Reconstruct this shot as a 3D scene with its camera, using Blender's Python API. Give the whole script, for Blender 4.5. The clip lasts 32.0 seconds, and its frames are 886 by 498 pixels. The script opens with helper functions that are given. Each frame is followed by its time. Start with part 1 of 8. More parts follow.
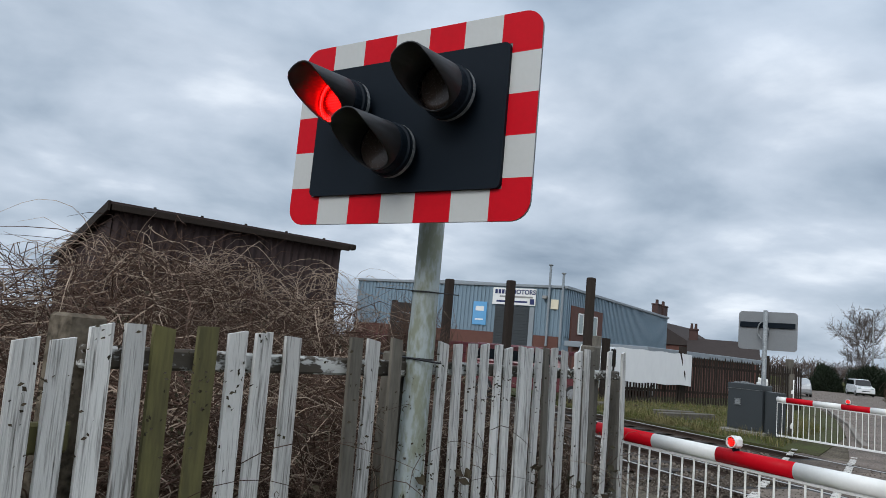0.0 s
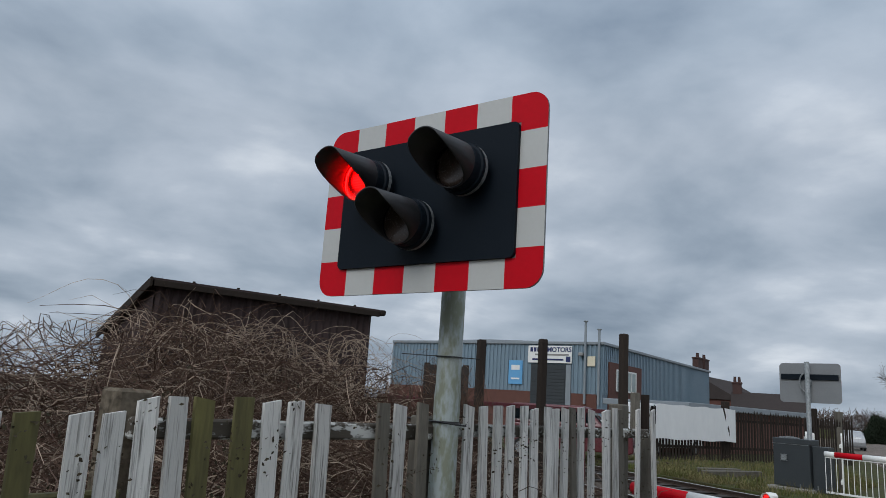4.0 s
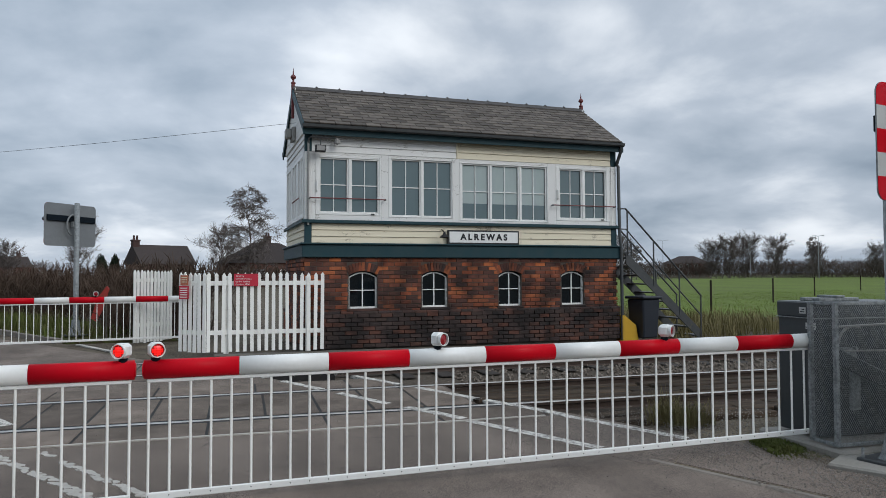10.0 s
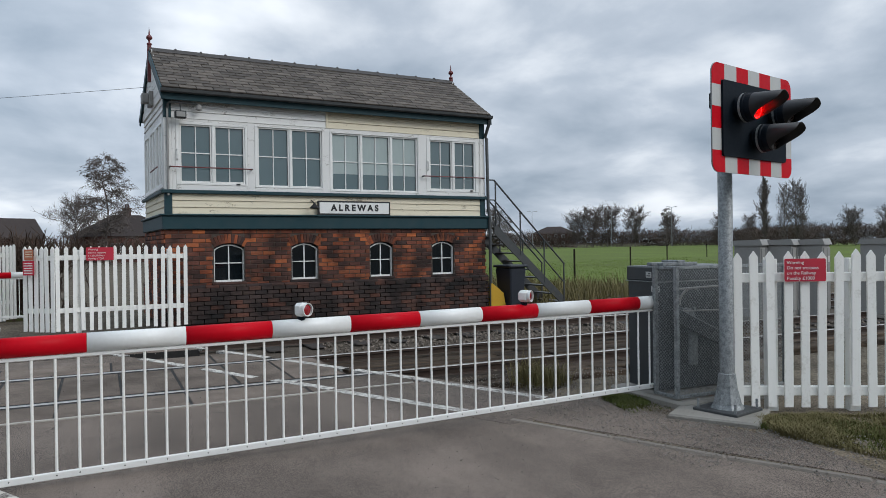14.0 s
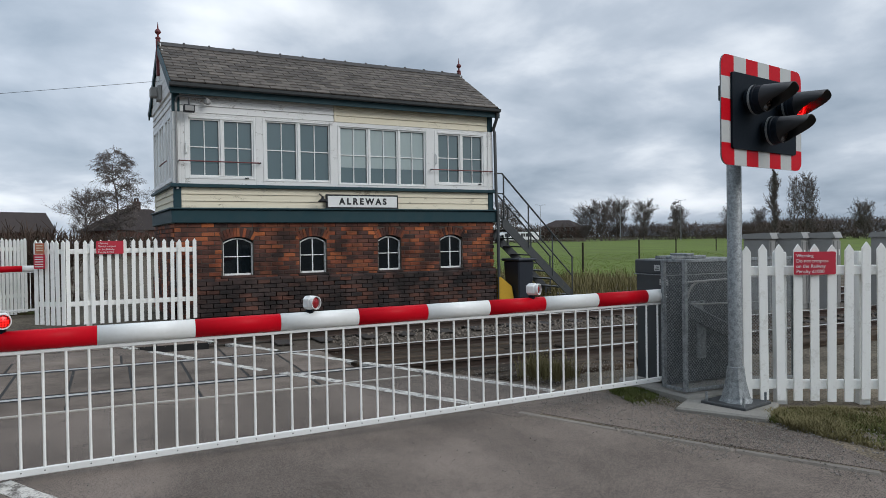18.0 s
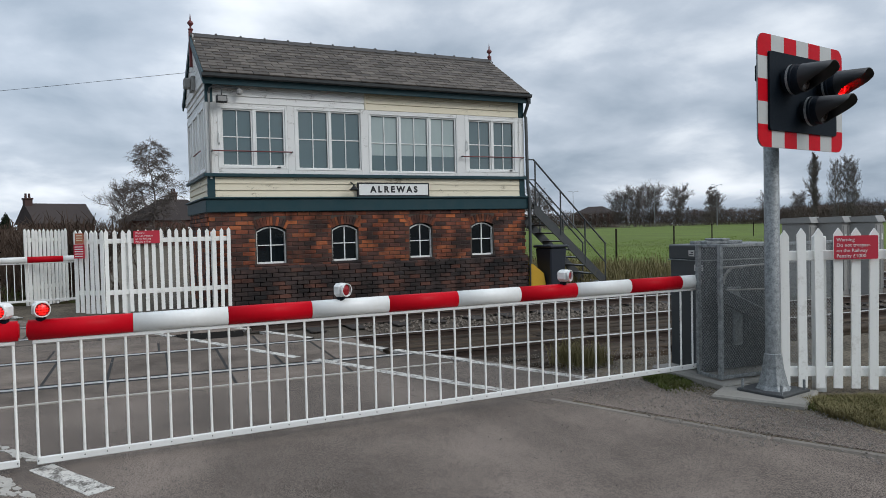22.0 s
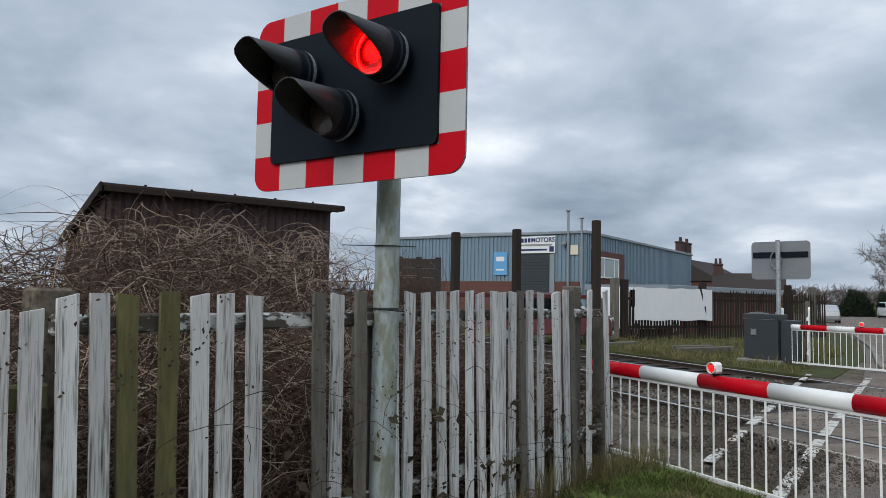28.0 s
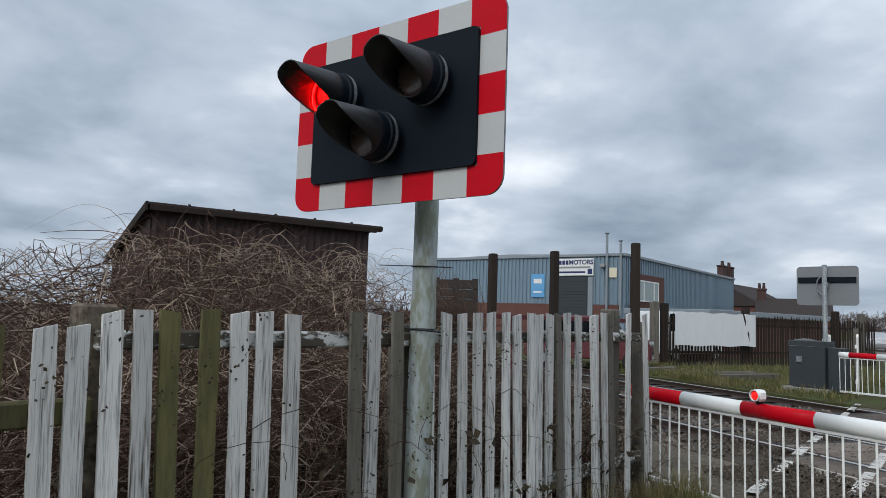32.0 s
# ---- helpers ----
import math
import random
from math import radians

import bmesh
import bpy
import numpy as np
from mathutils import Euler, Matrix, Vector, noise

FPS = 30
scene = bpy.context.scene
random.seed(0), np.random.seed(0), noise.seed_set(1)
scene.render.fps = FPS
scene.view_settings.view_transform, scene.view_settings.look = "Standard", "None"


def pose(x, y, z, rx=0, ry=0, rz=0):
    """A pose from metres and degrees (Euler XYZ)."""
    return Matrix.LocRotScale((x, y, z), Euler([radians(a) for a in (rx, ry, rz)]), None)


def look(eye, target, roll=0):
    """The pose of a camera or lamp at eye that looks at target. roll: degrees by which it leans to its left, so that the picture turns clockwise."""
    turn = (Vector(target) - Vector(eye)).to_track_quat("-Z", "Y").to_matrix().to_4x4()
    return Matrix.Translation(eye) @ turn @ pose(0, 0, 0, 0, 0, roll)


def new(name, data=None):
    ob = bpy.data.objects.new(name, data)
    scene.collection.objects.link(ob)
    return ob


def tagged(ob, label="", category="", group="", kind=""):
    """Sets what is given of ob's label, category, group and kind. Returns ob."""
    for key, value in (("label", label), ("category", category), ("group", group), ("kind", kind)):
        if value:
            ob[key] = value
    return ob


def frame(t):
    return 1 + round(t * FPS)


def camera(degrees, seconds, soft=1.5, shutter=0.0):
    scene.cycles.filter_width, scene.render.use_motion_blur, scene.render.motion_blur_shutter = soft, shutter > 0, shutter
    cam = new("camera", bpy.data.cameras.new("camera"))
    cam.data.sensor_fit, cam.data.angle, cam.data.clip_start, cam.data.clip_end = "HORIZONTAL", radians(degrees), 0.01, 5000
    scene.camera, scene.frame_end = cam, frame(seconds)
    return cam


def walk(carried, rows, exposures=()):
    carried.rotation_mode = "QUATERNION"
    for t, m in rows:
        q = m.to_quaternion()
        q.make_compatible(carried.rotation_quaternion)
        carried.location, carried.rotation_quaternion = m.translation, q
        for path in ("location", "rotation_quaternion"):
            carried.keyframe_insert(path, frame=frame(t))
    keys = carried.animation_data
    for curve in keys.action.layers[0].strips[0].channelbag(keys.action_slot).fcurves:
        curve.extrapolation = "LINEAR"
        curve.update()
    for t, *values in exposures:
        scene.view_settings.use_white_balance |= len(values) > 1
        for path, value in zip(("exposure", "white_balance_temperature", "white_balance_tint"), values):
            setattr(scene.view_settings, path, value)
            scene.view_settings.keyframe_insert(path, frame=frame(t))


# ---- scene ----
cam = camera(63.4, 32.0, soft=0.5)
PATH = [
    (0, (-0.453, 0.397, 1.565), (0.387, 2.193, 1.826), 5.2),
    (0.5, (-0.448, 0.253, 1.567), (0.308, 2.077, 1.885), 6.8),
    (1, (-0.485, 0.177, 1.582), (0.262, 1.996, 1.946), 6.4),
    (2, (-0.486, 0.177, 1.58), (0.261, 1.986, 1.991), 5.0),
    (2.5, (-0.483, 0.179, 1.585), (0.261, 1.987, 2.006), 4.5),
    (4.5, (-0.481, 0.174, 1.58), (0.252, 1.989, 1.994), 3.7),
    (5.5, (-0.485, 0.173, 1.573), (0.278, 1.981, 1.957), 3.5),
    (6, (-0.473, 0.165, 1.564), (0.359, 1.95, 1.915), 3.1),
    (6.5, (-0.459, 0.151, 1.537), (0.519, 1.868, 1.842), 2.4),
    (7, (-0.419, 0.105, 1.514), (0.796, 1.673, 1.768), 1.6),
    (7.5, (-0.345, 0.038, 1.492), (1.165, 1.334, 1.695), 0.9),
    (8, (-0.304, -0.035, 1.488), (1.478, 0.859, 1.643), 0.4),
    (8.5, (-0.298, -0.107, 1.475), (1.655, 0.312, 1.591), 0.2),
    (9, (-0.285, -0.186, 1.47), (1.713, -0.195, 1.561), 0.2),
    (9.5, (-0.28, -0.247, 1.467), (1.691, -0.579, 1.544), 0.1),
    (10, (-0.323, -0.269, 1.472), (1.601, -0.808, 1.542), -0.2),
    (10.5, (-0.352, -0.284, 1.472), (1.532, -0.951, 1.535), -0.5),
    (11, (-0.369, -0.304, 1.47), (1.485, -1.051, 1.522), -0.8),
    (11.5, (-0.373, -0.322, 1.465), (1.459, -1.122, 1.503), -0.9),
    (12, (-0.366, -0.327, 1.459), (1.451, -1.161, 1.484), -1.0),
    (13, (-0.366, -0.333, 1.458), (1.441, -1.191, 1.464), -1.0),
    (14, (-0.364, -0.339, 1.453), (1.44, -1.202, 1.441), -0.8),
    (14.5, (-0.361, -0.34, 1.452), (1.441, -1.207, 1.434), -0.6),
    (16.5, (-0.365, -0.338, 1.452), (1.441, -1.197, 1.422), -0.7),
    (17, (-0.364, -0.339, 1.452), (1.445, -1.19, 1.423), -0.7),
    (18.5, (-0.375, -0.34, 1.448), (1.44, -1.18, 1.418), -0.9),
    (19, (-0.38, -0.338, 1.451), (1.434, -1.178, 1.419), -1.0),
    (21, (-0.373, -0.351, 1.451), (1.445, -1.185, 1.399), -1.2),
    (21.5, (-0.37, -0.354, 1.448), (1.459, -1.161, 1.389), -1.2),
    (22, (-0.356, -0.363, 1.441), (1.493, -1.122, 1.379), -1.3),
    (22.5, (-0.33, -0.384, 1.438), (1.539, -1.092, 1.374), -1.2),
    (23, (-0.324, -0.401, 1.443), (1.556, -1.081, 1.38), -1.2),
    (23.5, (-0.35, -0.427, 1.441), (1.538, -1.082, 1.38), -1.1),
    (24, (-0.372, -0.418, 1.441), (1.505, -1.104, 1.38), -0.9),
    (24.5, (-0.351, -0.37, 1.444), (1.581, -0.887, 1.383), 0.0),
    (25, (-0.324, -0.289, 1.451), (1.675, -0.285, 1.401), 0.9),
    (25.5, (-0.308, -0.237, 1.454), (1.613, 0.32, 1.413), 1.2),
    (26, (-0.281, -0.147, 1.442), (1.449, 0.854, 1.4), 1.0),
    (26.5, (-0.261, -0.024, 1.449), (1.237, 1.3, 1.409), 0.2),
    (28.5, (-0.206, 0.041, 1.571), (0.447, 1.923, 1.748), 2.1),
    (29, (-0.224, 0.045, 1.574), (0.379, 1.938, 1.806), 2.7),
    (29.5, (-0.236, 0.038, 1.575), (0.354, 1.93, 1.842), 3.0),
    (30, (-0.236, 0.035, 1.572), (0.357, 1.925, 1.855), 3.1),
    (31, (-0.226, 0.037, 1.568), (0.377, 1.924, 1.839), 2.9),
    (31.5, (-0.225, 0.034, 1.567), (0.399, 1.919, 1.806), 2.5),
    (32, (-0.213, 0.035, 1.549), (0.479, 1.902, 1.737), 1.9),
]
EXPOSURE = [(0, -0.05), (1, -0.3), (2, -0.45), (6, -0.42), (7, -0.34), (8, -0.41), (9, -0.37), (10, -0.33), (11, -0.26), (14, -0.24), (24, -0.21), (26, -0.2), (28.5, -0.15), (30, -0.18), (32, -0.17)]
walk(cam, [(t, look(eye, target, roll)) for t, eye, target, roll in PATH], [(t, e, 6330, 10) for t, e in EXPOSURE])

# ---- world and light ----
world = bpy.data.worlds.new("overcast_sky")
scene.world = world
world.use_nodes = True
SUN_ELEV, SUN_ROT = 35.0, 233.0


def build_world():
    nt = world.node_tree
    nt.nodes.clear()
    N, L = nt.nodes.new, nt.links.new
    out, bg = N("ShaderNodeOutputWorld"), N("ShaderNodeBackground")
    sky = N("ShaderNodeTexSky")
    sky.sky_type, sky.sun_disc = "NISHITA", False
    sky.sun_elevation, sky.sun_rotation = radians(SUN_ELEV), radians(SUN_ROT)
    sky.altitude, sky.air_density, sky.dust_density = 60, 1.0, 3.0
    co = N("ShaderNodeTexCoord")
    sep = N("ShaderNodeSeparateXYZ")
    L(co.outputs["Generated"], sep.inputs[0])
    # clouds lie on a flat layer: divide by height
    up = N("ShaderNodeMath"); up.operation = "MAXIMUM"; up.inputs[1].default_value = 0.0
    L(sep.outputs["Z"], up.inputs[0])
    add = N("ShaderNodeMath"); add.operation = "ADD"; add.inputs[1].default_value = 0.27
    L(up.outputs[0], add.inputs[0])
    comb = N("ShaderNodeCombineXYZ")
    for a, ax in enumerate("XY"):
        d = N("ShaderNodeMath"); d.operation = "DIVIDE"
        L(sep.outputs[ax], d.inputs[0]); L(add.outputs[0], d.inputs[1])
        L(d.outputs[0], comb.inputs[a])
    n1 = N("ShaderNodeTexNoise")
    n1.inputs["Scale"].default_value, n1.inputs["Detail"].default_value = 1.7, 9
    n1.inputs["Roughness"].default_value, n1.inputs["Distortion"].default_value = 0.50, 0.15
    L(comb.outputs[0], n1.inputs["Vector"])
    n2 = N("ShaderNodeTexNoise")
    n2.inputs["Scale"].default_value, n2.inputs["Detail"].default_value = 0.5, 3
    L(comb.outputs[0], n2.inputs["Vector"])
    mixn = N("ShaderNodeMath"); mixn.operation = "MULTIPLY_ADD"; mixn.inputs[1].default_value = 0.62
    L(n1.outputs["Fac"], mixn.inputs[0])
    half = N("ShaderNodeMath"); half.operation = "MULTIPLY"; half.inputs[1].default_value = 0.38
    L(n2.outputs["Fac"], half.inputs[0]); L(half.outputs[0], mixn.inputs[2])
    ramp = N("ShaderNodeValToRGB")
    r = ramp.color_ramp
    r.elements[0].position, r.elements[0].color = 0.36, (0.225, 0.285, 0.362, 1)
    r.elements[1].position, r.elements[1].color = 0.65, (0.92, 0.96, 1.0, 1)
    e = r.elements.new(0.45); e.color = (0.36, 0.428, 0.508, 1)
    e = r.elements.new(0.54); e.color = (0.52, 0.583, 0.662, 1)
    L(mixn.outputs[0], ramp.inputs[0])
    # a deck of cloud is brighter overhead than at the horizon
    lift = N("ShaderNodeMapRange")
    lift.inputs["From Min"].default_value, lift.inputs["From Max"].default_value = 0.35, 0.95
    lift.inputs["To Min"].default_value, lift.inputs["To Max"].default_value = 1.0, 2.0
    L(up.outputs[0], lift.inputs["Value"])
    bright = N("ShaderNodeVectorMath"); bright.operation = "SCALE"
    L(ramp.outputs["Color"], bright.inputs[0]); L(lift.outputs[0], bright.inputs["Scale"])
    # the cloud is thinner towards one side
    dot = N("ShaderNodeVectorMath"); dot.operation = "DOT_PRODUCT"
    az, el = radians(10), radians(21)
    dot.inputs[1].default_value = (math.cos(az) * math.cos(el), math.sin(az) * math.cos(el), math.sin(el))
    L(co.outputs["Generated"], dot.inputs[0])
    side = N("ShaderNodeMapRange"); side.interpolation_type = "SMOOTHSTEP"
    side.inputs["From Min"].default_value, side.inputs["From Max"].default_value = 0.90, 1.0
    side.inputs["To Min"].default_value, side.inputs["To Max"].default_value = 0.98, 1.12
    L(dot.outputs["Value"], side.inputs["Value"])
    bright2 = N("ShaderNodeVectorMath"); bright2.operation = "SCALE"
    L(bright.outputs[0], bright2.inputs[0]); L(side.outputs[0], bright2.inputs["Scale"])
    thin = N("ShaderNodeVectorMath"); thin.operation = "SCALE"; thin.inputs["Scale"].default_value = 0.05
    L(sky.outputs[0], thin.inputs[0])
    mix = N("ShaderNodeMix"); mix.data_type = "RGBA"; mix.inputs["Factor"].default_value = 0.90
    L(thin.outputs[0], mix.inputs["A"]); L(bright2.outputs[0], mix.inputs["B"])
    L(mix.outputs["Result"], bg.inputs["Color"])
    bg.inputs["Strength"].default_value = 1.32
    L(bg.outputs[0], out.inputs[0])


build_world()
sun = new("sun", bpy.data.lights.new("sun", "SUN"))
sun.data.energy, sun.data.angle, sun.data.color = 1.65, radians(30), (1.0, 0.985, 0.965)
sun.rotation_euler = (radians(90 - SUN_ELEV), 0, radians(180 - SUN_ROT))


# ---- materials ----
def shade(name, colour, dark=None, rough=0.7, metal=0.0, scale=8.0, fine=60.0, bump=0.15, amount=0.5, stretch=(1, 1, 1), rand=0.0, spec=0.5, lo=0.35, hi=0.7, grain=0.35):
    """A surface of two colours mixed by coarse and fine noise, with fine relief; rand varies it from object to object."""
    m = bpy.data.materials.new(name)
    m.use_nodes = True
    nt = m.node_tree
    N, L, P = nt.nodes.new, nt.links.new, nt.nodes["Principled BSDF"]
    co, mp = N("ShaderNodeTexCoord"), N("ShaderNodeMapping")
    mp.inputs["Scale"].default_value = stretch
    L(co.outputs["Object"], mp.inputs["Vector"])
    info = N("ShaderNodeObjectInfo")
    shift = N("ShaderNodeVectorMath"); shift.operation = "ADD"
    far = N("ShaderNodeMath"); far.operation = "MULTIPLY"; far.inputs[1].default_value = 37.0
    L(info.outputs["Random"], far.inputs[0])
    L(mp.outputs[0], shift.inputs[0]); L(far.outputs[0], shift.inputs[1])
    a, b = N("ShaderNodeTexNoise"), N("ShaderNodeTexNoise")
    a.inputs["Scale"].default_value, a.inputs["Detail"].default_value, a.inputs["Roughness"].default_value = scale, 6, 0.62
    b.inputs["Scale"].default_value, b.inputs["Detail"].default_value = fine, 3
    L(shift.outputs[0], a.inputs["Vector"]); L(shift.outputs[0], b.inputs["Vector"])
    blend = N("ShaderNodeMath"); blend.operation = "MULTIPLY_ADD"; blend.inputs[1].default_value = 1 - grain
    s = N("ShaderNodeMath"); s.operation = "MULTIPLY"; s.inputs[1].default_value = grain
    L(b.outputs["Fac"], s.inputs[0]); L(a.outputs["Fac"], blend.inputs[0]); L(s.outputs[0], blend.inputs[2])
    mr = N("ShaderNodeMapRange")
    mr.inputs["From Min"].default_value, mr.inputs["From Max"].default_value = lo, hi
    mr.inputs["To Max"].default_value = amount
    L(blend.outputs[0], mr.inputs["Value"])
    mix = N("ShaderNodeMix"); mix.data_type = "RGBA"
    dark = dark or tuple(c * 0.55 for c in colour)
    mix.inputs["A"].default_value, mix.inputs["B"].default_value = (*colour, 1), (*dark, 1)
    L(mr.outputs[0], mix.inputs["Factor"])
    col = mix.outputs["Result"]
    if rand:
        hsv = N("ShaderNodeHueSaturation")
        v = N("ShaderNodeMapRange")
        v.inputs["To Min"].default_value, v.inputs["To Max"].default_value = 1 - rand, 1 + rand
        L(info.outputs["Random"], v.inputs["Value"]); L(v.outputs[0], hsv.inputs["Value"])
        L(col, hsv.inputs["Color"])
        col = hsv.outputs[0]
    L(col, P.inputs["Base Color"])
    rr = N("ShaderNodeMapRange")
    rr.inputs["To Min"].default_value, rr.inputs["To Max"].default_value = max(0.02, rough - 0.12), min(1, rough + 0.12)
    L(b.outputs["Fac"], rr.inputs["Value"]); L(rr.outputs[0], P.inputs["Roughness"])
    P.inputs["Metallic"].default_value = metal
    P.inputs["Specular IOR Level"].default_value = spec
    if bump:
        bp = N("ShaderNodeBump"); bp.inputs["Strength"].default_value, bp.inputs["Distance"].default_value = bump, 0.01
        L(blend.outputs[0], bp.inputs["Height"]); L(bp.outputs[0], P.inputs["Normal"])
    return m


def glow(name, colour, strength, dots=0.0):
    """A light-giving surface, in a grid of small round lights if dots gives their number a metre."""
    m = bpy.data.materials.new(name)
    m.use_nodes = True
    nt = m.node_tree
    N, L, P = nt.nodes.new, nt.links.new, nt.nodes["Principled BSDF"]
    P.inputs["Base Color"].default_value = (*[c * 0.4 for c in colour], 1)
    P.inputs["Emission Color"].default_value = (*colour, 1)
    P.inputs["Emission Strength"].default_value = strength
    P.inputs["Roughness"].default_value = 0.3
    if dots:
        co, vo, mr = N("ShaderNodeTexCoord"), N("ShaderNodeTexVoronoi"), N("ShaderNodeMapRange")
        vo.inputs["Scale"].default_value, vo.inputs["Randomness"].default_value = dots, 0.0
        mr.inputs["From Min"].default_value, mr.inputs["From Max"].default_value = 0.24, 0.46
        mr.inputs["To Min"].default_value, mr.inputs["To Max"].default_value = strength * 1.5, strength * 0.002
        L(co.outputs["Object"], vo.inputs["Vector"]); L(vo.outputs["Distance"], mr.inputs["Value"])
        L(mr.outputs[0], P.inputs["Emission Strength"])
    return m


def glass(name, tint=(0.05, 0.06, 0.07), rough=0.04, ior=1.5):
    m = bpy.data.materials.new(name)
    m.use_nodes = True
    P = m.node_tree.nodes["Principled BSDF"]
    P.inputs["Base Color"].default_value = (*tint, 1)
    P.inputs["Roughness"].default_value = rough
    P.inputs["IOR"].default_value = ior
    return m


def clay(name, tones, island=False):
    """Weathered brick: each brick takes its tone by chance, with grain and soot."""
    m = shade(name, tones[0], None, 0.9, scale=9, fine=70, bump=0.5, amount=0.6)
    nt = m.node_tree
    N, L, P = nt.nodes.new, nt.links.new, nt.nodes["Principled BSDF"]
    src = N("ShaderNodeNewGeometry").outputs["Random Per Island"] if island else N("ShaderNodeObjectInfo").outputs["Random"]
    ramp = N("ShaderNodeValToRGB")
    ramp.color_ramp.interpolation = "LINEAR"
    els = ramp.color_ramp.elements
    while len(els) < len(tones):
        els.new(0.5)
    for k, c in enumerate(tones):
        els[k].position, els[k].color = k / (len(tones) - 1), (*c, 1)
    L(src, ramp.inputs[0])
    old = P.inputs["Base Color"].links[0].from_socket
    mul = N("ShaderNodeMix"); mul.data_type, mul.blend_type = "RGBA", "MULTIPLY"
    mul.inputs["Factor"].default_value = 1.0
    grey = old.node
    grey.inputs["A"].default_value, grey.inputs["B"].default_value = (1.1, 1.1, 1.1, 1), (0.4, 0.38, 0.36, 1)
    L(old, mul.inputs["A"]); L(ramp.outputs[0], mul.inputs["B"])
    # broad stains that run over many bricks
    geo, no, mr = N("ShaderNodeNewGeometry"), N("ShaderNodeTexNoise"), N("ShaderNodeMapRange")
    no.inputs["Scale"].default_value, no.inputs["Detail"].default_value = 2.3, 5.0
    mr.inputs["From Min"].default_value, mr.inputs["From Max"].default_value = 0.38, 0.62
    mr.inputs["To Min"].default_value, mr.inputs["To Max"].default_value = 0.30, 1.45
    stain = N("ShaderNodeMix"); stain.data_type, stain.blend_type = "RGBA", "MULTIPLY"
    stain.inputs["Factor"].default_value = 1.0
    L(geo.outputs["Position"], no.inputs["Vector"]); L(no.outputs["Fac"], mr.inputs["Value"])
    L(mul.outputs["Result"], stain.inputs["A"]); L(mr.outputs[0], stain.inputs["B"])
    L(stain.outputs["Result"], P.inputs["Base Color"])
    return m


def asphalt(name):
    """Old asphalt: pale stones in dark binder, polished wheel tracks along the road, patches and a few cracks."""
    m = shade(name, (0.226, 0.183, 0.152), (0.066, 0.053, 0.043), 0.85, scale=1.1, fine=140, bump=0.35, amount=1.0, spec=0.2, lo=0.44, hi=0.58, grain=0.76)
    nt = m.node_tree
    N, L, P = nt.nodes.new, nt.links.new, nt.nodes["Principled BSDF"]
    col = P.inputs["Base Color"].links[0].from_socket
    geo = N("ShaderNodeNewGeometry")

    def factor(value, lo, hi, a, b):
        r = N("ShaderNodeMapRange")
        for key, v in (("From Min", lo), ("From Max", hi), ("To Min", a), ("To Max", b)):
            r.inputs[key].default_value = v
        L(value, r.inputs["Value"])
        return r.outputs[0]

    def times(colour, value):
        mix = N("ShaderNodeMix"); mix.data_type, mix.blend_type = "RGBA", "MULTIPLY"
        mix.inputs["Factor"].default_value = 1.0
        L(colour, mix.inputs["A"]); L(value, mix.inputs["B"])
        return mix.outputs["Result"]

    # wheel tracks and drips, drawn out along the road
    turn = N("ShaderNodeMapping")
    turn.inputs["Rotation"].default_value, turn.inputs["Scale"].default_value = (0, 0, radians(-25)), (0.10, 1.5, 1)
    L(geo.outputs["Position"], turn.inputs["Vector"])
    tracks, patch, stain = N("ShaderNodeTexNoise"), N("ShaderNodeTexNoise"), N("ShaderNodeTexNoise")
    tracks.inputs["Scale"].default_value, tracks.inputs["Detail"].default_value = 1.0, 3
    patch.inputs["Scale"].default_value, patch.inputs["Detail"].default_value = 0.9, 5
    stain.inputs["Scale"].default_value, stain.inputs["Detail"].default_value = 7.0, 4
    L(turn.outputs[0], tracks.inputs["Vector"]); L(geo.outputs["Position"], patch.inputs["Vector"]); L(geo.outputs["Position"], stain.inputs["Vector"])
    col = times(col, factor(tracks.outputs["Fac"], 0.36, 0.64, 0.84, 1.12))
    col = times(col, factor(patch.outputs["Fac"], 0.36, 0.62, 0.9, 1.08))
    col = times(col, factor(stain.outputs["Fac"], 0.30, 0.44, 0.86, 1.0))
    # thin cracks, in some places only
    warp, vo = N("ShaderNodeVectorMath"), N("ShaderNodeTexVoronoi")
    warp.operation = "MULTIPLY_ADD"
    warp.inputs[1].default_value = (0.16, 0.16, 0.16)
    L(stain.outputs["Color"], warp.inputs[0]); L(geo.outputs["Position"], warp.inputs[2])
    vo.feature = "DISTANCE_TO_EDGE"
    vo.inputs["Scale"].default_value = 0.45
    L(warp.outputs[0], vo.inputs["Vector"])
    crack = factor(vo.outputs["Distance"], 0.002, 0.006, 0.5, 1.0)
    some = factor(patch.outputs["Fac"], 0.57, 0.62, 1.0, 0.0)
    top = N("ShaderNodeMath"); top.operation = "MAXIMUM"
    L(crack, top.inputs[0]); L(some, top.inputs[1])
    L(times(col, top.outputs[0]), P.inputs["Base Color"])
    return m


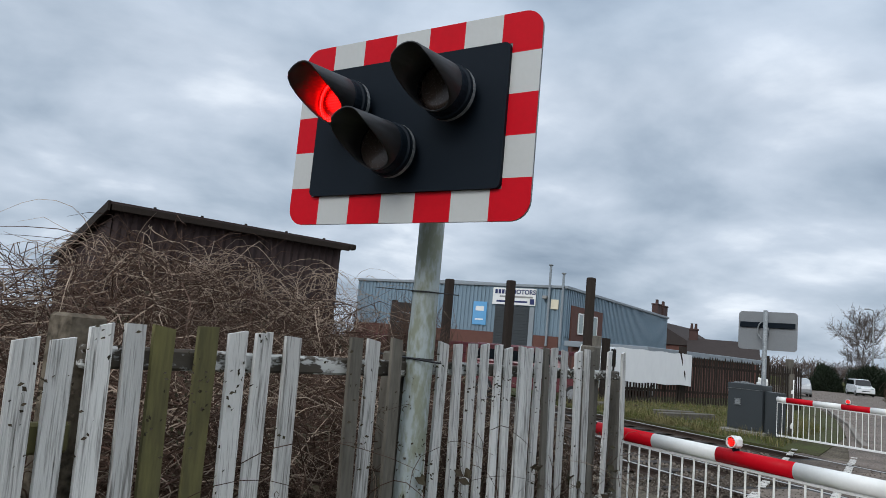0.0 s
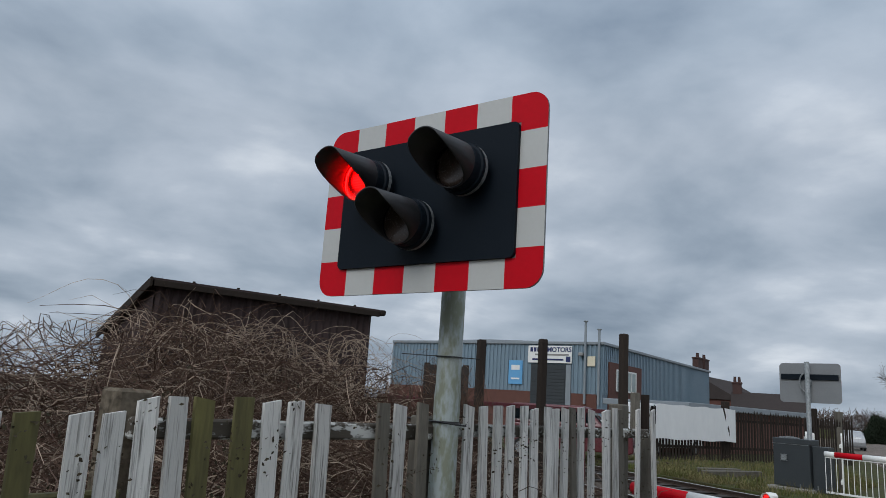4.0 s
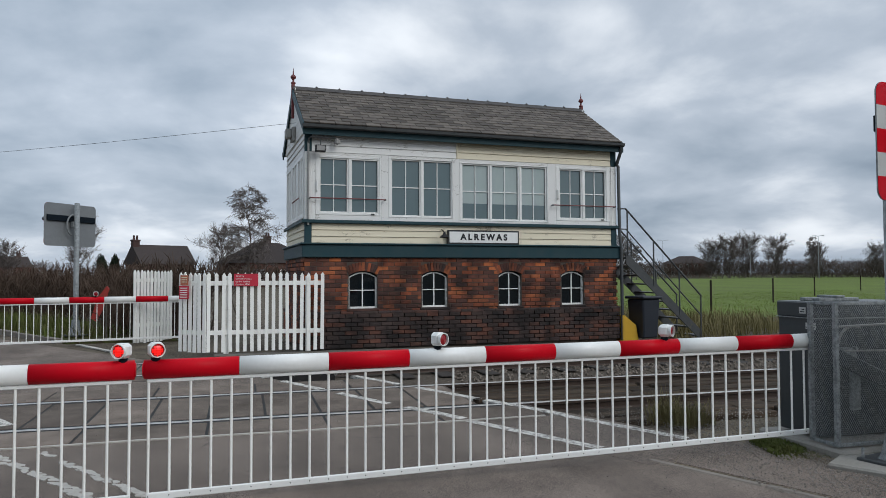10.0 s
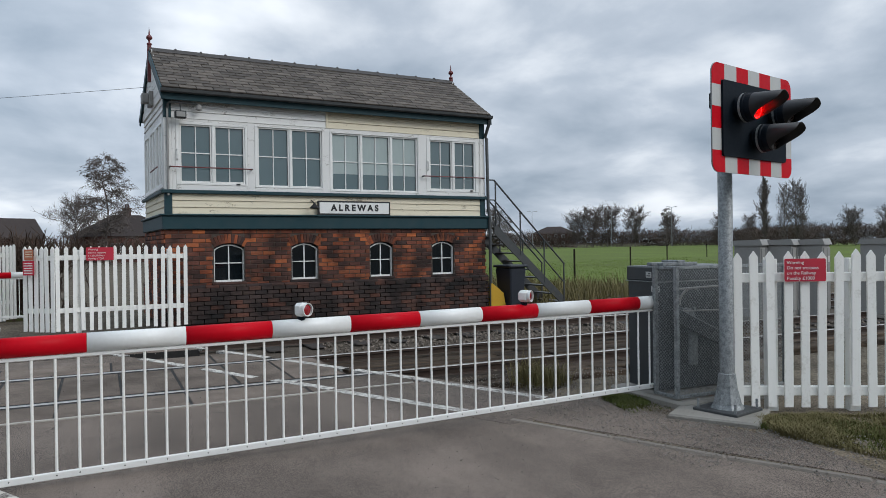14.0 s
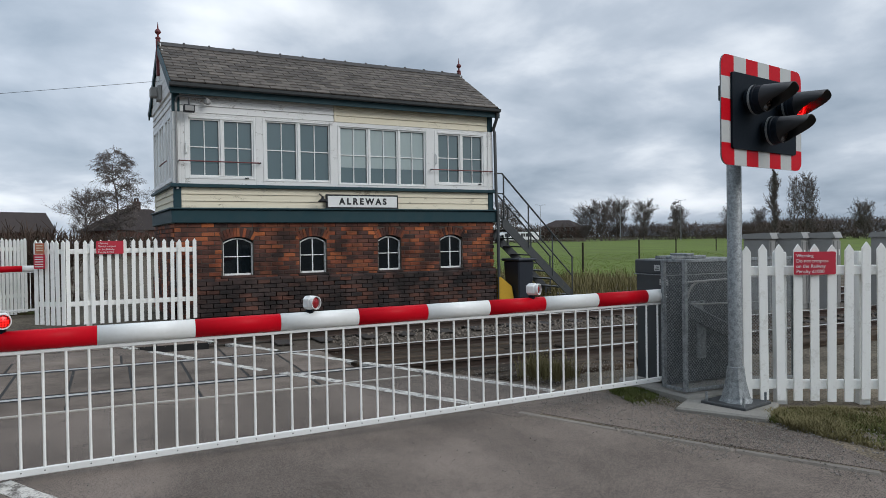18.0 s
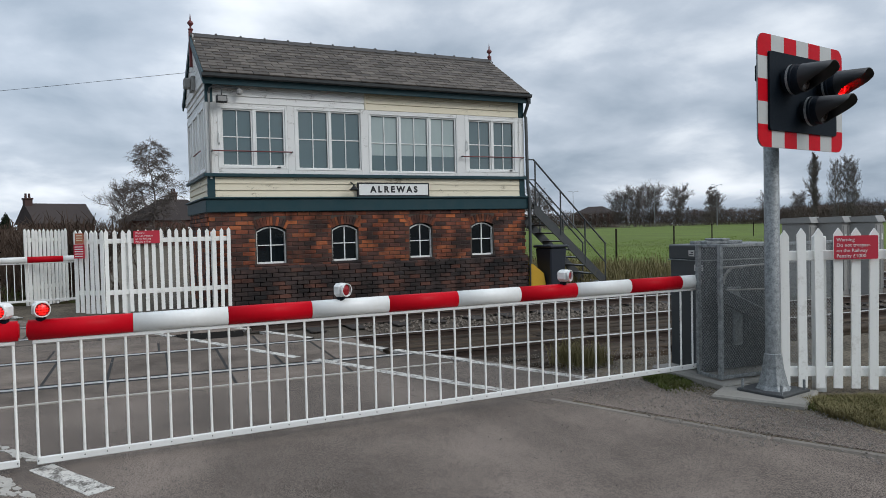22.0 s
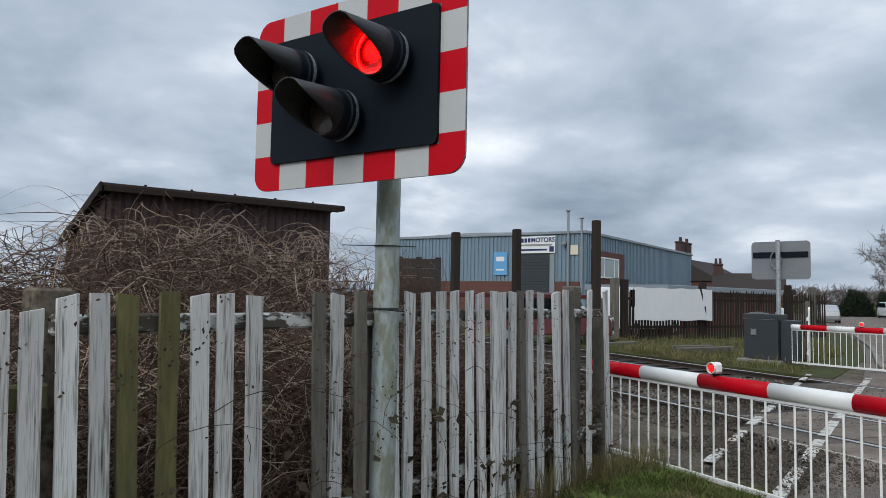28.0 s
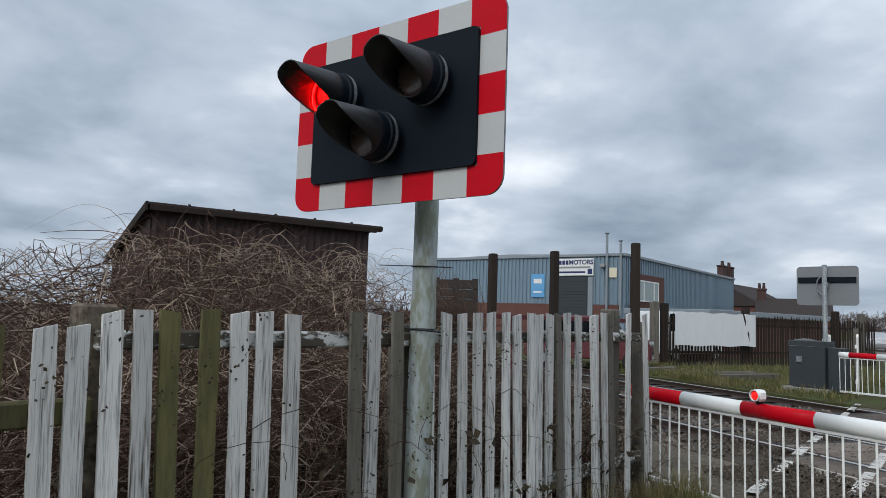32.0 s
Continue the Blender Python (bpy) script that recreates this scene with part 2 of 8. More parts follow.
REDS = [(0.039, 0.021, 0.017), (0.095, 0.034, 0.022), (0.258, 0.065, 0.024), (0.065, 0.029, 0.022), (0.344, 0.096, 0.029), (0.129, 0.045, 0.026), (0.047, 0.024, 0.019)]
SOOT = [(0.020, 0.015, 0.014), (0.038, 0.023, 0.020), (0.036, 0.023, 0.018), (0.108, 0.038, 0.022), (0.045, 0.027, 0.023), (0.041, 0.027, 0.023)]
M = dict(
    apron=shade("gravelly_soil", (0.25, 0.205, 0.150), (0.058, 0.046, 0.033), 0.95, scale=2.4, fine=60, bump=1.0, amount=1.0, lo=0.38, hi=0.62, grain=0.6, spec=0.08),
    ground=shade("rough_ground", (0.165, 0.137, 0.102), (0.042, 0.035, 0.026), 0.95, scale=1.6, fine=30, bump=1.0, amount=1.0, lo=0.38, hi=0.62, grain=0.55, spec=0.08),
    road=asphalt("asphalt"),
    panel=shade("crossing_panel", (0.205, 0.166, 0.137), (0.060, 0.048, 0.038), 0.9, scale=2.2, fine=140, bump=0.4, amount=1.0, rand=0.34, spec=0.15, lo=0.38, hi=0.64, grain=0.55),
    line=shade("worn_road_paint", (0.58, 0.555, 0.50), (0.12, 0.105, 0.09), 0.8, scale=12, fine=70, bump=0.3, amount=1.0, lo=0.46, hi=0.60),
    thermo=shade("cracked_line_paint", (0.47, 0.44, 0.39), (0.27, 0.25, 0.22), 0.85, scale=9, fine=60, bump=0.4, amount=0.8),
    white=shade("white_gloss_paint", (0.78, 0.78, 0.75), (0.55, 0.54, 0.50), 0.35, scale=4, fine=40, bump=0.03, amount=0.35),
    red=shade("red_film", (0.53, 0.003, 0.012), (0.38, 0.003, 0.009), 0.42, scale=4, fine=40, bump=0.02, amount=0.5, spec=0.1),
    reflect=shade("white_film", (0.47, 0.475, 0.455), (0.39, 0.395, 0.375), 0.45, scale=5, fine=50, bump=0.02, amount=0.4),
    hood=shade("matt_black_hood", (0.011, 0.0118, 0.0135), (0.0085, 0.009, 0.010), 0.5, scale=5, fine=60, bump=0.03, amount=0.5, spec=0.5),
    boardback=shade("grey_board_back", (0.20, 0.21, 0.215), (0.15, 0.158, 0.165), 0.55, 0.1, scale=3, fine=30, bump=0.03, amount=0.6),
    redsheet=shade("faded_red_plastic", (0.42, 0.05, 0.035), (0.30, 0.03, 0.025), 0.5, scale=4, bump=0.05, amount=0.5),
    black=shade("black_paint", (0.004, 0.008, 0.013), (0.007, 0.011, 0.017), 0.6, scale=5, fine=60, bump=0.03, amount=0.5, spec=0.12),
    galv=shade("galvanised_steel", (0.27, 0.285, 0.285), (0.14, 0.152, 0.155), 0.55, 0.25, scale=24, fine=70, bump=0.08, amount=1.0, lo=0.42, hi=0.60),
    mossy=shade("weathered_galvanised_steel", (0.31, 0.35, 0.345), (0.20, 0.215, 0.16), 0.7, 0.1, scale=9, fine=45, bump=0.3, amount=1.0, stretch=(1, 1, 0.35), lo=0.44, hi=0.56),
    cabinet=shade("grey_cabinet_paint", (0.036, 0.042, 0.045), (0.026, 0.031, 0.034), 0.38, scale=3, fine=40, bump=0.03, amount=0.5),
    greybox=shade("pale_grey_cabinet", (0.27, 0.265, 0.25), (0.2, 0.195, 0.18), 0.6, scale=3, fine=30, bump=0.03, amount=0.5),
    mortar=shade("mortar", (0.085, 0.068, 0.055), (0.020, 0.017, 0.014), 0.95, scale=6, fine=80, bump=0.4),
    cream=shade("cream_boarding", (0.67, 0.605, 0.45), (0.22, 0.18, 0.115), 0.6, scale=3, fine=40, bump=0.1, amount=0.9, stretch=(1, 0.35, 2.5), lo=0.575, hi=0.63),
    wboard=shade("white_boarding", (0.70, 0.695, 0.665), (0.26, 0.235, 0.20), 0.6, scale=3, fine=40, bump=0.1, amount=0.9, stretch=(1, 0.35, 2.5), lo=0.575, hi=0.64),
    teal=shade("dark_green_paint", (0.014, 0.046, 0.056), (0.04, 0.062, 0.065), 0.5, scale=5, fine=50, bump=0.08, amount=0.6, spec=0.2),
    slate=shade("slate", (0.118, 0.100, 0.082), (0.05, 0.042, 0.037), 0.75, scale=4, fine=50, bump=0.35, amount=0.9, rand=0.36, spec=0.25),
    ridge=shade("ridge_tile", (0.062, 0.056, 0.052), None, 0.8, scale=6, bump=0.2),
    finial=shade("oxide_red_paint", (0.14, 0.025, 0.025), None, 0.55, scale=12, bump=0.1),
    pane=glass("dark_window_glass", (0.006, 0.009, 0.011), 0.04, 1.38),
    # pale tint puts some reflected sky into the glass colour
    upane=glass("sky_tinted_glass", (0.085, 0.128, 0.134), 0.05, 1.85),
    flake=shade("rail_with_flaking_paint", (0.065, 0.054, 0.040), (0.52, 0.52, 0.49), 0.9, scale=11, fine=50, bump=0.6, amount=1.0, stretch=(0.4, 1, 1), lo=0.49, hi=0.55),
    maroon=shade("maroon_car_paint", (0.09, 0.012, 0.016), None, 0.3, scale=3, bump=0.0, amount=0.3),
    groove=shade("dark_flangeway", (0.016, 0.015, 0.014), None, 0.9, scale=8, bump=0.2),
    weed=shade("green_weeds", (0.135, 0.205, 0.042), (0.05, 0.08, 0.02), 0.8, scale=3, fine=20, bump=0.0, amount=0.8, spec=0.08),
    stone=shade("ballast_stone", (0.225, 0.19, 0.158), (0.07, 0.058, 0.047), 0.9, scale=5, fine=30, bump=0.2, amount=0.9, spec=0.08),
    cinder=shade("dark_cinders", (0.125, 0.103, 0.082), (0.034, 0.028, 0.022), 0.9, scale=5, fine=30, bump=0.2, amount=0.9, spec=0.08),
    kerb=shade("old_kerb_stone", (0.205, 0.178, 0.148), (0.08, 0.068, 0.056), 0.9, scale=5, fine=50, bump=0.3, rand=0.12),
    frost=shade("drawn_blind_behind_glass", (0.36, 0.42, 0.405), (0.29, 0.345, 0.335), 0.12, scale=2, fine=20, bump=0.0, amount=0.6, stretch=(1, 1, 0.2)),
    steel=shade("dark_steel", (0.045, 0.05, 0.052), (0.09, 0.09, 0.088), 0.55, 0.3, scale=9, fine=50, bump=0.08, amount=0.7),
    rail=shade("rusty_rail", (0.058, 0.038, 0.028), (0.03, 0.022, 0.018), 0.7, 0.4, scale=8, fine=60, bump=0.2),
    railtop=shade("worn_rail_head", (0.50, 0.485, 0.46), (0.30, 0.28, 0.26), 0.42, 0.8, scale=8, fine=60, bump=0.03),
    ballast=shade("ballast", (0.125, 0.104, 0.083), (0.04, 0.033, 0.026), 0.95, scale=18, fine=60, bump=0.9, amount=1.0, spec=0.08),
    oldtimber=shade("old_brown_timber", (0.085, 0.062, 0.044), (0.02, 0.016, 0.012), 0.9, scale=9, fine=50, bump=0.8, amount=1.0, stretch=(1, 0.12, 1), rand=0.3, spec=0.1, lo=0.40, hi=0.62),
    sleeper=shade("sleeper_timber", (0.036, 0.029, 0.024), None, 0.9, scale=6, bump=0.4),
    picket=shade("white_pickets", (0.86, 0.85, 0.80), (0.48, 0.45, 0.37), 0.55, scale=7, fine=50, bump=0.08, amount=0.6, rand=0.05, lo=0.54, hi=0.74),
    oldwhite=shade("peeling_white_wood", (0.59, 0.58, 0.55), (0.085, 0.076, 0.063), 0.9, scale=34, fine=150, bump=0.9, amount=0.95, stretch=(1, 1, 0.045), rand=0.2, lo=0.49, hi=0.66, grain=0.45, spec=0.15),
    moss=shade("algae_wood", (0.125, 0.113, 0.038), (0.038, 0.033, 0.018), 0.9, scale=9, fine=60, bump=0.5, amount=0.9, stretch=(1, 1, 0.16), rand=0.2),
    greywood=shade("bare_grey_wood", (0.15, 0.135, 0.11), (0.055, 0.048, 0.036), 0.9, scale=9, fine=60, bump=0.5, amount=0.9, stretch=(1, 1, 0.16), rand=0.2),
    darkwood=shade("tarred_wood", (0.035, 0.027, 0.022), (0.016, 0.013, 0.011), 0.85, scale=7, fine=50, bump=0.4, stretch=(1, 1, 0.2), rand=0.2, spec=0.12),
    twig=shade("dry_bramble", (0.12, 0.076, 0.056), (0.034, 0.022, 0.017), 0.85, scale=2, fine=20, bump=0.0, amount=0.9, spec=0.08),
    twigpale=shade("pale_dead_stems", (0.42, 0.33, 0.25), (0.16, 0.115, 0.085), 0.85, scale=2, fine=20, bump=0.0, amount=0.9, spec=0.08),
    bark=shade("bark", (0.085, 0.068, 0.058), (0.04, 0.033, 0.03), 0.9, scale=3, fine=20, bump=0.3, spec=0.08),
    hedge=shade("bare_hedge", (0.100, 0.070, 0.052), (0.046, 0.033, 0.026), 0.9, scale=1.2, fine=14, bump=0.0, amount=0.9, spec=0.08),
    evergreen=shade("evergreen", (0.022, 0.030, 0.018), (0.010, 0.014, 0.009), 0.8, scale=2, fine=20, bump=0.0, amount=0.8, spec=0.08),
    grass=shade("grass", (0.075, 0.105, 0.024), (0.115, 0.095, 0.044), 0.85, scale=1.6, fine=20, bump=0.0, amount=0.9, spec=0.08),
    pasturegrass=shade("pasture_grass", (0.14, 0.195, 0.04), (0.10, 0.115, 0.036), 0.85, scale=0.5, fine=8, bump=0.0, amount=0.9, spec=0.08),
    straw=shade("dead_grass", (0.20, 0.17, 0.085), (0.10, 0.092, 0.036), 0.9, scale=2, fine=20, bump=0.0, amount=0.9, spec=0.08),
    field=shade("pasture", (0.125, 0.175, 0.036), (0.088, 0.105, 0.034), 0.9, scale=0.16, fine=3.2, bump=0.6, amount=1.0, spec=0.08, lo=0.38, hi=0.64, grain=0.5),
    verge=shade("verge_soil_and_grass", (0.065, 0.078, 0.026), (0.05, 0.037, 0.024), 0.95, scale=1.6, fine=24, bump=0.8, amount=1.0, lo=0.40, hi=0.60, grain=0.5, spec=0.08),
    shed=shade("rusty_corrugated_sheet", (0.040, 0.022, 0.020), (0.016, 0.011, 0.011), 0.8, 0.1, scale=3, fine=30, bump=0.2, stretch=(1, 1, 0.2)),
    clad=shade("blue_grey_cladding", (0.175, 0.245, 0.295), (0.14, 0.20, 0.245), 0.5, scale=1.2, fine=12, bump=0.03, amount=0.6),
    cladtrim=shade("grey_trim", (0.24, 0.27, 0.29), None, 0.5, scale=2, bump=0.03, amount=0.4),
    redbrick=shade("far_red_brick", (0.115, 0.048, 0.035), (0.065, 0.032, 0.026), 0.9, scale=2.5, fine=18, bump=0.3, rand=0.1),
    darkroof=shade("far_roof", (0.055, 0.045, 0.042), (0.035, 0.03, 0.028), 0.85, scale=2, fine=14, bump=0.3, rand=0.2, spec=0.08),
    render=shade("pale_render", (0.42, 0.41, 0.38), None, 0.85, scale=1, bump=0.1, amount=0.3),
    banner=shade("white_tarpaulin", (0.68, 0.69, 0.69), (0.55, 0.56, 0.57), 0.5, scale=1.5, fine=9, bump=0.25, amount=0.5, stretch=(1, 1, 0.3)),
    bluecar=shade("blue_car_paint", (0.017, 0.088, 0.34), (0.014, 0.072, 0.29), 0.22, 0.2, scale=3, bump=0.0, amount=0.4),
    silver=shade("silver_car_paint", (0.36, 0.37, 0.38), None, 0.3, 0.5, scale=3, bump=0.0, amount=0.2),
    vanwhite=shade("white_car_paint", (0.68, 0.69, 0.69), None, 0.25, scale=3, bump=0.0, amount=0.15),
    tyre=shade("rubber", (0.014, 0.014, 0.014), None, 0.85, scale=10, bump=0.1),
    yellow=shade("yellow_grit_bin", (0.52, 0.30, 0.01), (0.36, 0.21, 0.012), 0.6, scale=5, bump=0.05),
    concrete=shade("concrete", (0.26, 0.245, 0.215), (0.13, 0.12, 0.10), 0.9, scale=4, fine=50, bump=0.3),
    signred=shade("red_notice", (0.50, 0.022, 0.045), None, 0.4, scale=4, bump=0.0, amount=0.2),
    sootbrick=shade("sooty_chimney_brick", (0.07, 0.036, 0.03), (0.04, 0.024, 0.021), 0.9, scale=3, fine=20, bump=0.3),
    orange=shade("orange_notice", (0.44, 0.14, 0.07), None, 0.5, scale=4, bump=0.0, amount=0.2),
    signblue=shade("light_blue_sign", (0.13, 0.36, 0.62), None, 0.4, scale=4, bump=0.0, amount=0.2),
    navy=shade("navy_lettering", (0.012, 0.022, 0.10), None, 0.5, scale=4, bump=0.0, amount=0.2),
    ink=shade("black_lettering", (0.01, 0.01, 0.011), None, 0.5, scale=4, bump=0.0, amount=0.2),
    binplastic=shade("dark_bin_plastic", (0.014, 0.018, 0.026), None, 0.5, scale=4, bump=0.03, amount=0.3),
    lit=glow("red_led_array", (1.0, 0.0008, 0.0005), 95.0, 66.0),
    litsmall=glow("red_lamp_lens", (1.0, 0.008, 0.006), 3.2, 60.0),
    # dull colour stands in for lit boom lamps seen from the side
    dullred=shade("dull_red_lens", (0.30, 0.012, 0.016), (0.14, 0.006, 0.01), 0.2, scale=30, bump=0.1),
    smoke=shade("dark_lens", (0.05, 0.035, 0.028), (0.012, 0.010, 0.010), 0.25, scale=60, fine=90, bump=0.1),
    grit=shade("road_grit", (0.26, 0.235, 0.205), (0.10, 0.09, 0.08), 0.9, scale=5, fine=30, bump=0.2, amount=0.9),
    brick=clay("weathered_red_brick", REDS), brick_i=clay("joined_red_brick", REDS, True),
    plinth=clay("sooty_brick", SOOT), plinth_i=clay("joined_sooty_brick", SOOT, True),
    # paler than bark: distance haze is put into the colour
    farbark=shade("hazed_bark", (0.155, 0.133, 0.12), (0.09, 0.076, 0.07), 0.9, scale=0.4, fine=6, bump=0.0, amount=0.9, spec=0.05),
    farwood=shade("far_winter_twigs", (0.135, 0.105, 0.088), (0.07, 0.055, 0.048), 0.9, scale=0.12, fine=2, bump=0.0, amount=1.0, spec=0.05),
    birchbark=shade("birch_bark", (0.17, 0.145, 0.13), (0.07, 0.058, 0.052), 0.85, scale=3, fine=14, bump=0.2, amount=0.9, spec=0.08),
    leaf=shade("bramble_leaf", (0.045, 0.032, 0.022), (0.03, 0.04, 0.015), 0.6, scale=4, bump=0.0, spec=0.08),
)


# ---- mesh tools ----
class Mesh:
    """Collects vertices and faces."""

    def __init__(self):
        self.v, self.f = [], []

    def add(self, verts, faces):
        n = len(self.v)
        self.v.extend(verts)
        self.f.extend([tuple(i + n for i in f) for f in faces])
        return self

    def box(self, x0, y0, z0, x1, y1, z1, m=None):
        p = [Vector((x, y, z)) for z in (z0, z1) for y in (y0, y1) for x in (x0, x1)]
        if m:
            p = [m @ q for q in p]
        return self.add([tuple(q) for q in p], [(0, 2, 3, 1), (4, 5, 7, 6), (0, 1, 5, 4), (1, 3, 7, 5), (3, 2, 6, 7), (2, 0, 4, 6)])

    def bevel(self, x0, y0, z0, x1, y1, z1, c=0.01, m=None):
        """A box with chamfered edges."""
        lo, hi = (x0, y0, z0), (x1, y1, z1)
        pts, at = [], {}
        for sx in (0, 1):
            for sy in (0, 1):
                for sz in (0, 1):
                    s = (sx, sy, sz)
                    corner = [hi[a] if s[a] else lo[a] for a in range(3)]
                    for a in range(3):
                        q = list(corner)
                        for b in range(3):
                            if b != a:
                                q[b] += -c if s[b] else c
                        at[s, a] = len(pts)
                        pts.append(Vector(q))
        faces = []
        for a in range(3):
            b, d = (a + 1) % 3, (a + 2) % 3
            for side in (0, 1):
                ring = []
                for ub, ud in ((0, 0), (1, 0), (1, 1), (0, 1)):
                    s = [0, 0, 0]
                    s[a], s[b], s[d] = side, ub, ud
                    ring.append(at[tuple(s), a])
                faces.append(tuple(ring if side else ring[::-1]))
            for ub in (0, 1):
                for ud in (0, 1):
                    s0, s1 = [0, 0, 0], [0, 0, 0]
                    s0[b] = s1[b] = ub
                    s0[d] = s1[d] = ud
                    s1[a] = 1
                    q = [at[tuple(s0), b], at[tuple(s1), b], at[tuple(s1), d], at[tuple(s0), d]]
                    faces.append(tuple(q if ub != ud else q[::-1]))
        for sx in (0, 1):
            for sy in (0, 1):
                for sz in (0, 1):
                    s = (sx, sy, sz)
                    q = [at[s, 0], at[s, 1], at[s, 2]]
                    faces.append(tuple(q if (sx + sy + sz) % 2 else q[::-1]))
        if m:
            pts = [m @ q for q in pts]
        return self.add([tuple(q) for q in pts], faces)

    def tube(self, p0, p1, r0, r1=None, n=10, caps=True):
        r1 = r0 if r1 is None else r1
        a, b = Vector(p0), Vector(p1)
        d = (b - a).normalized()
        u = d.orthogonal().normalized()
        w = d.cross(u)
        ring = [u * math.cos(2 * math.pi * i / n) + w * math.sin(2 * math.pi * i / n) for i in range(n)]
        verts = [tuple(a + r0 * q) for q in ring] + [tuple(b + r1 * q) for q in ring]
        faces = [(i, (i + 1) % n, n + (i + 1) % n, n + i) for i in range(n)]
        if caps:
            faces += [tuple(range(n))[::-1], tuple(range(n, 2 * n))]
        return self.add(verts, faces)

    def path(self, pts, radii, n=4):
        """A tube along points."""
        verts, faces = [], []
        for k, p in enumerate(pts):
            p = Vector(p)
            d = (Vector(pts[min(k + 1, len(pts) - 1)]) - Vector(pts[max(k - 1, 0)])).normalized()
            u = d.cross(Vector((0.31, 0.17, 0.93))).normalized()
            w = d.cross(u)
            for i in range(n):
                a = 2 * math.pi * i / n
                verts.append(tuple(p + radii[k] * (u * math.cos(a) + w * math.sin(a))))
        for k in range(len(pts) - 1):
            for i in range(n):
                faces.append((k * n + i, k * n + (i + 1) % n, (k + 1) * n + (i + 1) % n, (k + 1) * n + i))
        return self.add(verts, faces)

    def lathe(self, profile, centre=(0, 0, 0), axis="z", n=16):
        """Turns (radius, height) pairs about an axis."""
        verts, faces = [], []
        for r, h in profile:
            for i in range(n):
                a = 2 * math.pi * i / n
                c, s = r * math.cos(a), r * math.sin(a)
                q = (c, s, h) if axis == "z" else (c, h, s) if axis == "y" else (h, c, s)
                verts.append(tuple(q[j] + centre[j] for j in range(3)))
        for k in range(len(profile) - 1):
            for i in range(n):
                f = (k * n + i, k * n + (i + 1) % n, (k + 1) * n + (i + 1) % n, (k + 1) * n + i)
                faces.append(f if axis != "y" else f[::-1])
        return self.add(verts, faces)

    def prism(self, outline, depth, m=None):
        """An outline in x, z pushed along y from 0 to depth."""
        n = len(outline)
        p = [Vector((x, 0, z)) for x, z in outline] + [Vector((x, depth, z)) for x, z in outline]
        if m:
            p = [m @ q for q in p]
        faces = [tuple(range(n)), tuple(range(n, 2 * n))[::-1]]
        faces += [(i, n + i, n + (i + 1) % n, (i + 1) % n) for i in range(n)]
        return self.add([tuple(q) for q in p], faces)

    def done(self, name, smooth=False):
        me = bpy.data.meshes.new(name)
        me.from_pydata(self.v, [], self.f)
        if smooth:
            me.polygons.foreach_set("use_smooth", [True] * len(me.polygons))
        me.update()
        return me


def part(name, mesh, material, parent=None, label="", smooth=False, m=None, fix=True):
    """Links one mesh under a thing or part."""
    me = mesh.done(name, smooth) if isinstance(mesh, Mesh) else mesh
    if isinstance(mesh, Mesh):
        if fix and len(me.polygons) < 4000:
            bm = bmesh.new()
            bm.from_mesh(me)
            bmesh.ops.recalc_face_normals(bm, faces=bm.faces)
            bm.to_mesh(me)
            bm.free()
        me.materials.append(M[material])
    ob = new(name, me)
    if parent:
        ob.parent = parent
    if m:
        ob.matrix_basis = m
    if label:
        ob["label"] = label
    return ob


def thing(name, m, label, category, group="", kind=""):
    ob = new(name)
    ob.empty_display_size = 0.2
    ob.matrix_basis = m
    return tagged(ob, label, category, group, kind)


def words(text, size, material, parent, m, name="lettering", label="", depth=0.004, squeeze=1.0, bold=0.0, align="CENTER"):
    """Raised lettering in the built-in font, centred on its place."""
    cu = bpy.data.curves.new(name, "FONT")
    cu.body, cu.size, cu.extrude, cu.align_x, cu.align_y = text, size, depth / 2, align, "CENTER"
    cu.space_character, cu.offset = squeeze, bold
    tmp = bpy.data.objects.new(name, cu)
    scene.collection.objects.link(tmp)
    me = bpy.data.meshes.new_from_object(tmp.evaluated_get(bpy.context.evaluated_depsgraph_get()))
    bpy.data.objects.remove(tmp)
    me.materials.clear()
    me.materials.append(M[material])
    ob = new(name, me)
    ob.parent = parent
    ob.matrix_basis = m
    if label:
        ob["label"] = label
    return ob


rng = random.Random(7)


# ---- the large structure ----
def strip(name, centre, left, right, z, material, label="", category="", kind="structure", thick=0.3):
    """A flat band along a line, left and right metres wide, reaching below ground."""
    me = Mesh()
    pts = [Vector((x, y, 0)) for x, y in centre]
    lo, ro = [], []
    for k, p in enumerate(pts):
        d = (pts[min(k + 1, len(pts) - 1)] - pts[max(k - 1, 0)]).normalized()
        n = Vector((-d.y, d.x, 0))
        lo.append(p + n * left)
        ro.append(p - n * right)
    n = len(pts)
    v = [(q.x, q.y, z) for q in lo] + [(q.x, q.y, z) for q in ro]
    v += [(q.x, q.y, z - thick) for q in lo] + [(q.x, q.y, z - thick) for q in ro]
    f = []
    for k in range(n - 1):
        f += [(k, n + k, n + k + 1, k + 1), (k, k + 1, 2 * n + k + 1, 2 * n + k), (n + k + 1, n + k, 3 * n + k, 3 * n + k + 1)]
    me.add(v, f)
    return tagged(part(name, me, material), label, category, "", kind)


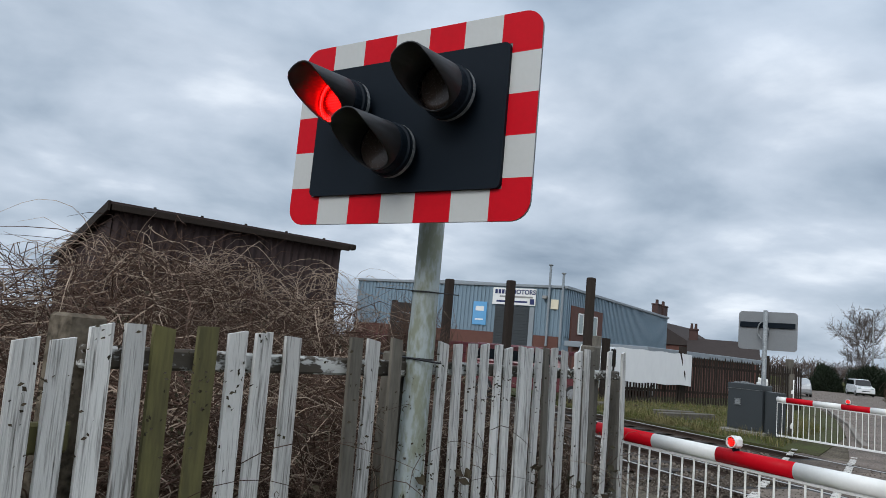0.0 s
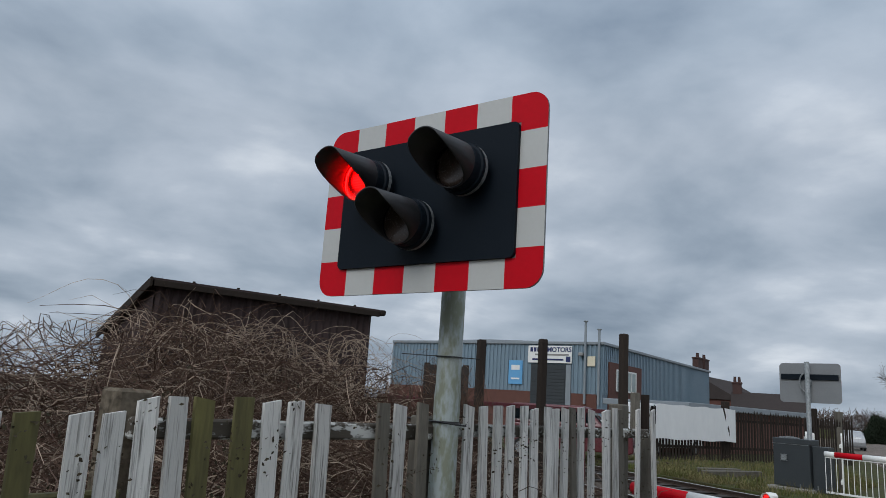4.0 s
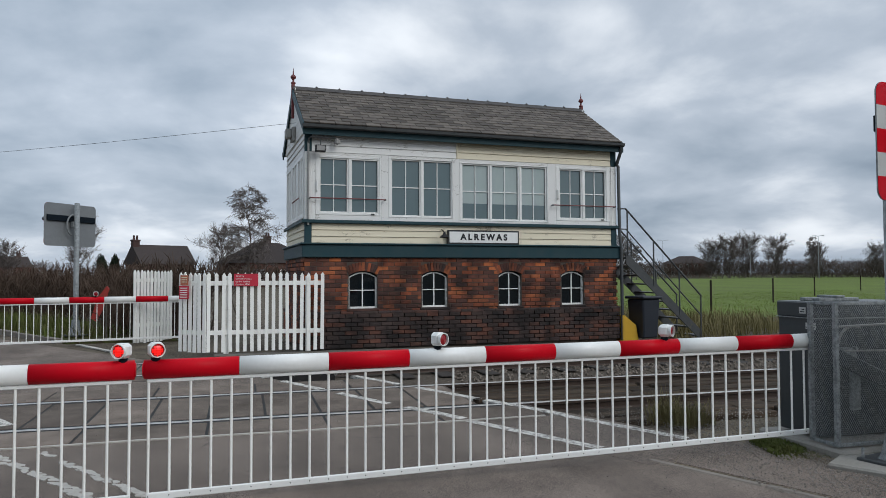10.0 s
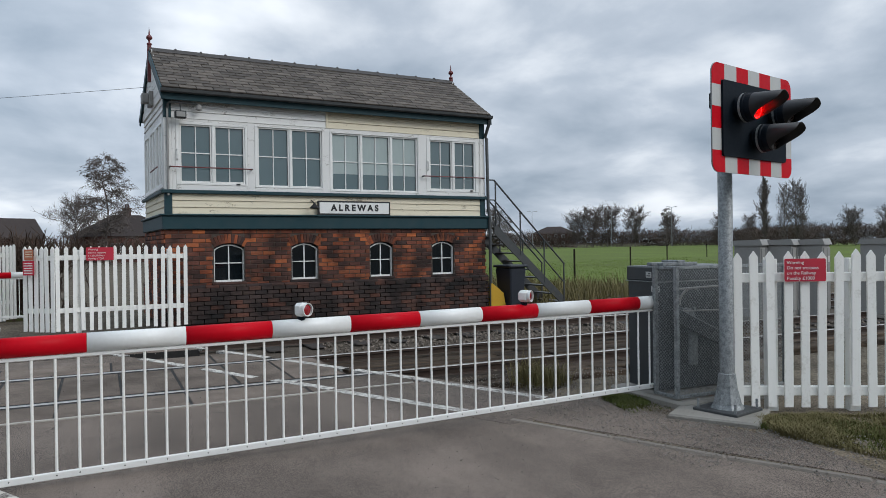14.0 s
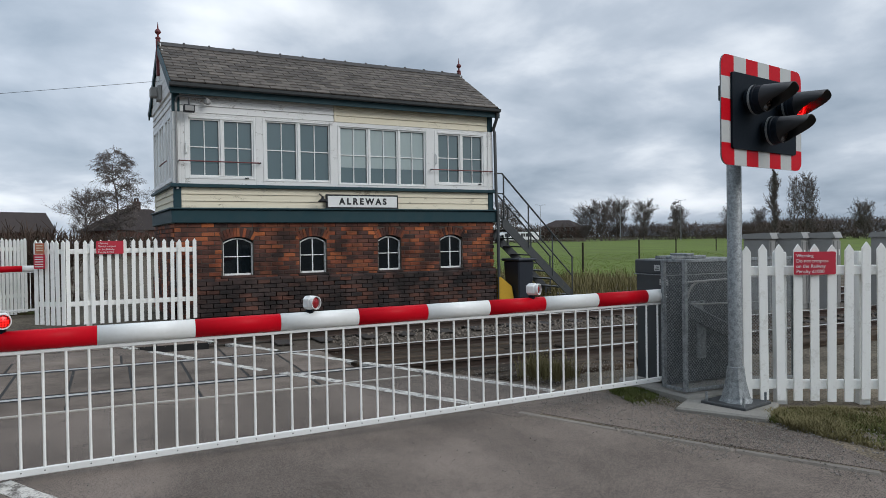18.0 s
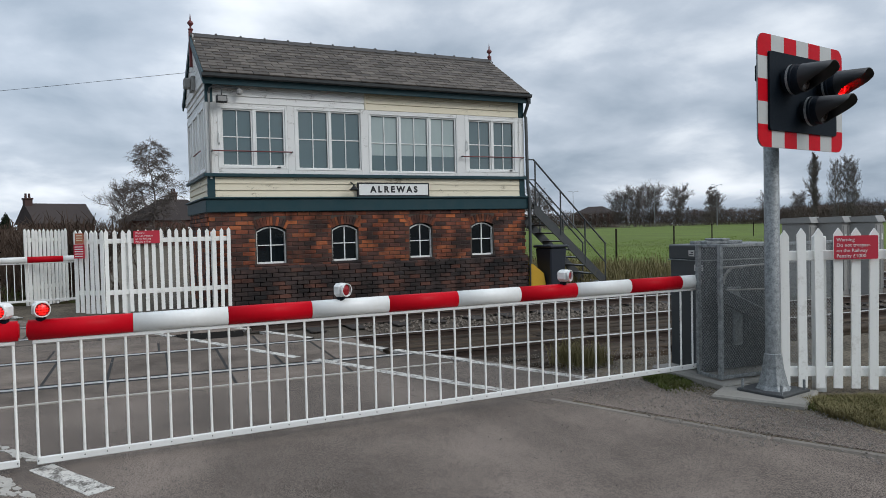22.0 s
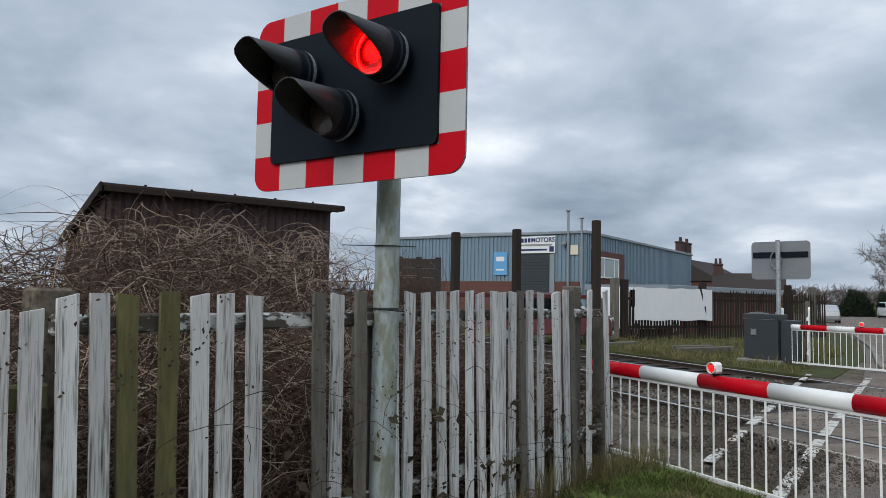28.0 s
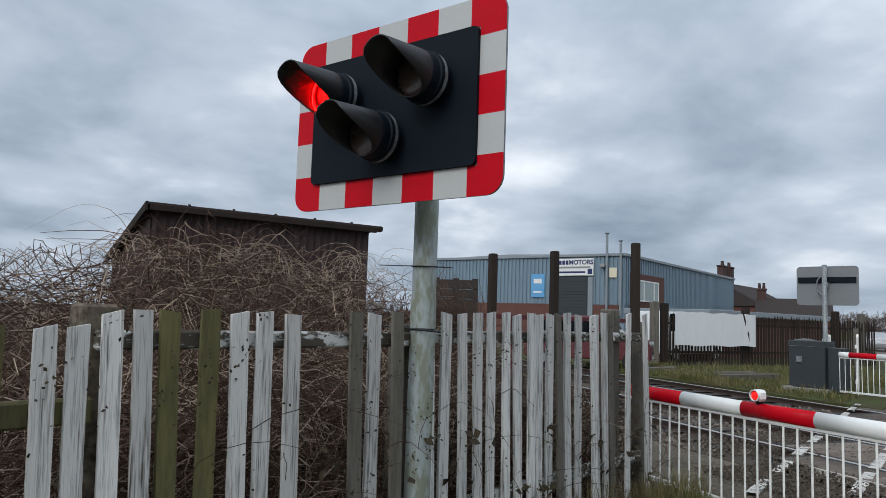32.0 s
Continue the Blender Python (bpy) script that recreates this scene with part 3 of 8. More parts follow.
ROAD = [(-30, -16.2), (-12, -7.6), (-2, -2.7), (4.8, 0.4), (8.5, 2.5), (14.4, 6.6), (20, 10.6), (28, 16.5), (38, 25), (50, 36), (66, 48), (90, 63), (140, 92)]
g = Mesh()
gx = [-2600, -600, -150, -60, -25, 0, 6.0, 6.35, 13.0, 13.3, 25, 60, 150, 600, 2600]
gy = [-2600, -600, -150, -60, -25, 0, 25, 60, 150, 600, 2600]
g.v = [(x, y, -0.17 if 6.2 < x < 13.1 else -0.03) for y in gy for x in gx]
k = len(gx)
g.f = [(j * k + i, j * k + i + 1, (j + 1) * k + i + 1, (j + 1) * k + i) for j in range(len(gy) - 1) for i in range(k - 1)]
tagged(part("ground", g, "ground"), "rough winter ground of soil, stones and dead grass", "ground", "", "structure")
strip("road", ROAD, 3.4, 3.6, 0.0, "road", "worn grey asphalt road over the level crossing", "road")
strip("field", [(20, -80.0), (400, -80.0)], 71.0, 900, -0.012, "field", "green winter pasture beyond the railway", "field", thick=0.2)


def left_edge(x):
    return 5.48 + 0.67 * (x - 4.97)


def right_edge(x):
    return -4.09 + 0.478 * (x - 5.35)


def railway():
    """Two tracks along y, level with the road inside the crossing."""
    strip("track_bed", [(9.7, -260), (9.7, 260)], 3.2, 3.2, -0.145, "ballast", "dark stone ballast under the two tracks", "track bed", thick=0.2)
    sl = Mesh().bevel(-1.3, -0.125, -0.13, 1.3, 0.125, -0.125 + 0.02, 0.012).done("sleeper")
    sl.materials.append(M["sleeper"])
    for xc, half in ((8.115, 0.785), (11.75, 0.75)):
        T = thing("railway_track", pose(xc, 0, 0), "railway track of rusty rails on dark sleepers", "railway track", "two tracks")
        for x in (-half, half):
            r = part("rail", Mesh().prism([(-0.06, -0.105), (0.06, -0.105), (0.05, -0.09), (0.012, -0.08), (0.012, -0.03), (0.034, -0.022), (0.034, 0.006), (-0.034, 0.006), (-0.034, -0.022), (-0.012, -0.03), (-0.012, -0.08), (-0.05, -0.09)], 500, pose(x, -250, 0)), "rail", T, "rusty steel rail")
            part("rail_head", Mesh().prism([(-0.03, 0.0065), (0.03, 0.0065), (0.024, 0.012), (-0.024, 0.012)], 500, pose(x, -250, 0)), "railtop", r, "worn bright rail head")
        for k in range(-46, 40):
            y = k * 0.68
            if right_edge(xc) - 0.3 < y < left_edge(xc) + 0.3:
                continue
            part("sleeper", sl, "sleeper", T, m=pose(0, y + rng.uniform(-0.03, 0.03), 0, 0, 0, rng.uniform(-1, 1)))
    # deck of slabs between and beside the rails
    D = thing("crossing_deck", pose(0, 0, 0), "grey rectangular slabs laid level between the rails", "crossing deck")
    for xa, xb, w, y0 in ((6.62, 7.215, 1.13, 1.17), (7.455, 8.775, 0.575, 1.21), (9.02, 9.72, 1.2, 1.96), (10.42, 10.885, 1.2, 1.5), (11.115, 12.385, 0.575, 1.3), (12.615, 12.95, 1.2, 1.7)):
        xm = (xa + xb) / 2
        stop = left_edge(xm) - 0.3
        start = right_edge(xm) - 0.05
        y = y0 - w * math.ceil((y0 - start) / w)
        part("slab_bed", Mesh().box(xa - 0.01, start, -0.1, xb + 0.01, stop + 0.4, 0.0025), "groove", D, "dark joints between the slabs")
        while y < stop:
            part("slab", Mesh().bevel(xa, max(y, start) + 0.013, -0.12, xb, min(y + w, stop + 0.4) - 0.013, 0.008 + rng.uniform(-0.002, 0.004), 0.006), "panel", D)
            y += w
    # near-black colour stands in for the shade of a deeper groove
    for x in (7.33, 8.90, 11.0, 12.5):
        part("flangeway", Mesh().box(x - 0.108, right_edge(x) - 0.1, -0.1, x + 0.108, left_edge(x) - 0.3, 0.0035), "groove", D, "shallow strip coloured dark as the groove beside the rail")


railway()


def lineside_timbers():
    """Old boards laid along the rails beyond the edge of the deck."""
    T = thing("lineside_timbers", pose(0, 0, 0), "weathered brown timbers laid along the near rails", "timber")
    q = random.Random(91)
    for x in (6.50, 6.74, 6.98, 7.62, 7.87, 8.12, 8.37, 8.62):
        y = right_edge(x) - 0.25 + q.uniform(-0.1, 0.1)
        for _ in range(3):
            L = q.uniform(2.0, 2.8)
            w = q.uniform(0.19, 0.225)
            part("timber", Mesh().bevel(-w / 2, -L, -0.16, w / 2, 0, q.uniform(-0.065, -0.03), 0.012), "oldtimber", T, m=pose(x, y, 0, 0, 0, q.uniform(-0.5, 0.5)))
            y -= L + q.uniform(0.02, 0.12)


lineside_timbers()


def stones(name, boxes, n, seed, lo=0.02, hi=0.045, z=-0.14, mat="stone", label="loose grey ballast stones beside the rails"):
    q = random.Random(seed)
    me = Mesh()
    for _ in range(n):
        a = q.choice(boxes)
        x, y, r = q.uniform(a[0], a[2]), q.uniform(a[1], a[3]), q.uniform(lo, hi)
        c = Vector((x, y, z + r * 0.4 + q.uniform(0, 0.02)))
        pts = [Vector((q.gauss(0, 1), q.gauss(0, 1), q.gauss(0, 1))).normalized() * r for _ in range(2)]
        u = pts[0].normalized()
        v = u.cross(pts[1]).normalized()
        w = u.cross(v)
        me.add([tuple(c + u * r), tuple(c - u * r * 0.8), tuple(c + v * r * 0.8), tuple(c - v * r), tuple(c + w * r * 0.7), tuple(c - w * r * 0.6)],
               [(0, 2, 4), (2, 1, 4), (1, 3, 4), (3, 0, 4), (2, 0, 5), (1, 2, 5), (3, 1, 5), (0, 3, 5)])
    tagged(part(name, me, mat, fix=False), label, "ballast", "", "stuff")


stones("ballast_stones", [(6.4, -9.5, 13, -3.4), (6.4, -14, 13, -6), (6.4, 7.6, 13, 12)], 9000, 41)
stones("trackside_gravel", [(4.75, 4.3, 6.7, 5.3), (5.2, 5.2, 6.7, 6.6), (6.3, 6.5, 8.6, 8.5), (8.6, 7.6, 13, 9.5)], 6500, 45, 0.008, 0.026, -0.02, "cinder", "dark gravel and dirt beside the track")


def paint_line(a, b, w, dash=0.0, gap=0.0, name="road_line", z=0.003):
    """White road paint between two places, whole or in dashes."""
    p, q = Vector((*a, 0)), Vector((*b, 0))
    d = q - p
    L = d.length
    n = Vector((-d.y, d.x, 0)).normalized() * w / 2
    d = d.normalized()
    s = 0.0
    while s < L:
        e = min(L, s + dash) if dash else L
        me = Mesh()
        k = max(2, int((e - s) / 0.12))
        for i in range(k + 1):
            c = p + d * (s + (e - s) * i / k)
            j1, j2 = 1 + rng.uniform(-0.12, 0.06), 1 + rng.uniform(-0.12, 0.06)
            for zz in (z + 0.0105 if 6.6 < c.x < 13 else z, -0.02):
                me.v += [(c.x + n.x * j1, c.y + n.y * j1, zz), (c.x - n.x * j2, c.y - n.y * j2, zz)]
        me.f = [(4 * i, 4 * i + 1, 4 * i + 5, 4 * i + 4) for i in range(k)] + [(4 * i, 4 * i + 4, 4 * i + 6, 4 * i + 2) for i in range(k)] + [(4 * i + 1, 4 * i + 3, 4 * i + 7, 4 * i + 5) for i in range(k)]
        tagged(part(name, me, "line", fix=False), "worn white road marking on the asphalt", "road marking", "road markings", "structure")
        s = e + gap
        if not dash:
            break


stones("verge_gravel", [(2.0, -5.4, 4.4, -4.2), (3.0, -4.9, 5.2, -3.7), (4.4, -5.6, 6.3, -4.2)], 5000, 46, 0.003, 0.011, 0.004, "grit", "gravel scattered over the soil verge")
stones("road_grit", [(1.0, -3.6, 4.4, 1.6), (0.5, -2, 4.5, 2.5), (4.8, -4.4, 6.6, -3.4), (3.2, -5.0, 4.6, -3.9)], 5200, 43, 0.0025, 0.007, 0.0, "grit", "fine grit lying on the road")
stones("track_debris", [(6.75, -3.0, 12.9, 6.0), (4.8, 3.8, 6.6, 5.2)], 1100, 44, 0.003, 0.010, 0.006, "grit", "small stones lying on the crossing")
paint_line((4.6, 4.34), (14.1, 10.45), 0.12, 1.3, 0.28)
paint_line((4.97, 5.48), (13.5, 11.4), 0.11, 0.75, 0.5)
paint_line((5.30, -4.10), (7.62, -3.0), 0.11)
paint_line((7.75, -2.93), (11.2, -1.28), 0.11, 1.1, 0.35)
paint_line((5.2, -3.19), (7.46, -2.03), 0.12)
paint_line((7.7, -1.87), (11.0, -0.25), 0.11, 1.0, 0.4)


def flaked_line(a, b, w, seed, fill, big=0.075):
    """Old thick line paint broken into flat chips."""
    q = random.Random(seed)
    p, e = Vector((*a, 0)), Vector((*b, 0))
    d = (e - p).normalized()
    n, L = Vector((-d.y, d.x, 0)), (e - p).length
    me = Mesh()
    for i in range(int(L * fill)):
        s = (i + q.random()) / (L * fill) * L
        if noise.noise(Vector((s * 1.6, seed, 0))) < -0.34:
            continue
        c = p + d * s + n * q.uniform(-0.4, 0.4) * w
        k, r, turn = q.choice((5, 6, 7)), q.uniform(0.35, 1.0) * big, q.uniform(0, 6)
        ring = []
        for j in range(k):
            t = turn + 2 * math.pi * j / k
            rr = r * q.uniform(0.6, 1.0)
            off = d * (rr * 1.3 * math.cos(t)) + n * max(-0.5 * w, min(0.5 * w, rr * 0.7 * math.sin(t)))
            ring.append(c + off)
        z = 0.003 + 0.00004 * i
        me.add([(v.x, v.y, z) for v in ring] + [(v.x, v.y, -0.01) for v in ring], [tuple(range(k))] + [(j, k + j, k + (j + 1) % k, (j + 1) % k) for j in range(k)])
    tagged(part("road_line", me, "thermo"), "old white road line broken into chips", "road marking", "road markings", "structure")


flaked_line((6.45, 1.74), (4.9, 0.68), 0.10, 81, 34, 0.06)
flaked_line((6.84, 2.3), (6.64, 2.03), 0.12, 85, 50)
flaked_line((4.9, 0.71), (4.14, 0.31), 0.10, 82, 34, 0.06)
flaked_line((4.14, 0.31), (3.3, -0.2), 0.12, 83, 40, 0.06)
flaked_line((6.38, 1.34), (4.78, 0.30), 0.09, 84, 32, 0.055)
paint_line((4.70, 0.30), (4.05, -0.075), 0.15)
paint_line((3.0, -0.8), (1.6, -1.6), 0.13)
paint_line((8.5, 2.48), (7.6, 1.93), 0.15)
paint_line((9.9, 3.62), (9.0, 3.12), 0.15)
paint_line((13.9, 6.05), (20.6, 10.34), 0.11)
paint_line((13.3, 5.27), (20.7, 9.9), 0.11)
paint_line((22, 12.0), (50, 36), 0.1, 2.5, 3.5)
paint_line((14.2, 1.78), (16.6, 3.1), 0.1)
# edge where the road asphalt meets the crossing slabs
strip("asphalt_seam", [(6.60, -3.3), (6.585, -1.2), (6.60, 0.4), (6.57, 1.5), (6.59, 3.0), (6.575, 4.2), (6.59, 6.3)], 0.016, 0.02, 0.011, "thermo", "pale worn seam between asphalt and slabs", "road seam", thick=0.1)


def kerbs(name, pts, w, h, label):
    K = thing("kerb", pose(0, 0, 0), label, "kerb", "", "structure")
    for i in range(len(pts) - 1):
        a, b = Vector((*pts[i], 0)), Vector((*pts[i + 1], 0))
        n = max(1, round((b - a).length / 0.9))
        for k in range(n):
            c = a.lerp(b, (k + 0.5) / n)
            L = (b - a).length / n
            part("kerb_stone", Mesh().bevel(-L / 2 + 0.006, -w / 2, -0.15, L / 2 - 0.006, w / 2, h, 0.012), "kerb", K, m=pose(c.x, c.y, rng.uniform(-0.006, 0.006), 0, 0, math.degrees(math.atan2((b - a).y, (b - a).x)) + rng.uniform(-0.8, 0.8)))


kerbs("kerb", [(4.75, -3.38), (3.9, -3.76), (3.15, -4.1), (2.4, -4.5), (1.2, -5.1), (-3, -7.1), (-8, -9.4)], 0.075, 0.007, "sunken old kerb stones along the road edge")
kerbs("kerb", [(16.2, 11.6), (17.85, 12.9), (23.2, 16.9), (37.3, 28.5), (36.2, 29.8)], 0.14, 0.09, "pale kerb round the mouth of the far side road")
kerbs("kerb", [(17.2, 3.6), (22.5, 6.9), (30.5, 11.6), (37.8, 18.0), (50, 29), (66, 42)], 0.14, 0.09, "pale kerb along the far road edge")


def rounded(w, h, r, n=6):
    pts = []
    for cx, cz, a0 in ((w / 2 - r, h / 2 - r, 0), (-w / 2 + r, h / 2 - r, 90), (-w / 2 + r, -h / 2 + r, 180), (w / 2 - r, -h / 2 + r, 270)):
        for i in range(n + 1):
            a = radians(a0 + 90 * i / n)
            pts.append((cx + r * math.cos(a), cz + r * math.sin(a)))
    return pts


def road_signal(m, label, height=2.62, off=0.0, front=0.26, sleeve=True, radius=0.07, back="galv"):
    """Crossing signal: striped board with two red lamps and an amber one, on a steel post. It faces -y."""
    t = thing("crossing_signal", m, label, "traffic signal", "crossing signals")
    if sleeve:
        part("post", Mesh().lathe([(0.074, -0.3), (0.074, 1.62), (0.071, 1.66), (0.070, 1.68), (0.068, height + 0.46), (0.0, height + 0.47)], (0, 0, 0), "z", 20), "mossy", t, "weathered grey steel post with peeling paint", smooth=True)
        for z, a, b, r in ((1.475, -0.27, 0.17, 0.005), (1.832, -0.30, 0.24, 0.0028)):
            wt = part("wire_tie", Mesh().path([(a, -0.06, z + 0.012), (a / 2, -0.078, z + 0.004), (0, -0.08, z), (b / 2, -0.078, z - 0.006), (b, -0.05, z - 0.012)], [r] * 5, 5), "ink", t, "thin black wire tied round the post")
            part("wire_loop", Mesh().lathe([(0.074, z - r), (0.0785, z - r), (0.0785, z + r), (0.074, z + r)], (0, 0, 0), "z", 16), "ink", wt)
    else:
        part("post", Mesh().lathe([(radius, 0.05), (radius, height + 0.52), (0.0, height + 0.53)], (0, 0, 0), "z", 18), "galv", t, "galvanised steel post", smooth=True)
        part("flange", Mesh().lathe([(0.17, 0.075), (0.14, 0.12), (0.10, 0.28), (0.084, 0.42), (0.07, 0.43)], (0, 0, 0), "z", 8), "galv", t, "welded steel foot")
        part("base_plate", Mesh().bevel(-0.24, -0.24, 0.05, 0.24, 0.24, 0.08, 0.006), "steel", t, "dark base plate")
        for sx in (-0.2, 0.2):
            for sy in (-0.2, 0.2):
                part("bolt", Mesh().tube((sx, sy, 0.075), (sx, sy, 0.17), 0.013, n=6), "galv", t)
    b = part("backboard", Mesh().prism(rounded(1.46, 1.0, 0.095), 0.012, pose(off, -front, height)), back, t, "grey metal back of the board")
    part("board_centre", Mesh().prism(rounded(1.16, 0.70, 0.03), 0.022, pose(off, -front - 0.024, height)), "black", t, "black centre panel")
    # border of alternate red and white patches
    out = rounded(1.46, 1.0, 0.095, 6)
    xs, zs = [-0.73 + 1.46 * i / 7 for i in range(8)], [-0.5 + i * 0.2 for i in range(6)]
    y = -front - 0.0035

    def patch(poly, red):
        part("border_patch", Mesh().prism(poly, 0.003, pose(off, y, height)), "red" if red else "reflect", t)

    for i in range(7):
        for sz in (1, -1):
            if 0 < i < 6:
                patch([(xs[i], sz * 0.35), (xs[i + 1], sz * 0.35), (xs[i + 1], sz * 0.5), (xs[i], sz * 0.5)], i % 2 == 0)
    for i in range(1, 4):
        for sx in (1, -1):
            patch([(sx * 0.58, zs[i]), (sx * 0.73, zs[i]), (sx * 0.73, zs[i + 1]), (sx * 0.58, zs[i + 1])], i % 2 == 0)
    for sx in (1, -1):
        for sz in (1, -1):
            x1, z1 = -xs[1] * sx, zs[4] * sz
            arc = [(sx * (0.635 + 0.095 * math.cos(radians(a))), sz * (0.405 + 0.095 * math.sin(radians(a)))) for a in range(0, 91, 15)]
            patch([(sx * 0.58, z1), (sx * 0.73, z1)] + arc + [(x1, sz * 0.5), (x1, sz * 0.35), (sx * 0.58, sz * 0.35)], True)
    turning_lenses = []
    for x, z, lens, nm in ((-0.31, 0.14, "lit", "red_lamp"), (0.31, 0.14, "lit", "red_lamp"), (0.0, -0.12, "smoke", "amber_lamp")):
        holder = part(nm, Mesh().lathe([(0.001, 0.0), (0.135, 0.0), (0.135, -0.05), (0.125, -0.055), (0.125, -0.10), (0.117, -0.118), (0.117, -0.09)], (0, 0, 0), "y", 28), "black", t, "black lamp housing", m=pose(off + x, -front - 0.075, height + z - 0.035))
        part("lamp_box", Mesh().lathe([(0.10, 0.0), (0.10, 0.05)], (0, 0, 0), "y", 20), "black", holder)
        part("collar", Mesh().lathe([(0.137, -0.008), (0.137, -0.03)], (0, 0, 0), "y", 28), "galv", holder, "grey collar")
        n, hood = 28, Mesh()
        for rad in (0.125, 0.118):
            for i in range(n + 1):
                a = radians(-90) + radians(360) * i / n
                c, s = math.cos(a), math.sin(a)
                u = min(1.0, max(0.0, (s + 1.0) / 1.7))
                length = 0.012 + 0.258 * u * u * (3 - 2 * u)
                hood.v += [(rad * c, -0.112, rad * s), (rad * (1 - 0.12 * u) * c, -0.112 - length, rad * s - 0.07 * length)]
        k2 = 2 * (n + 1)
        for i in range(n):
            o = 2 * i
            hood.f += [(o, o + 1, o + 3, o + 2), (k2 + o, k2 + o + 2, k2 + o + 3, k2 + o + 1), (o + 1, k2 + o + 1, k2 + o + 3, o + 3)]
        hood.f += [(0, k2, k2 + 1, 1), (2 * n, 2 * n + 1, k2 + 2 * n + 1, k2 + 2 * n)]
        part("hood", hood, "hood", holder, "black sloping hood", smooth=True, fix=False)
        disc = [(0.0005, -0.011), (0.05, -0.010), (0.09, -0.006), (0.1165, -0.001)]
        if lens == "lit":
            # flashing is imitated by an added turning disc: small red lights, dark back
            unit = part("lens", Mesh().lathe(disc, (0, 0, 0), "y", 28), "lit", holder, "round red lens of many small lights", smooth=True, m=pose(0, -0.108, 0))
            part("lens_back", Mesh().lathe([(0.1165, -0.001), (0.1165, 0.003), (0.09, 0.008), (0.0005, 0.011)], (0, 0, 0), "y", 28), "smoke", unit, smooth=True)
            turning_lenses.append(unit)
        else:
            part("lens", Mesh().lathe([(r, y - 0.108) for r, y in disc], (0, 0, 0), "y", 28), "smoke", holder, "dark amber lens", smooth=True)
    part("bracket", Mesh().bevel(off - 0.68, -front + 0.014, height + 0.08, off + 0.68, -front + 0.06, height + 0.22, 0.006), "black", t, "dark mounting rail")
    part("clamp", Mesh().bevel(-0.06, -front + 0.062, height - 0.06, 0.06, -0.05, height + 0.08, 0.006), "galv", t)
    part("cable", Mesh().path([(0.05 + 0.16 * math.sin(radians(a)), -0.06 - 0.0002 * a, height + 0.0 + 0.24 * math.cos(radians(a))) for a in range(0, 181, 15)], [0.02] * 13, 6), "galv", t, "looped grey cable")
    return t, turning_lenses


SIGNALS = []
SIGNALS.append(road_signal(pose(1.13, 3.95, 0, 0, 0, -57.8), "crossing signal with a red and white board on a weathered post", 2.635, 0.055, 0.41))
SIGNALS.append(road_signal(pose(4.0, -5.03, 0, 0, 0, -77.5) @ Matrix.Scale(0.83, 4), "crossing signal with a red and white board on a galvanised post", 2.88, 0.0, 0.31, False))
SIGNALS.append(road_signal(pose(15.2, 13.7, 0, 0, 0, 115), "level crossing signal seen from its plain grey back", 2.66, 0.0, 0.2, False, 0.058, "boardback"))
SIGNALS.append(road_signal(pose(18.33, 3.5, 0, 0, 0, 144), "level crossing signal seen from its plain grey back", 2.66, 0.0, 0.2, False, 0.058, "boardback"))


def boom_lamp(parent, x, z, turn, lit):
    b = part("boom_lamp", Mesh().bevel(-0.05, -0.055, 0.045, 0.05, 0.04, 0.145, 0.022), "white", parent, "small white lamp housing", m=pose(x, 0, z, 0, 0, turn) @ Matrix.Scale(0.95, 4))
    part("foot", Mesh().tube((0, 0, 0.0), (0, 0, 0.046), 0.03, n=8), "black", b)
    part("bezel", Mesh().lathe([(0.044, 0.0), (0.05, 0.0), (0.05, -0.02), (0.044, -0.02)], (0, -0.053, 0.095), "y", 16), "white", b)
    part("lens", Mesh().lathe([(0.0005, -0.016), (0.03, -0.012), (0.044, -0.002)], (0, -0.053, 0.095), "y", 16), "litsmall" if lit else "dullred", b, "glowing red lens", smooth=True)


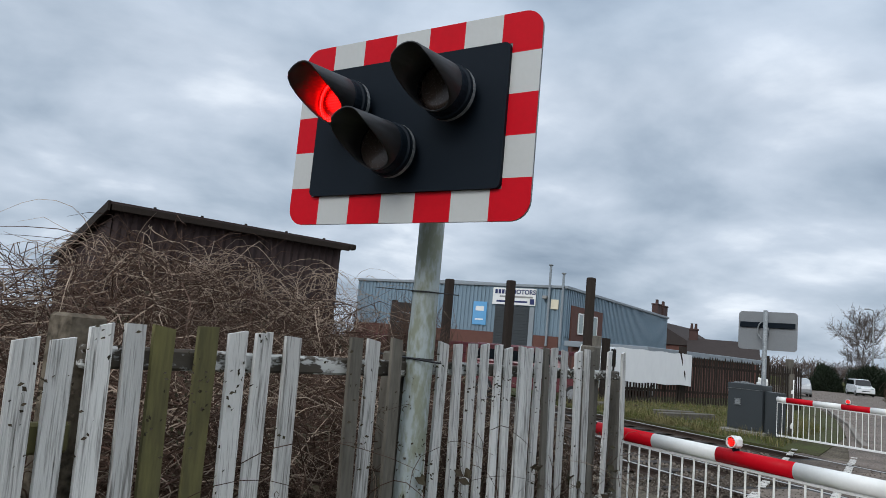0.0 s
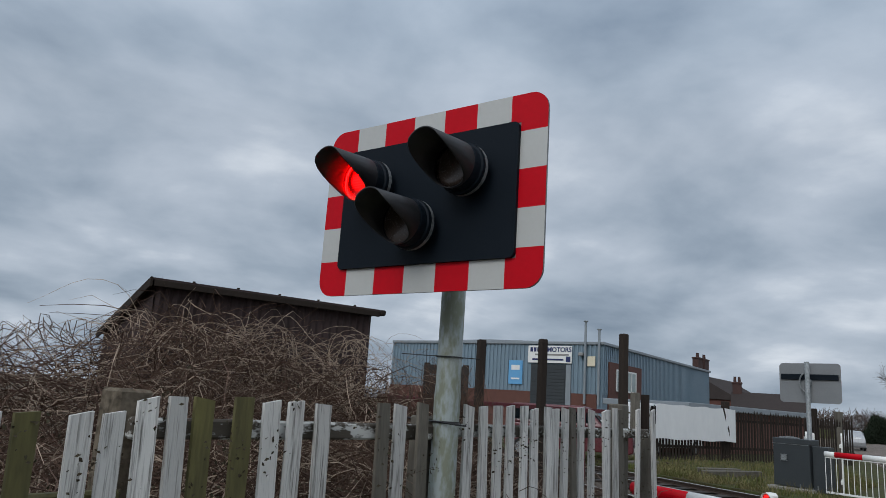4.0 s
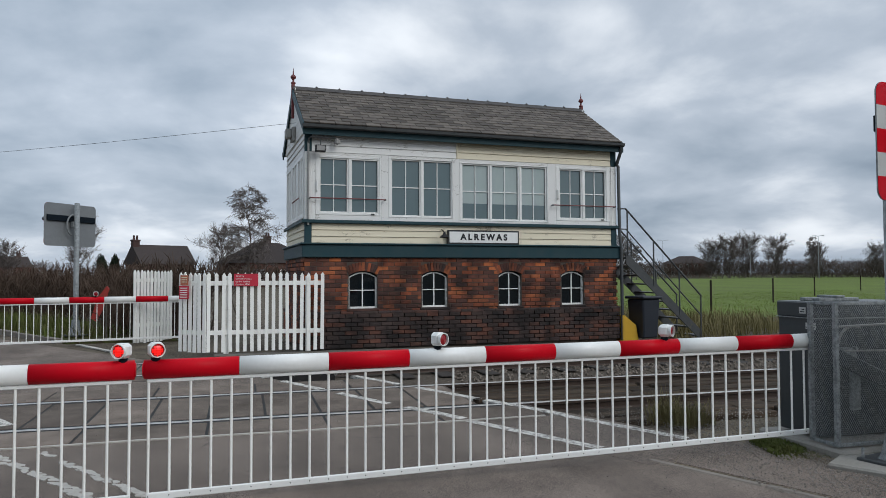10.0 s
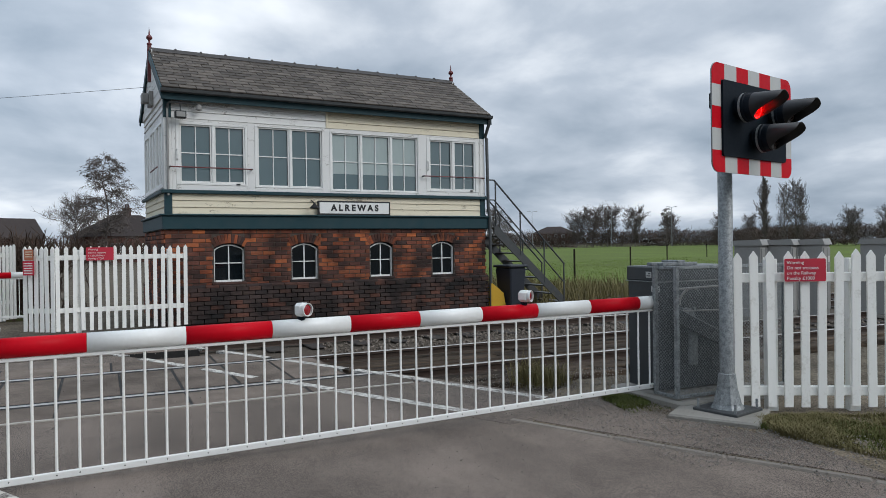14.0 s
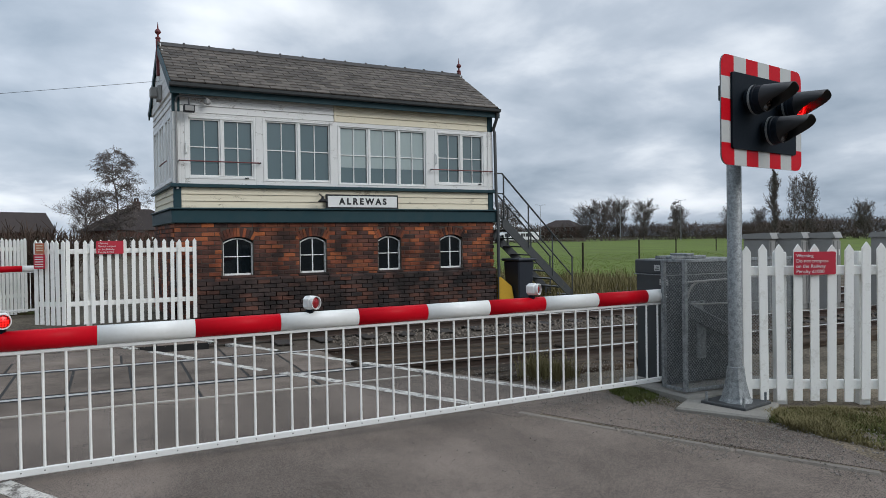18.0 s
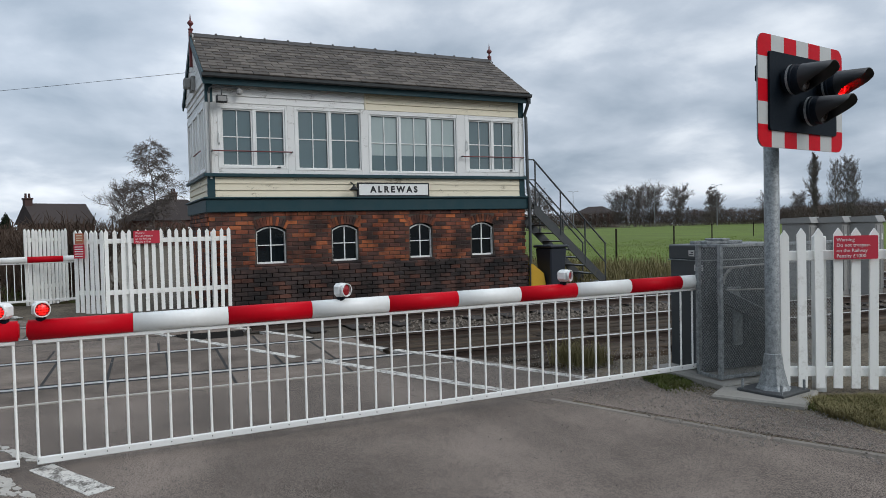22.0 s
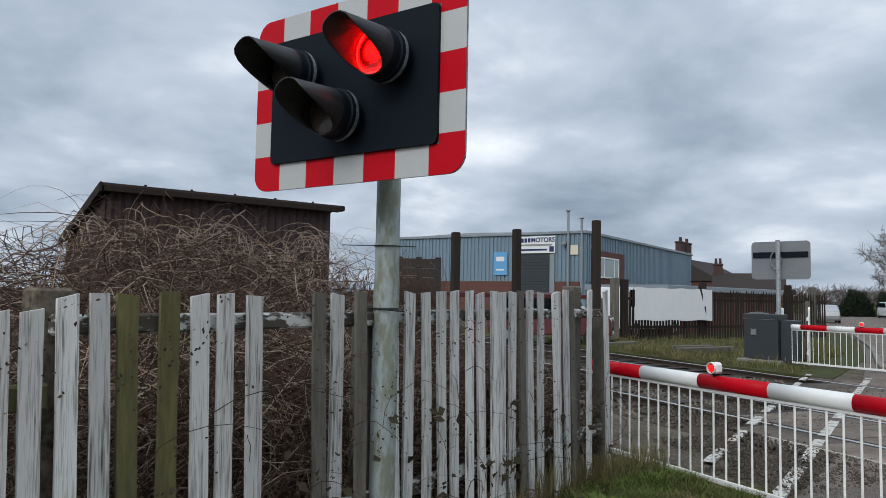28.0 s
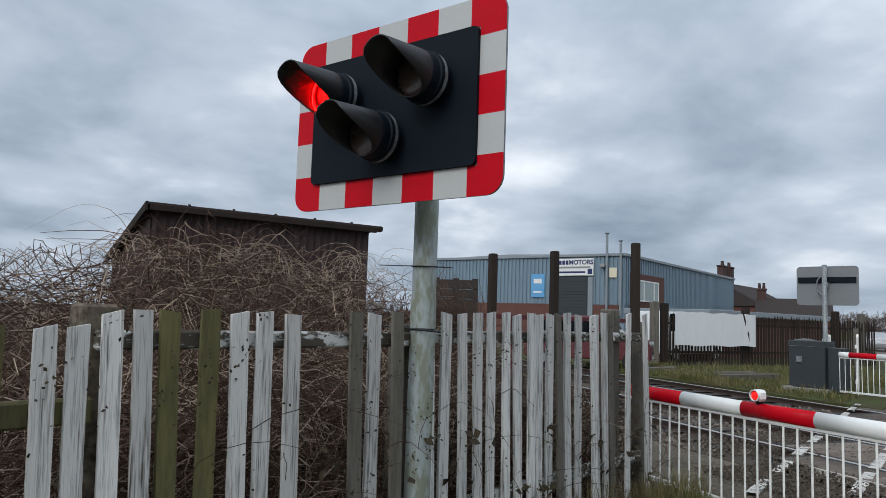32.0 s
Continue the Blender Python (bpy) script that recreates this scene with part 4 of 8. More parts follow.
def barrier(root, tip, label, bounds, z=0.865, lamps=(), bottom=0.055, group="crossing barriers", bolts=True, rise=(0, 0)):
    """A striped boom with a hanging skirt of bars; x runs from the tip to the root, lamps face -y; rise lifts the boom and the foot of the skirt at the root."""
    a, b = Vector((*tip, 0)), Vector((*root, 0))
    d = b - a
    length = d.length
    t = thing("barrier", pose(a.x, a.y, 0, 0, 0, math.degrees(math.atan2(d.y, d.x))), label, "barrier", group)

    def lift(x, h):
        return x / length * (rise[1] + (rise[0] - rise[1]) * (h - bottom) / (z - bottom))

    def raised(me):
        me.v = [(p[0], p[1], p[2] + lift(p[0], p[2])) for p in me.v]
        return me

    prof = [(0.048 * math.cos(2 * math.pi * i / 18), 0.0625 * math.sin(2 * math.pi * i / 18)) for i in range(18)]
    x, red = 0.0, True
    for x1 in list(bounds) + [length]:
        me = Mesh()
        n = len(prof)
        me.v = [(x + 0.001, p, z + q) for p, q in prof] + [(x1 - 0.001, p, z + q) for p, q in prof]
        me.f = [(i, (i + 1) % n, n + (i + 1) % n, n + i) for i in range(n)] + [tuple(range(n)), tuple(range(n, 2 * n))]
        if x1 == length:
            part("root_cap", raised(Mesh().tube((length - 0.001, 0, z), (length + 0.012, 0, z), 0.044, n=18)), "ink", t)
        if x == 0:
            part("end_cap", Mesh().tube((-0.006, 0, z), (0.0005, 0, z), 0.046, n=18), "red", t)
        part("boom_section", raised(me), "red" if red else "white", t, "red band" if red else "white band", smooth=True)
        x, red = x1, not red
    part("bottom_rail", raised(Mesh().bevel(0.02, -0.012, bottom - 0.025, length, 0.012, bottom + 0.02, 0.004)), "white", t)
    part("clip_strip", raised(Mesh().bevel(0.02, -0.012, z - 0.085, length, 0.012, z - 0.064, 0.003)), "white", t)
    bar = Mesh().tube((0, 0, bottom + 0.02), (0, 0, z - 0.084), 0.0085 if bolts else 0.0075, n=8, caps=False).done("bar")
    bar.materials.append(M["picket"])
    bolt = Mesh().tube((0, -0.0145, 0), (0, 0.0145, 0), 0.0045, n=6).done("bolt")
    bolt.materials.append(M["steel"])
    n = int(length / 0.128)
    for i in range(n + 1):
        o = part("bar", bar, "picket", t)
        bx = 0.03 + i * 0.128
        f = 1 + bx / length * (rise[0] - rise[1]) / (z - bottom)
        o.scale = (1, 1, f)
        o.location = (bx, 0, bottom * (1 - f) + bx / length * rise[1])
        if bolts:
            o = part("bolt", bolt, "steel", t)
            o.location = (bx, 0, bottom + lift(bx, bottom))
    for lx, turn, lit in lamps:
        boom_lamp(t, lx, z + 0.036 + lift(lx, z), turn, lit)
    return t


def on_near(y):
    return (4.69 - 0.072 * y, y)


# seen from the road user's side, the lamps look back along the road
barrier(on_near(6.35), on_near(0.388), "lowered red and white crossing barrier with a white skirt of bars", bounds=(0.60, 1.22, 1.85, 2.49, 3.14, 3.82, 4.52, 5.23), lamps=[(0.07, 155, True), (2.1, 180, True), (4.35, 180, True)])
barrier((4.690, -4.883), on_near(0.335), "lowered red and white crossing barrier beside the grey machine cabinet", bounds=(0.591, 1.180, 1.747, 2.317, 2.869, 3.410, 3.935, 4.473, 5.013), rise=(0.040, 0.096), lamps=[(0.07, 16, True), (1.96, 30, False), (3.82, 36, False)])
barrier((14.386, 12.604), (15.404, 6.90), "lowered red and white barrier on the far side of the crossing", z=0.978, bottom=0.135, bolts=False, bounds=(0.631, 1.253, 1.853, 2.475, 3.082, 3.701, 4.305, 4.93, 5.557), lamps=[(0.09, 200, True), (2.13, 200, True), (4.17, 200, True)])
barrier((16.46, 1.01), (15.413, 6.845), "lowered red and white barrier on the far side of the crossing", z=0.958, bottom=0.12, bolts=False, bounds=(0.582, 1.212, 1.836, 2.462, 3.103, 3.736, 4.391, 5.003, 5.65), lamps=[(0.05, 20, True), (2.12, 0, True), (4.23, 0, False)])


# ---- the signal box ----
def signal_box():
    B = thing("signal_box", pose(13.28, -1.39, 0.1, 0, 0, -87), "old brick signal box with white boarding above and a slate roof", "signal box")
    W, D = 6.70, 3.05
    wins = [(0.838, 1.392), (2.296, 2.824), (3.934, 4.434), (5.364, 5.892)]
    z0, z1, zb, zt = 0.72, 1.415, 0.632, 1.695
    # lower walls: a core with recessed openings behind the brick face
    core = Mesh()
    core.box(0.02, D - 0.2, -0.1, W - 0.02, D, zt); core.box(0.02, 0.0, -0.1, 0.2, D, zt); core.box(W - 0.2, 0.0, -0.1, W - 0.02, D, zt)
    xs = [0.2] + [v for w in wins for v in w] + [W - 0.2]
    for i in range(0, len(xs), 2):
        core.box(xs[i], 0.0, zb, xs[i + 1], 0.22, zt)
    core.box(0.2, 0.0, -0.1, W - 0.2, 0.22, z0)
    for a, b in wins:
        core.box(a, 0.0, z1 + 0.02, b, 0.22, zt)
    wall = part("brick_wall", core, "mortar", B, "weathered red brick lower walls")
    for a, b in wins:
        wn = part("window", Mesh().box(a + 0.03, 0.09, z0 + 0.03, b - 0.03, 0.10, z1), "pane", B, "arched four-pane window with dark glass")
        fr = Mesh()
        fr.box(a, 0.05, z0, a + 0.022, 0.12, z1 - 0.1); fr.box(b - 0.022, 0.05, z0, b, 0.12, z1 - 0.1)
        fr.box(a + 0.035, 0.05, z0, b - 0.035, 0.12, z0 + 0.035)
        fr.box((a + b) / 2 - 0.010, 0.06, z0 + 0.035, (a + b) / 2 + 0.010, 0.115, z1 - 0.02)
        fr.box(a + 0.035, 0.062, (z0 + z1) / 2 - 0.009, b - 0.035, 0.113, (z0 + z1) / 2 + 0.009)
        n = 8
        for i in range(n):
            x_0, x_1 = a + (b - a) * i / n, a + (b - a) * (i + 1) / n
            h = lambda x: z1 - 0.10 * ((x - (a + b) / 2) / ((b - a) / 2)) ** 2
            fr.prism([(x_0, h(x_0) - 0.024), (x_1, h(x_1) - 0.024), (x_1, h(x_1)), (x_0, h(x_0))], 0.07, pose(0, 0.05, 0))
        part("window_frame", fr, "white", wn, "white painted frame")
        part("sill", Mesh().bevel(a - 0.04, -0.035, z0 - 0.05, b + 0.04, 0.1, z0 - 0.002, 0.008), "plinth", wn, "dark brick sill")
        for i in range(11):
            ang = radians(62 + 56 * i / 10)
            cx, rad = (a + b) / 2, 0.58
            m = pose(cx + rad * math.cos(ang), -0.004, z1 + 0.055 - 0.58 + 0.02 + rad * math.sin(ang), 0, 90 - math.degrees(ang), 0)
            part("arch_brick", Mesh().bevel(-0.027, -0.011, -0.055, 0.027, 0.09, 0.115, 0.004, m), "brick", wn)
    # brick faces, in English bond: rows of stretchers and of headers
    pitch, joint = 0.0815, 0.012
    made, rest = 0, Mesh()
    kinds = {}

    def brick_mesh(w, mat, cut=0.0):
        key = (round(w, 3), mat)
        if key not in kinds:
            kinds[key] = Mesh().bevel(0, -0.012, 0, w, 0.05, pitch - joint, 0.004).done("brick")
            kinds[key].materials.append(M[mat])
        return kinds[key]

    def lay(zlow, rows, mat, y, x_0, x_1, skip):
        nonlocal made
        for r in range(rows):
            z = zlow + r * pitch
            unit = 0.232 if r % 2 else 0.116 * 2
            x = x_0 - (0.116 if r % 2 else 0.0)
            while x < x_1 - 0.03:
                a, b = max(x, x_0), min(x + unit, x_1)
                x += unit
                if b - a < 0.04:
                    continue
                pieces = [(a, b)]
                for wa, wb, lo, hi in skip:
                    out = []
                    for p, q in pieces:
                        if z + pitch < lo or z > hi or q < wa or p > wb:
                            out.append((p, q))
                            continue
                        if p < wa - 0.03:
                            out.append((p, wa))
                        if q > wb + 0.03:
                            out.append((wb, q))
                    pieces = out
                for p, q in pieces:
                    w = round(q - p - joint, 3)
                    if w < 0.02:
                        continue
                    if made < 300 and mat == "brick":
                        o = part("brick", brick_mesh(w, mat), mat, wall)
                        o.location = (p, y + rng.uniform(-0.003, 0.003), z)
                        made += 1
                    else:
                        dy = rng.uniform(-0.003, 0.003)
                        (rest if mat == "brick" else low).bevel(p, y - 0.012 + dy, z, p + w, y + 0.05 + dy, z + pitch - joint, 0.004)

    low = Mesh()
    skip = [(a - 0.01, b + 0.01, z0 - 0.05, z1 + 0.13) for a, b in wins]
    lay(zb + 0.005, 13, "brick", 0.0, 0.0, W, skip)
    lay(-0.02, 8, "plinth", -0.05, -0.05, W + 0.05, [])
    tagged(part("upper_bricks", rest, "brick_i", wall, "mixed red and brown bricks"), kind="stuff")
    tagged(part("plinth_bricks", low, "plinth_i", wall, "soot-darkened plinth bricks"), kind="stuff")
    side = Mesh()
    for r in range(21):
        z = -0.02 + r * pitch
        for i in range(14):
            x = i * 0.215 + (0.107 if r % 2 else 0)
            for xx in (-0.012 if r > 7 else -0.06, W - 0.03 if r > 7 else W + 0.0):
                side.bevel(xx, x, z, xx + 0.05, min(D, x + 0.205), z + pitch - joint, 0.004)
    tagged(part("end_bricks", side, "brick_i", wall, "bricks of the end walls"), kind="stuff")
    # plinth top weathering course
    n = 28
    for i in range(n):
        a = -0.05 + (W + 0.1) * i / n
        part("bullnose_brick", Mesh().prism([(-0.062, zb - 0.012), (0.0, zb - 0.012), (0.0, zb + 0.042), (-0.02, zb + 0.04), (-0.062, zb + 0.012)], (W + 0.1) / n - 0.01, Matrix.Translation((a, 0, 0)) @ Matrix(((0, 1, 0, 0), (1, 0, 0, 0), (0, 0, 1, 0), (0, 0, 0, 1)))), "plinth", wall)
    # dark green band with a drip mould
    for q in ((-0.05, -0.07, W + 0.05, 0.0), (-0.05, 0.0, 0.0, D), (W, 0.0, W + 0.05, D)):
        part("band_board", Mesh().bevel(q[0], q[1], zt, q[2], q[3], zt + 0.24, 0.01), "teal", B, "chipped dark green band")
    part("drip_mould", Mesh().bevel(-0.09, -0.11, zt + 0.242, W + 0.09, -0.001, zt + 0.275, 0.008).bevel(-0.09, 0.0, zt + 0.242, -0.001, D, zt + 0.275, 0.008), "teal", B)
    # lower boarding
    zc0, zc1 = zt + 0.275, 2.34
    part("inner_wall", Mesh().box(0.02, 0.02, zt, W - 0.02, 0.10, 2.40).box(0.02, 0.10, zt, 0.10, D, 4.1).box(W - 0.1, 0.10, zt, W - 0.02, D, 4.1).box(0.1, D - 0.1, zt, W - 0.1, D, 4.1).box(0.02, 0.02, 3.72, W - 0.02, 0.10, 4.1), "wboard", B, "timber wall behind the boarding")
    part("upper_floor", Mesh().box(0.1, 0.1, zt + 0.3, W - 0.1, D - 0.1, zt + 0.36), "greywood", B)

    def boards(za, zb2, n, mat, x_0, x_1, front=True):
        h = (zb2 - za) / n
        for i in range(n):
            z = za + i * h
            if front:
                part("weatherboard", Mesh().prism([(0.0, z), (-0.026, z + 0.004), (-0.008, z + h - 0.002), (0.0, z + h - 0.002)], x_1 - x_0, Matrix.Translation((x_0, 0.015, 0)) @ Matrix(((0, 1, 0, 0), (1, 0, 0, 0), (0, 0, 1, 0), (0, 0, 0, 1)))), mat, B)
            else:
                part("weatherboard", Mesh().prism([(x_0, z), (x_0 - 0.026, z + 0.004), (x_0 - 0.008, z + h - 0.002), (x_0, z + h - 0.002)], D - 0.1, pose(0, 0.05, 0)), mat, B)

    boards(zc0, zc1, 3, "cream", 0.13, W - 0.13)
    boards(zc0, zc1, 3, "cream", 0.02, 0, False)
    boards(3.69, 4.075, 3, "wboard", 0.13, 3.02)
    boards(3.69, 4.075, 3, "cream", 3.06, W - 0.13)
    part("joint_cover", Mesh().bevel(3.02, -0.02, 3.69, 3.06, 0.02, 4.06, 0.004), "cream", B)
    boards(3.69, 4.06, 3, "wboard", 0.02, 0, False)
    for xx in (0.0, W - 0.13):
        part("corner_board", Mesh().bevel(xx, -0.02, zc0, xx + 0.13, 0.10, zc1, 0.006), "teal", B, "dark green corner board")
        part("corner_board", Mesh().bevel(xx, -0.02, 3.69, xx + 0.13, 0.10, 4.1, 0.006), "teal", B, "dark green corner board")
        part("corner_post", Mesh().bevel(xx, -0.015, 2.405, xx + 0.13, 0.12, 3.69, 0.006), "wboard", B, "white corner post")
    part("ledge", Mesh().bevel(-0.06, -0.075, 2.34, W + 0.06, 0.0, 2.403, 0.008).bevel(-0.06, 0.0, 2.34, -0.001, D, 2.403, 0.008), "teal", B, "dark green sill ledge")

    # glazed upper storey: lights given by their clear edges; blind is the lower edge of a drawn blind
    def window(a, b, low, high, lights, blind=0.0, slide=False):
        g0, g1 = (low + 0.07, high - 0.075) if slide else (low + 0.05, high - 0.05)
        wn = part("window", Mesh().box(a + 0.03, 0.05, low + 0.02, b - 0.03, 0.058, blind or high - 0.02), "upane", B, "white-framed signal box window")
        if blind:
            part("blind", Mesh().box(a + 0.03, 0.05, blind + 0.001, b - 0.03, 0.058, high - 0.02), "frost", wn, "pale blind drawn down behind the glass")
        part("window_frame", Mesh().bevel(a, -0.012, low, lights[0][0] - 0.03, 0.075, high, 0.006), "white", wn, "white frame")
        part("window_frame", Mesh().bevel(lights[-1][1] + 0.03, -0.012, low, b, 0.075, high, 0.006), "white", wn, "white frame")
        for z_0, z_1 in ((low, g0 - 0.025), (g1 + 0.025, high)):
            part("window_frame", Mesh().bevel(lights[0][0] - 0.03, -0.01, z_0, lights[-1][1] + 0.03, 0.073, z_1, 0.006), "white", wn, "white frame")
        for i, (p, q) in enumerate(lights):
            # a sash rim round each light, a sliding sash stands a little proud
            y = 0.004 if slide and i else 0.014
            for x_0, x_1 in ((p - 0.028, p), (q, q + 0.028)):
                part("sash_rim", Mesh().bevel(x_0, y, g0 - 0.024, x_1, 0.048, g1 + 0.024, 0.004), "white", wn)
            for z_0, z_1 in ((g0 - 0.024, g0), (g1, g1 + 0.024)):
                part("sash_rim", Mesh().bevel(p, y, z_0, q, 0.048, z_1, 0.004), "white", wn)
            if i:
                r = lights[i - 1][1]
                part("mullion", Mesh().bevel(r + 0.029, -0.004, g0 - 0.024, p - 0.029, 0.07, g1 + 0.024, 0.004), "white", wn)
            # thin black strips at the sides and top of the pane, none below
            part("gasket", Mesh().box(p, 0.044, g0, p + 0.006, 0.0495, g1).box(q - 0.006, 0.044, g0, q, 0.0495, g1).box(p + 0.006, 0.044, g1 - 0.006, q - 0.006, 0.0495, g1), "ink", wn, "thin black strip along the top and sides")
            c, zm = (p + q) / 2, low + (high - low) * 0.5 + 0.01
            part("glazing_bar", Mesh().box(c - 0.009, 0.03, g0, c + 0.009, 0.049, g1), "white", wn)
            part("glazing_bar", Mesh().box(p, 0.032, zm - 0.009, q, 0.047, zm + 0.009), "white", wn)
        return wn

    w1 = window(0.20, 1.47, 2.50, 3.64, ((0.30, 0.80), (0.90, 1.40)), slide=True)
    window(1.61, 2.94, 2.48, 3.65, ((1.695, 2.25), (2.342, 2.907)))
    window(3.09, 5.06, 2.445, 3.63, ((3.16, 3.714), (3.80, 4.379), (4.468, 5.01)), 2.80)
    w4 = window(5.25, 6.54, 2.49, 3.64, ((5.36, 5.85), (5.95, 6.43)), slide=True)
    for w, a, b in ((w1, 0.093, 1.537), (w4, 5.15, 6.635)):
        part("guard_rail", Mesh().tube((a, -0.09, 2.81), (b, -0.09, 2.81), 0.012, n=8), "finial", w, "thin rusty guard rail")
        for x in (a, b):
            part("rail_bracket", Mesh().tube((x, -0.1, 2.81), (x, 0.0, 2.81), 0.016, n=6), "steel", w)
        part("pull_handle", Mesh().path([(a + 0.13, -0.012, 2.94), (a + 0.13, -0.05, 2.96), (a + 0.13, -0.05, 3.12), (a + 0.13, -0.012, 3.14)], [0.014] * 4, 6), "white", w)
        part("latch", Mesh().bevel(a + 1.17, -0.03, 2.515, a + 1.24, -0.013, 2.54, 0.004), "ink", w)
    for a, b in ((0.13, 0.20), (1.47, 1.61), (2.94, 3.09), (5.06, 5.25), (6.54, W - 0.13)):
        part("window_post", Mesh().bevel(a, -0.006, 2.405, b, 0.1, 3.69, 0.006), "wboard", B, "white post")
    for a, b, lo, hi in ((0.20, 1.47, 2.50, 3.64), (1.61, 2.94, 2.48, 3.65), (3.09, 5.06, 2.445, 3.63), (5.25, 6.54, 2.49, 3.64)):
        for z_0, z_1 in ((2.405, lo), (hi, 3.69)):
            part("window_board", Mesh().bevel(a, -0.002, z_0, b, 0.1, z_1, 0.004), "wboard", B, "weathered white board round the window")
    # end window, facing the road
    for a, b in ((0.2, 0.95), (1.15, 1.9), (2.05, 2.85)):
        wn = part("window", Mesh().box(0.05, a, 2.5, 0.058, b, 3.65), "pane", B, "white-framed end window")
        fr = Mesh()
        fr.bevel(-0.012, a - 0.06, 2.445, 0.07, a + 0.02, 3.69, 0.005); fr.bevel(-0.012, b - 0.02, 2.445, 0.07, b + 0.06, 3.69, 0.005)
        fr.bevel(-0.01, a + 0.02, 2.445, 0.07, b - 0.02, 2.53, 0.005); fr.bevel(-0.01, a + 0.02, 3.61, 0.07, b - 0.02, 3.69, 0.005)
        fr.bevel(-0.008, (a + b) / 2 - 0.03, 2.53, 0.06, (a + b) / 2 + 0.03, 3.61, 0.005)
        part("window_frame", fr, "white", wn)
    part("guard_rail", Mesh().tube((-0.1, 0.1, 2.81), (-0.1, 1.1, 2.81), 0.012, n=8), "finial", B, "thin rusty guard rail")
    part("ceiling_board", Mesh().box(0.1, 0.1, 4.0, W - 0.1, D - 0.1, 4.05), "wboard", B)
    # roof
    ey, ez, ry, rz = -0.20, 4.185, D / 2, 5.245
    for s in (0, 1):
        fy = ey if s == 0 else D - ey
        roof = part("roof_slope", Mesh().prism([(fy, ez - 0.02), (ry, rz - 0.02), (ry, rz - 0.06), (fy, ez - 0.06)], W + 0.04, Matrix.Translation((-0.02, 0, 0)) @ Matrix(((0, 1, 0, 0), (1, 0, 0, 0), (0, 0, 1, 0), (0, 0, 0, 1)))), "darkwood", B, "slated roof slope")
        if s:
            part("rear_slate_cover", Mesh().prism([(fy, ez + 0.012), (ry, rz + 0.012), (ry, rz - 0.018), (fy, ez - 0.018)], W + 0.09, Matrix.Translation((-0.045, 0, 0)) @ Matrix(((0, 1, 0, 0), (1, 0, 0, 0), (0, 0, 1, 0), (0, 0, 0, 1)))), "slate", roof)
            part("rear_gutter", Mesh().bevel(-0.07, fy - 0.03, ez - 0.09, W + 0.05, fy + 0.08, ez + 0.01, 0.01), "steel", roof)
            continue
        slope = math.atan2(rz - ez, ry - ey)
        length = math.hypot(rz - ez, ry - ey)
        rows, cols = 13, 23
        w, ex = (W + 0.09) / cols, length / rows
        sl = Mesh().bevel(0.006, 0, 0.0, w - 0.006, ex * 1.55, 0.024, 0.003).done("slate")
        sl.materials.append(M["slate"])
        for r in range(rows):
            for c in range(cols + (r % 2)):
                x = -0.045 + c * w - (w / 2 if r % 2 else 0)
                d = r * ex
                o = part("slate", sl, "slate", roof)
                sc = 1.0
                if r % 2 and c in (0, cols):
                    sc = 0.5
                    x = -0.045 if c == 0 else W + 0.045 - w / 2
                o.matrix_basis = Matrix.Translation((x, ey + d * math.cos(slope), ez + d * math.sin(slope) + 0.004)) @ pose(0, 0, 0, math.degrees(slope) - 3.3 + rng.uniform(-0.8, 0.8), rng.uniform(-0.6, 0.6), rng.uniform(-0.9, 0.9)) @ Matrix.Diagonal((sc, 1 if r < rows - 1 else 0.62, 1, 1))
    for i in range(14):
        a = -0.05 + (W + 0.10) * i / 14
        part("ridge_tile", Mesh().prism([(-0.13, -0.075), (-0.02, 0.02), (0.02, 0.02), (0.13, -0.075), (0.11, -0.09), (0.0, -0.005), (-0.11, -0.09)], (W + 0.10) / 14 + 0.012, Matrix.Translation((a, ry, rz + 0.035 + 0.003 * (i % 2))) @ Matrix(((0, 1, 0, 0), (1, 0, 0, 0), (0, 0, 1, 0), (0, 0, 0, 1)))), "ridge", B, "grey ridge tile")
        part("ridge_roll", Mesh().lathe([(0.03, -0.022), (0.045, -0.012), (0.045, 0.012), (0.03, 0.022)], (a + 0.012, ry, rz + 0.04), "x", 10), "ridge", B)
    for x in (-0.035, W + 0.035):
        s = 1 if x > 1 else -1
        gable = Mesh().prism([(0.0, 4.05), (D, 4.05), (ry, rz - 0.06)], 0.04, Matrix.Translation((-0.0 if s < 0 else W - 0.04, 0, 0)) @ Matrix(((0, 1, 0, 0), (1, 0, 0, 0), (0, 0, 1, 0), (0, 0, 0, 1))))
        gw = part("gable_wall", gable, "wboard", B, "boarded gable")
        for i in range(7):
            z = 4.06 + i * 0.17
            f = 1 - (z - 4.05) / (rz - 0.06 - 4.05)
            if f > 0.06:
                part("weatherboard", Mesh().bevel((-0.02 if s < 0 else W), ry - f * ry, z, (0.0 if s < 0 else W + 0.02), ry + f * ry, z + 0.163, 0.004), "wboard", gw)
        for side2 in (0, 1):
            fy = ey if side2 == 0 else D - ey
            part("barge_board", Mesh().prism([(fy, ez - 0.17), (fy, ez + 0.01), (ry, rz + 0.01), (ry, rz - 0.17)], 0.03, Matrix.Translation((x - (0.03 if s < 0 else 0.0), 0, 0)) @ Matrix(((0, 1, 0, 0), (1, 0, 0, 0), (0, 0, 1, 0), (0, 0, 0, 1)))), "teal", B, "dark green barge board")
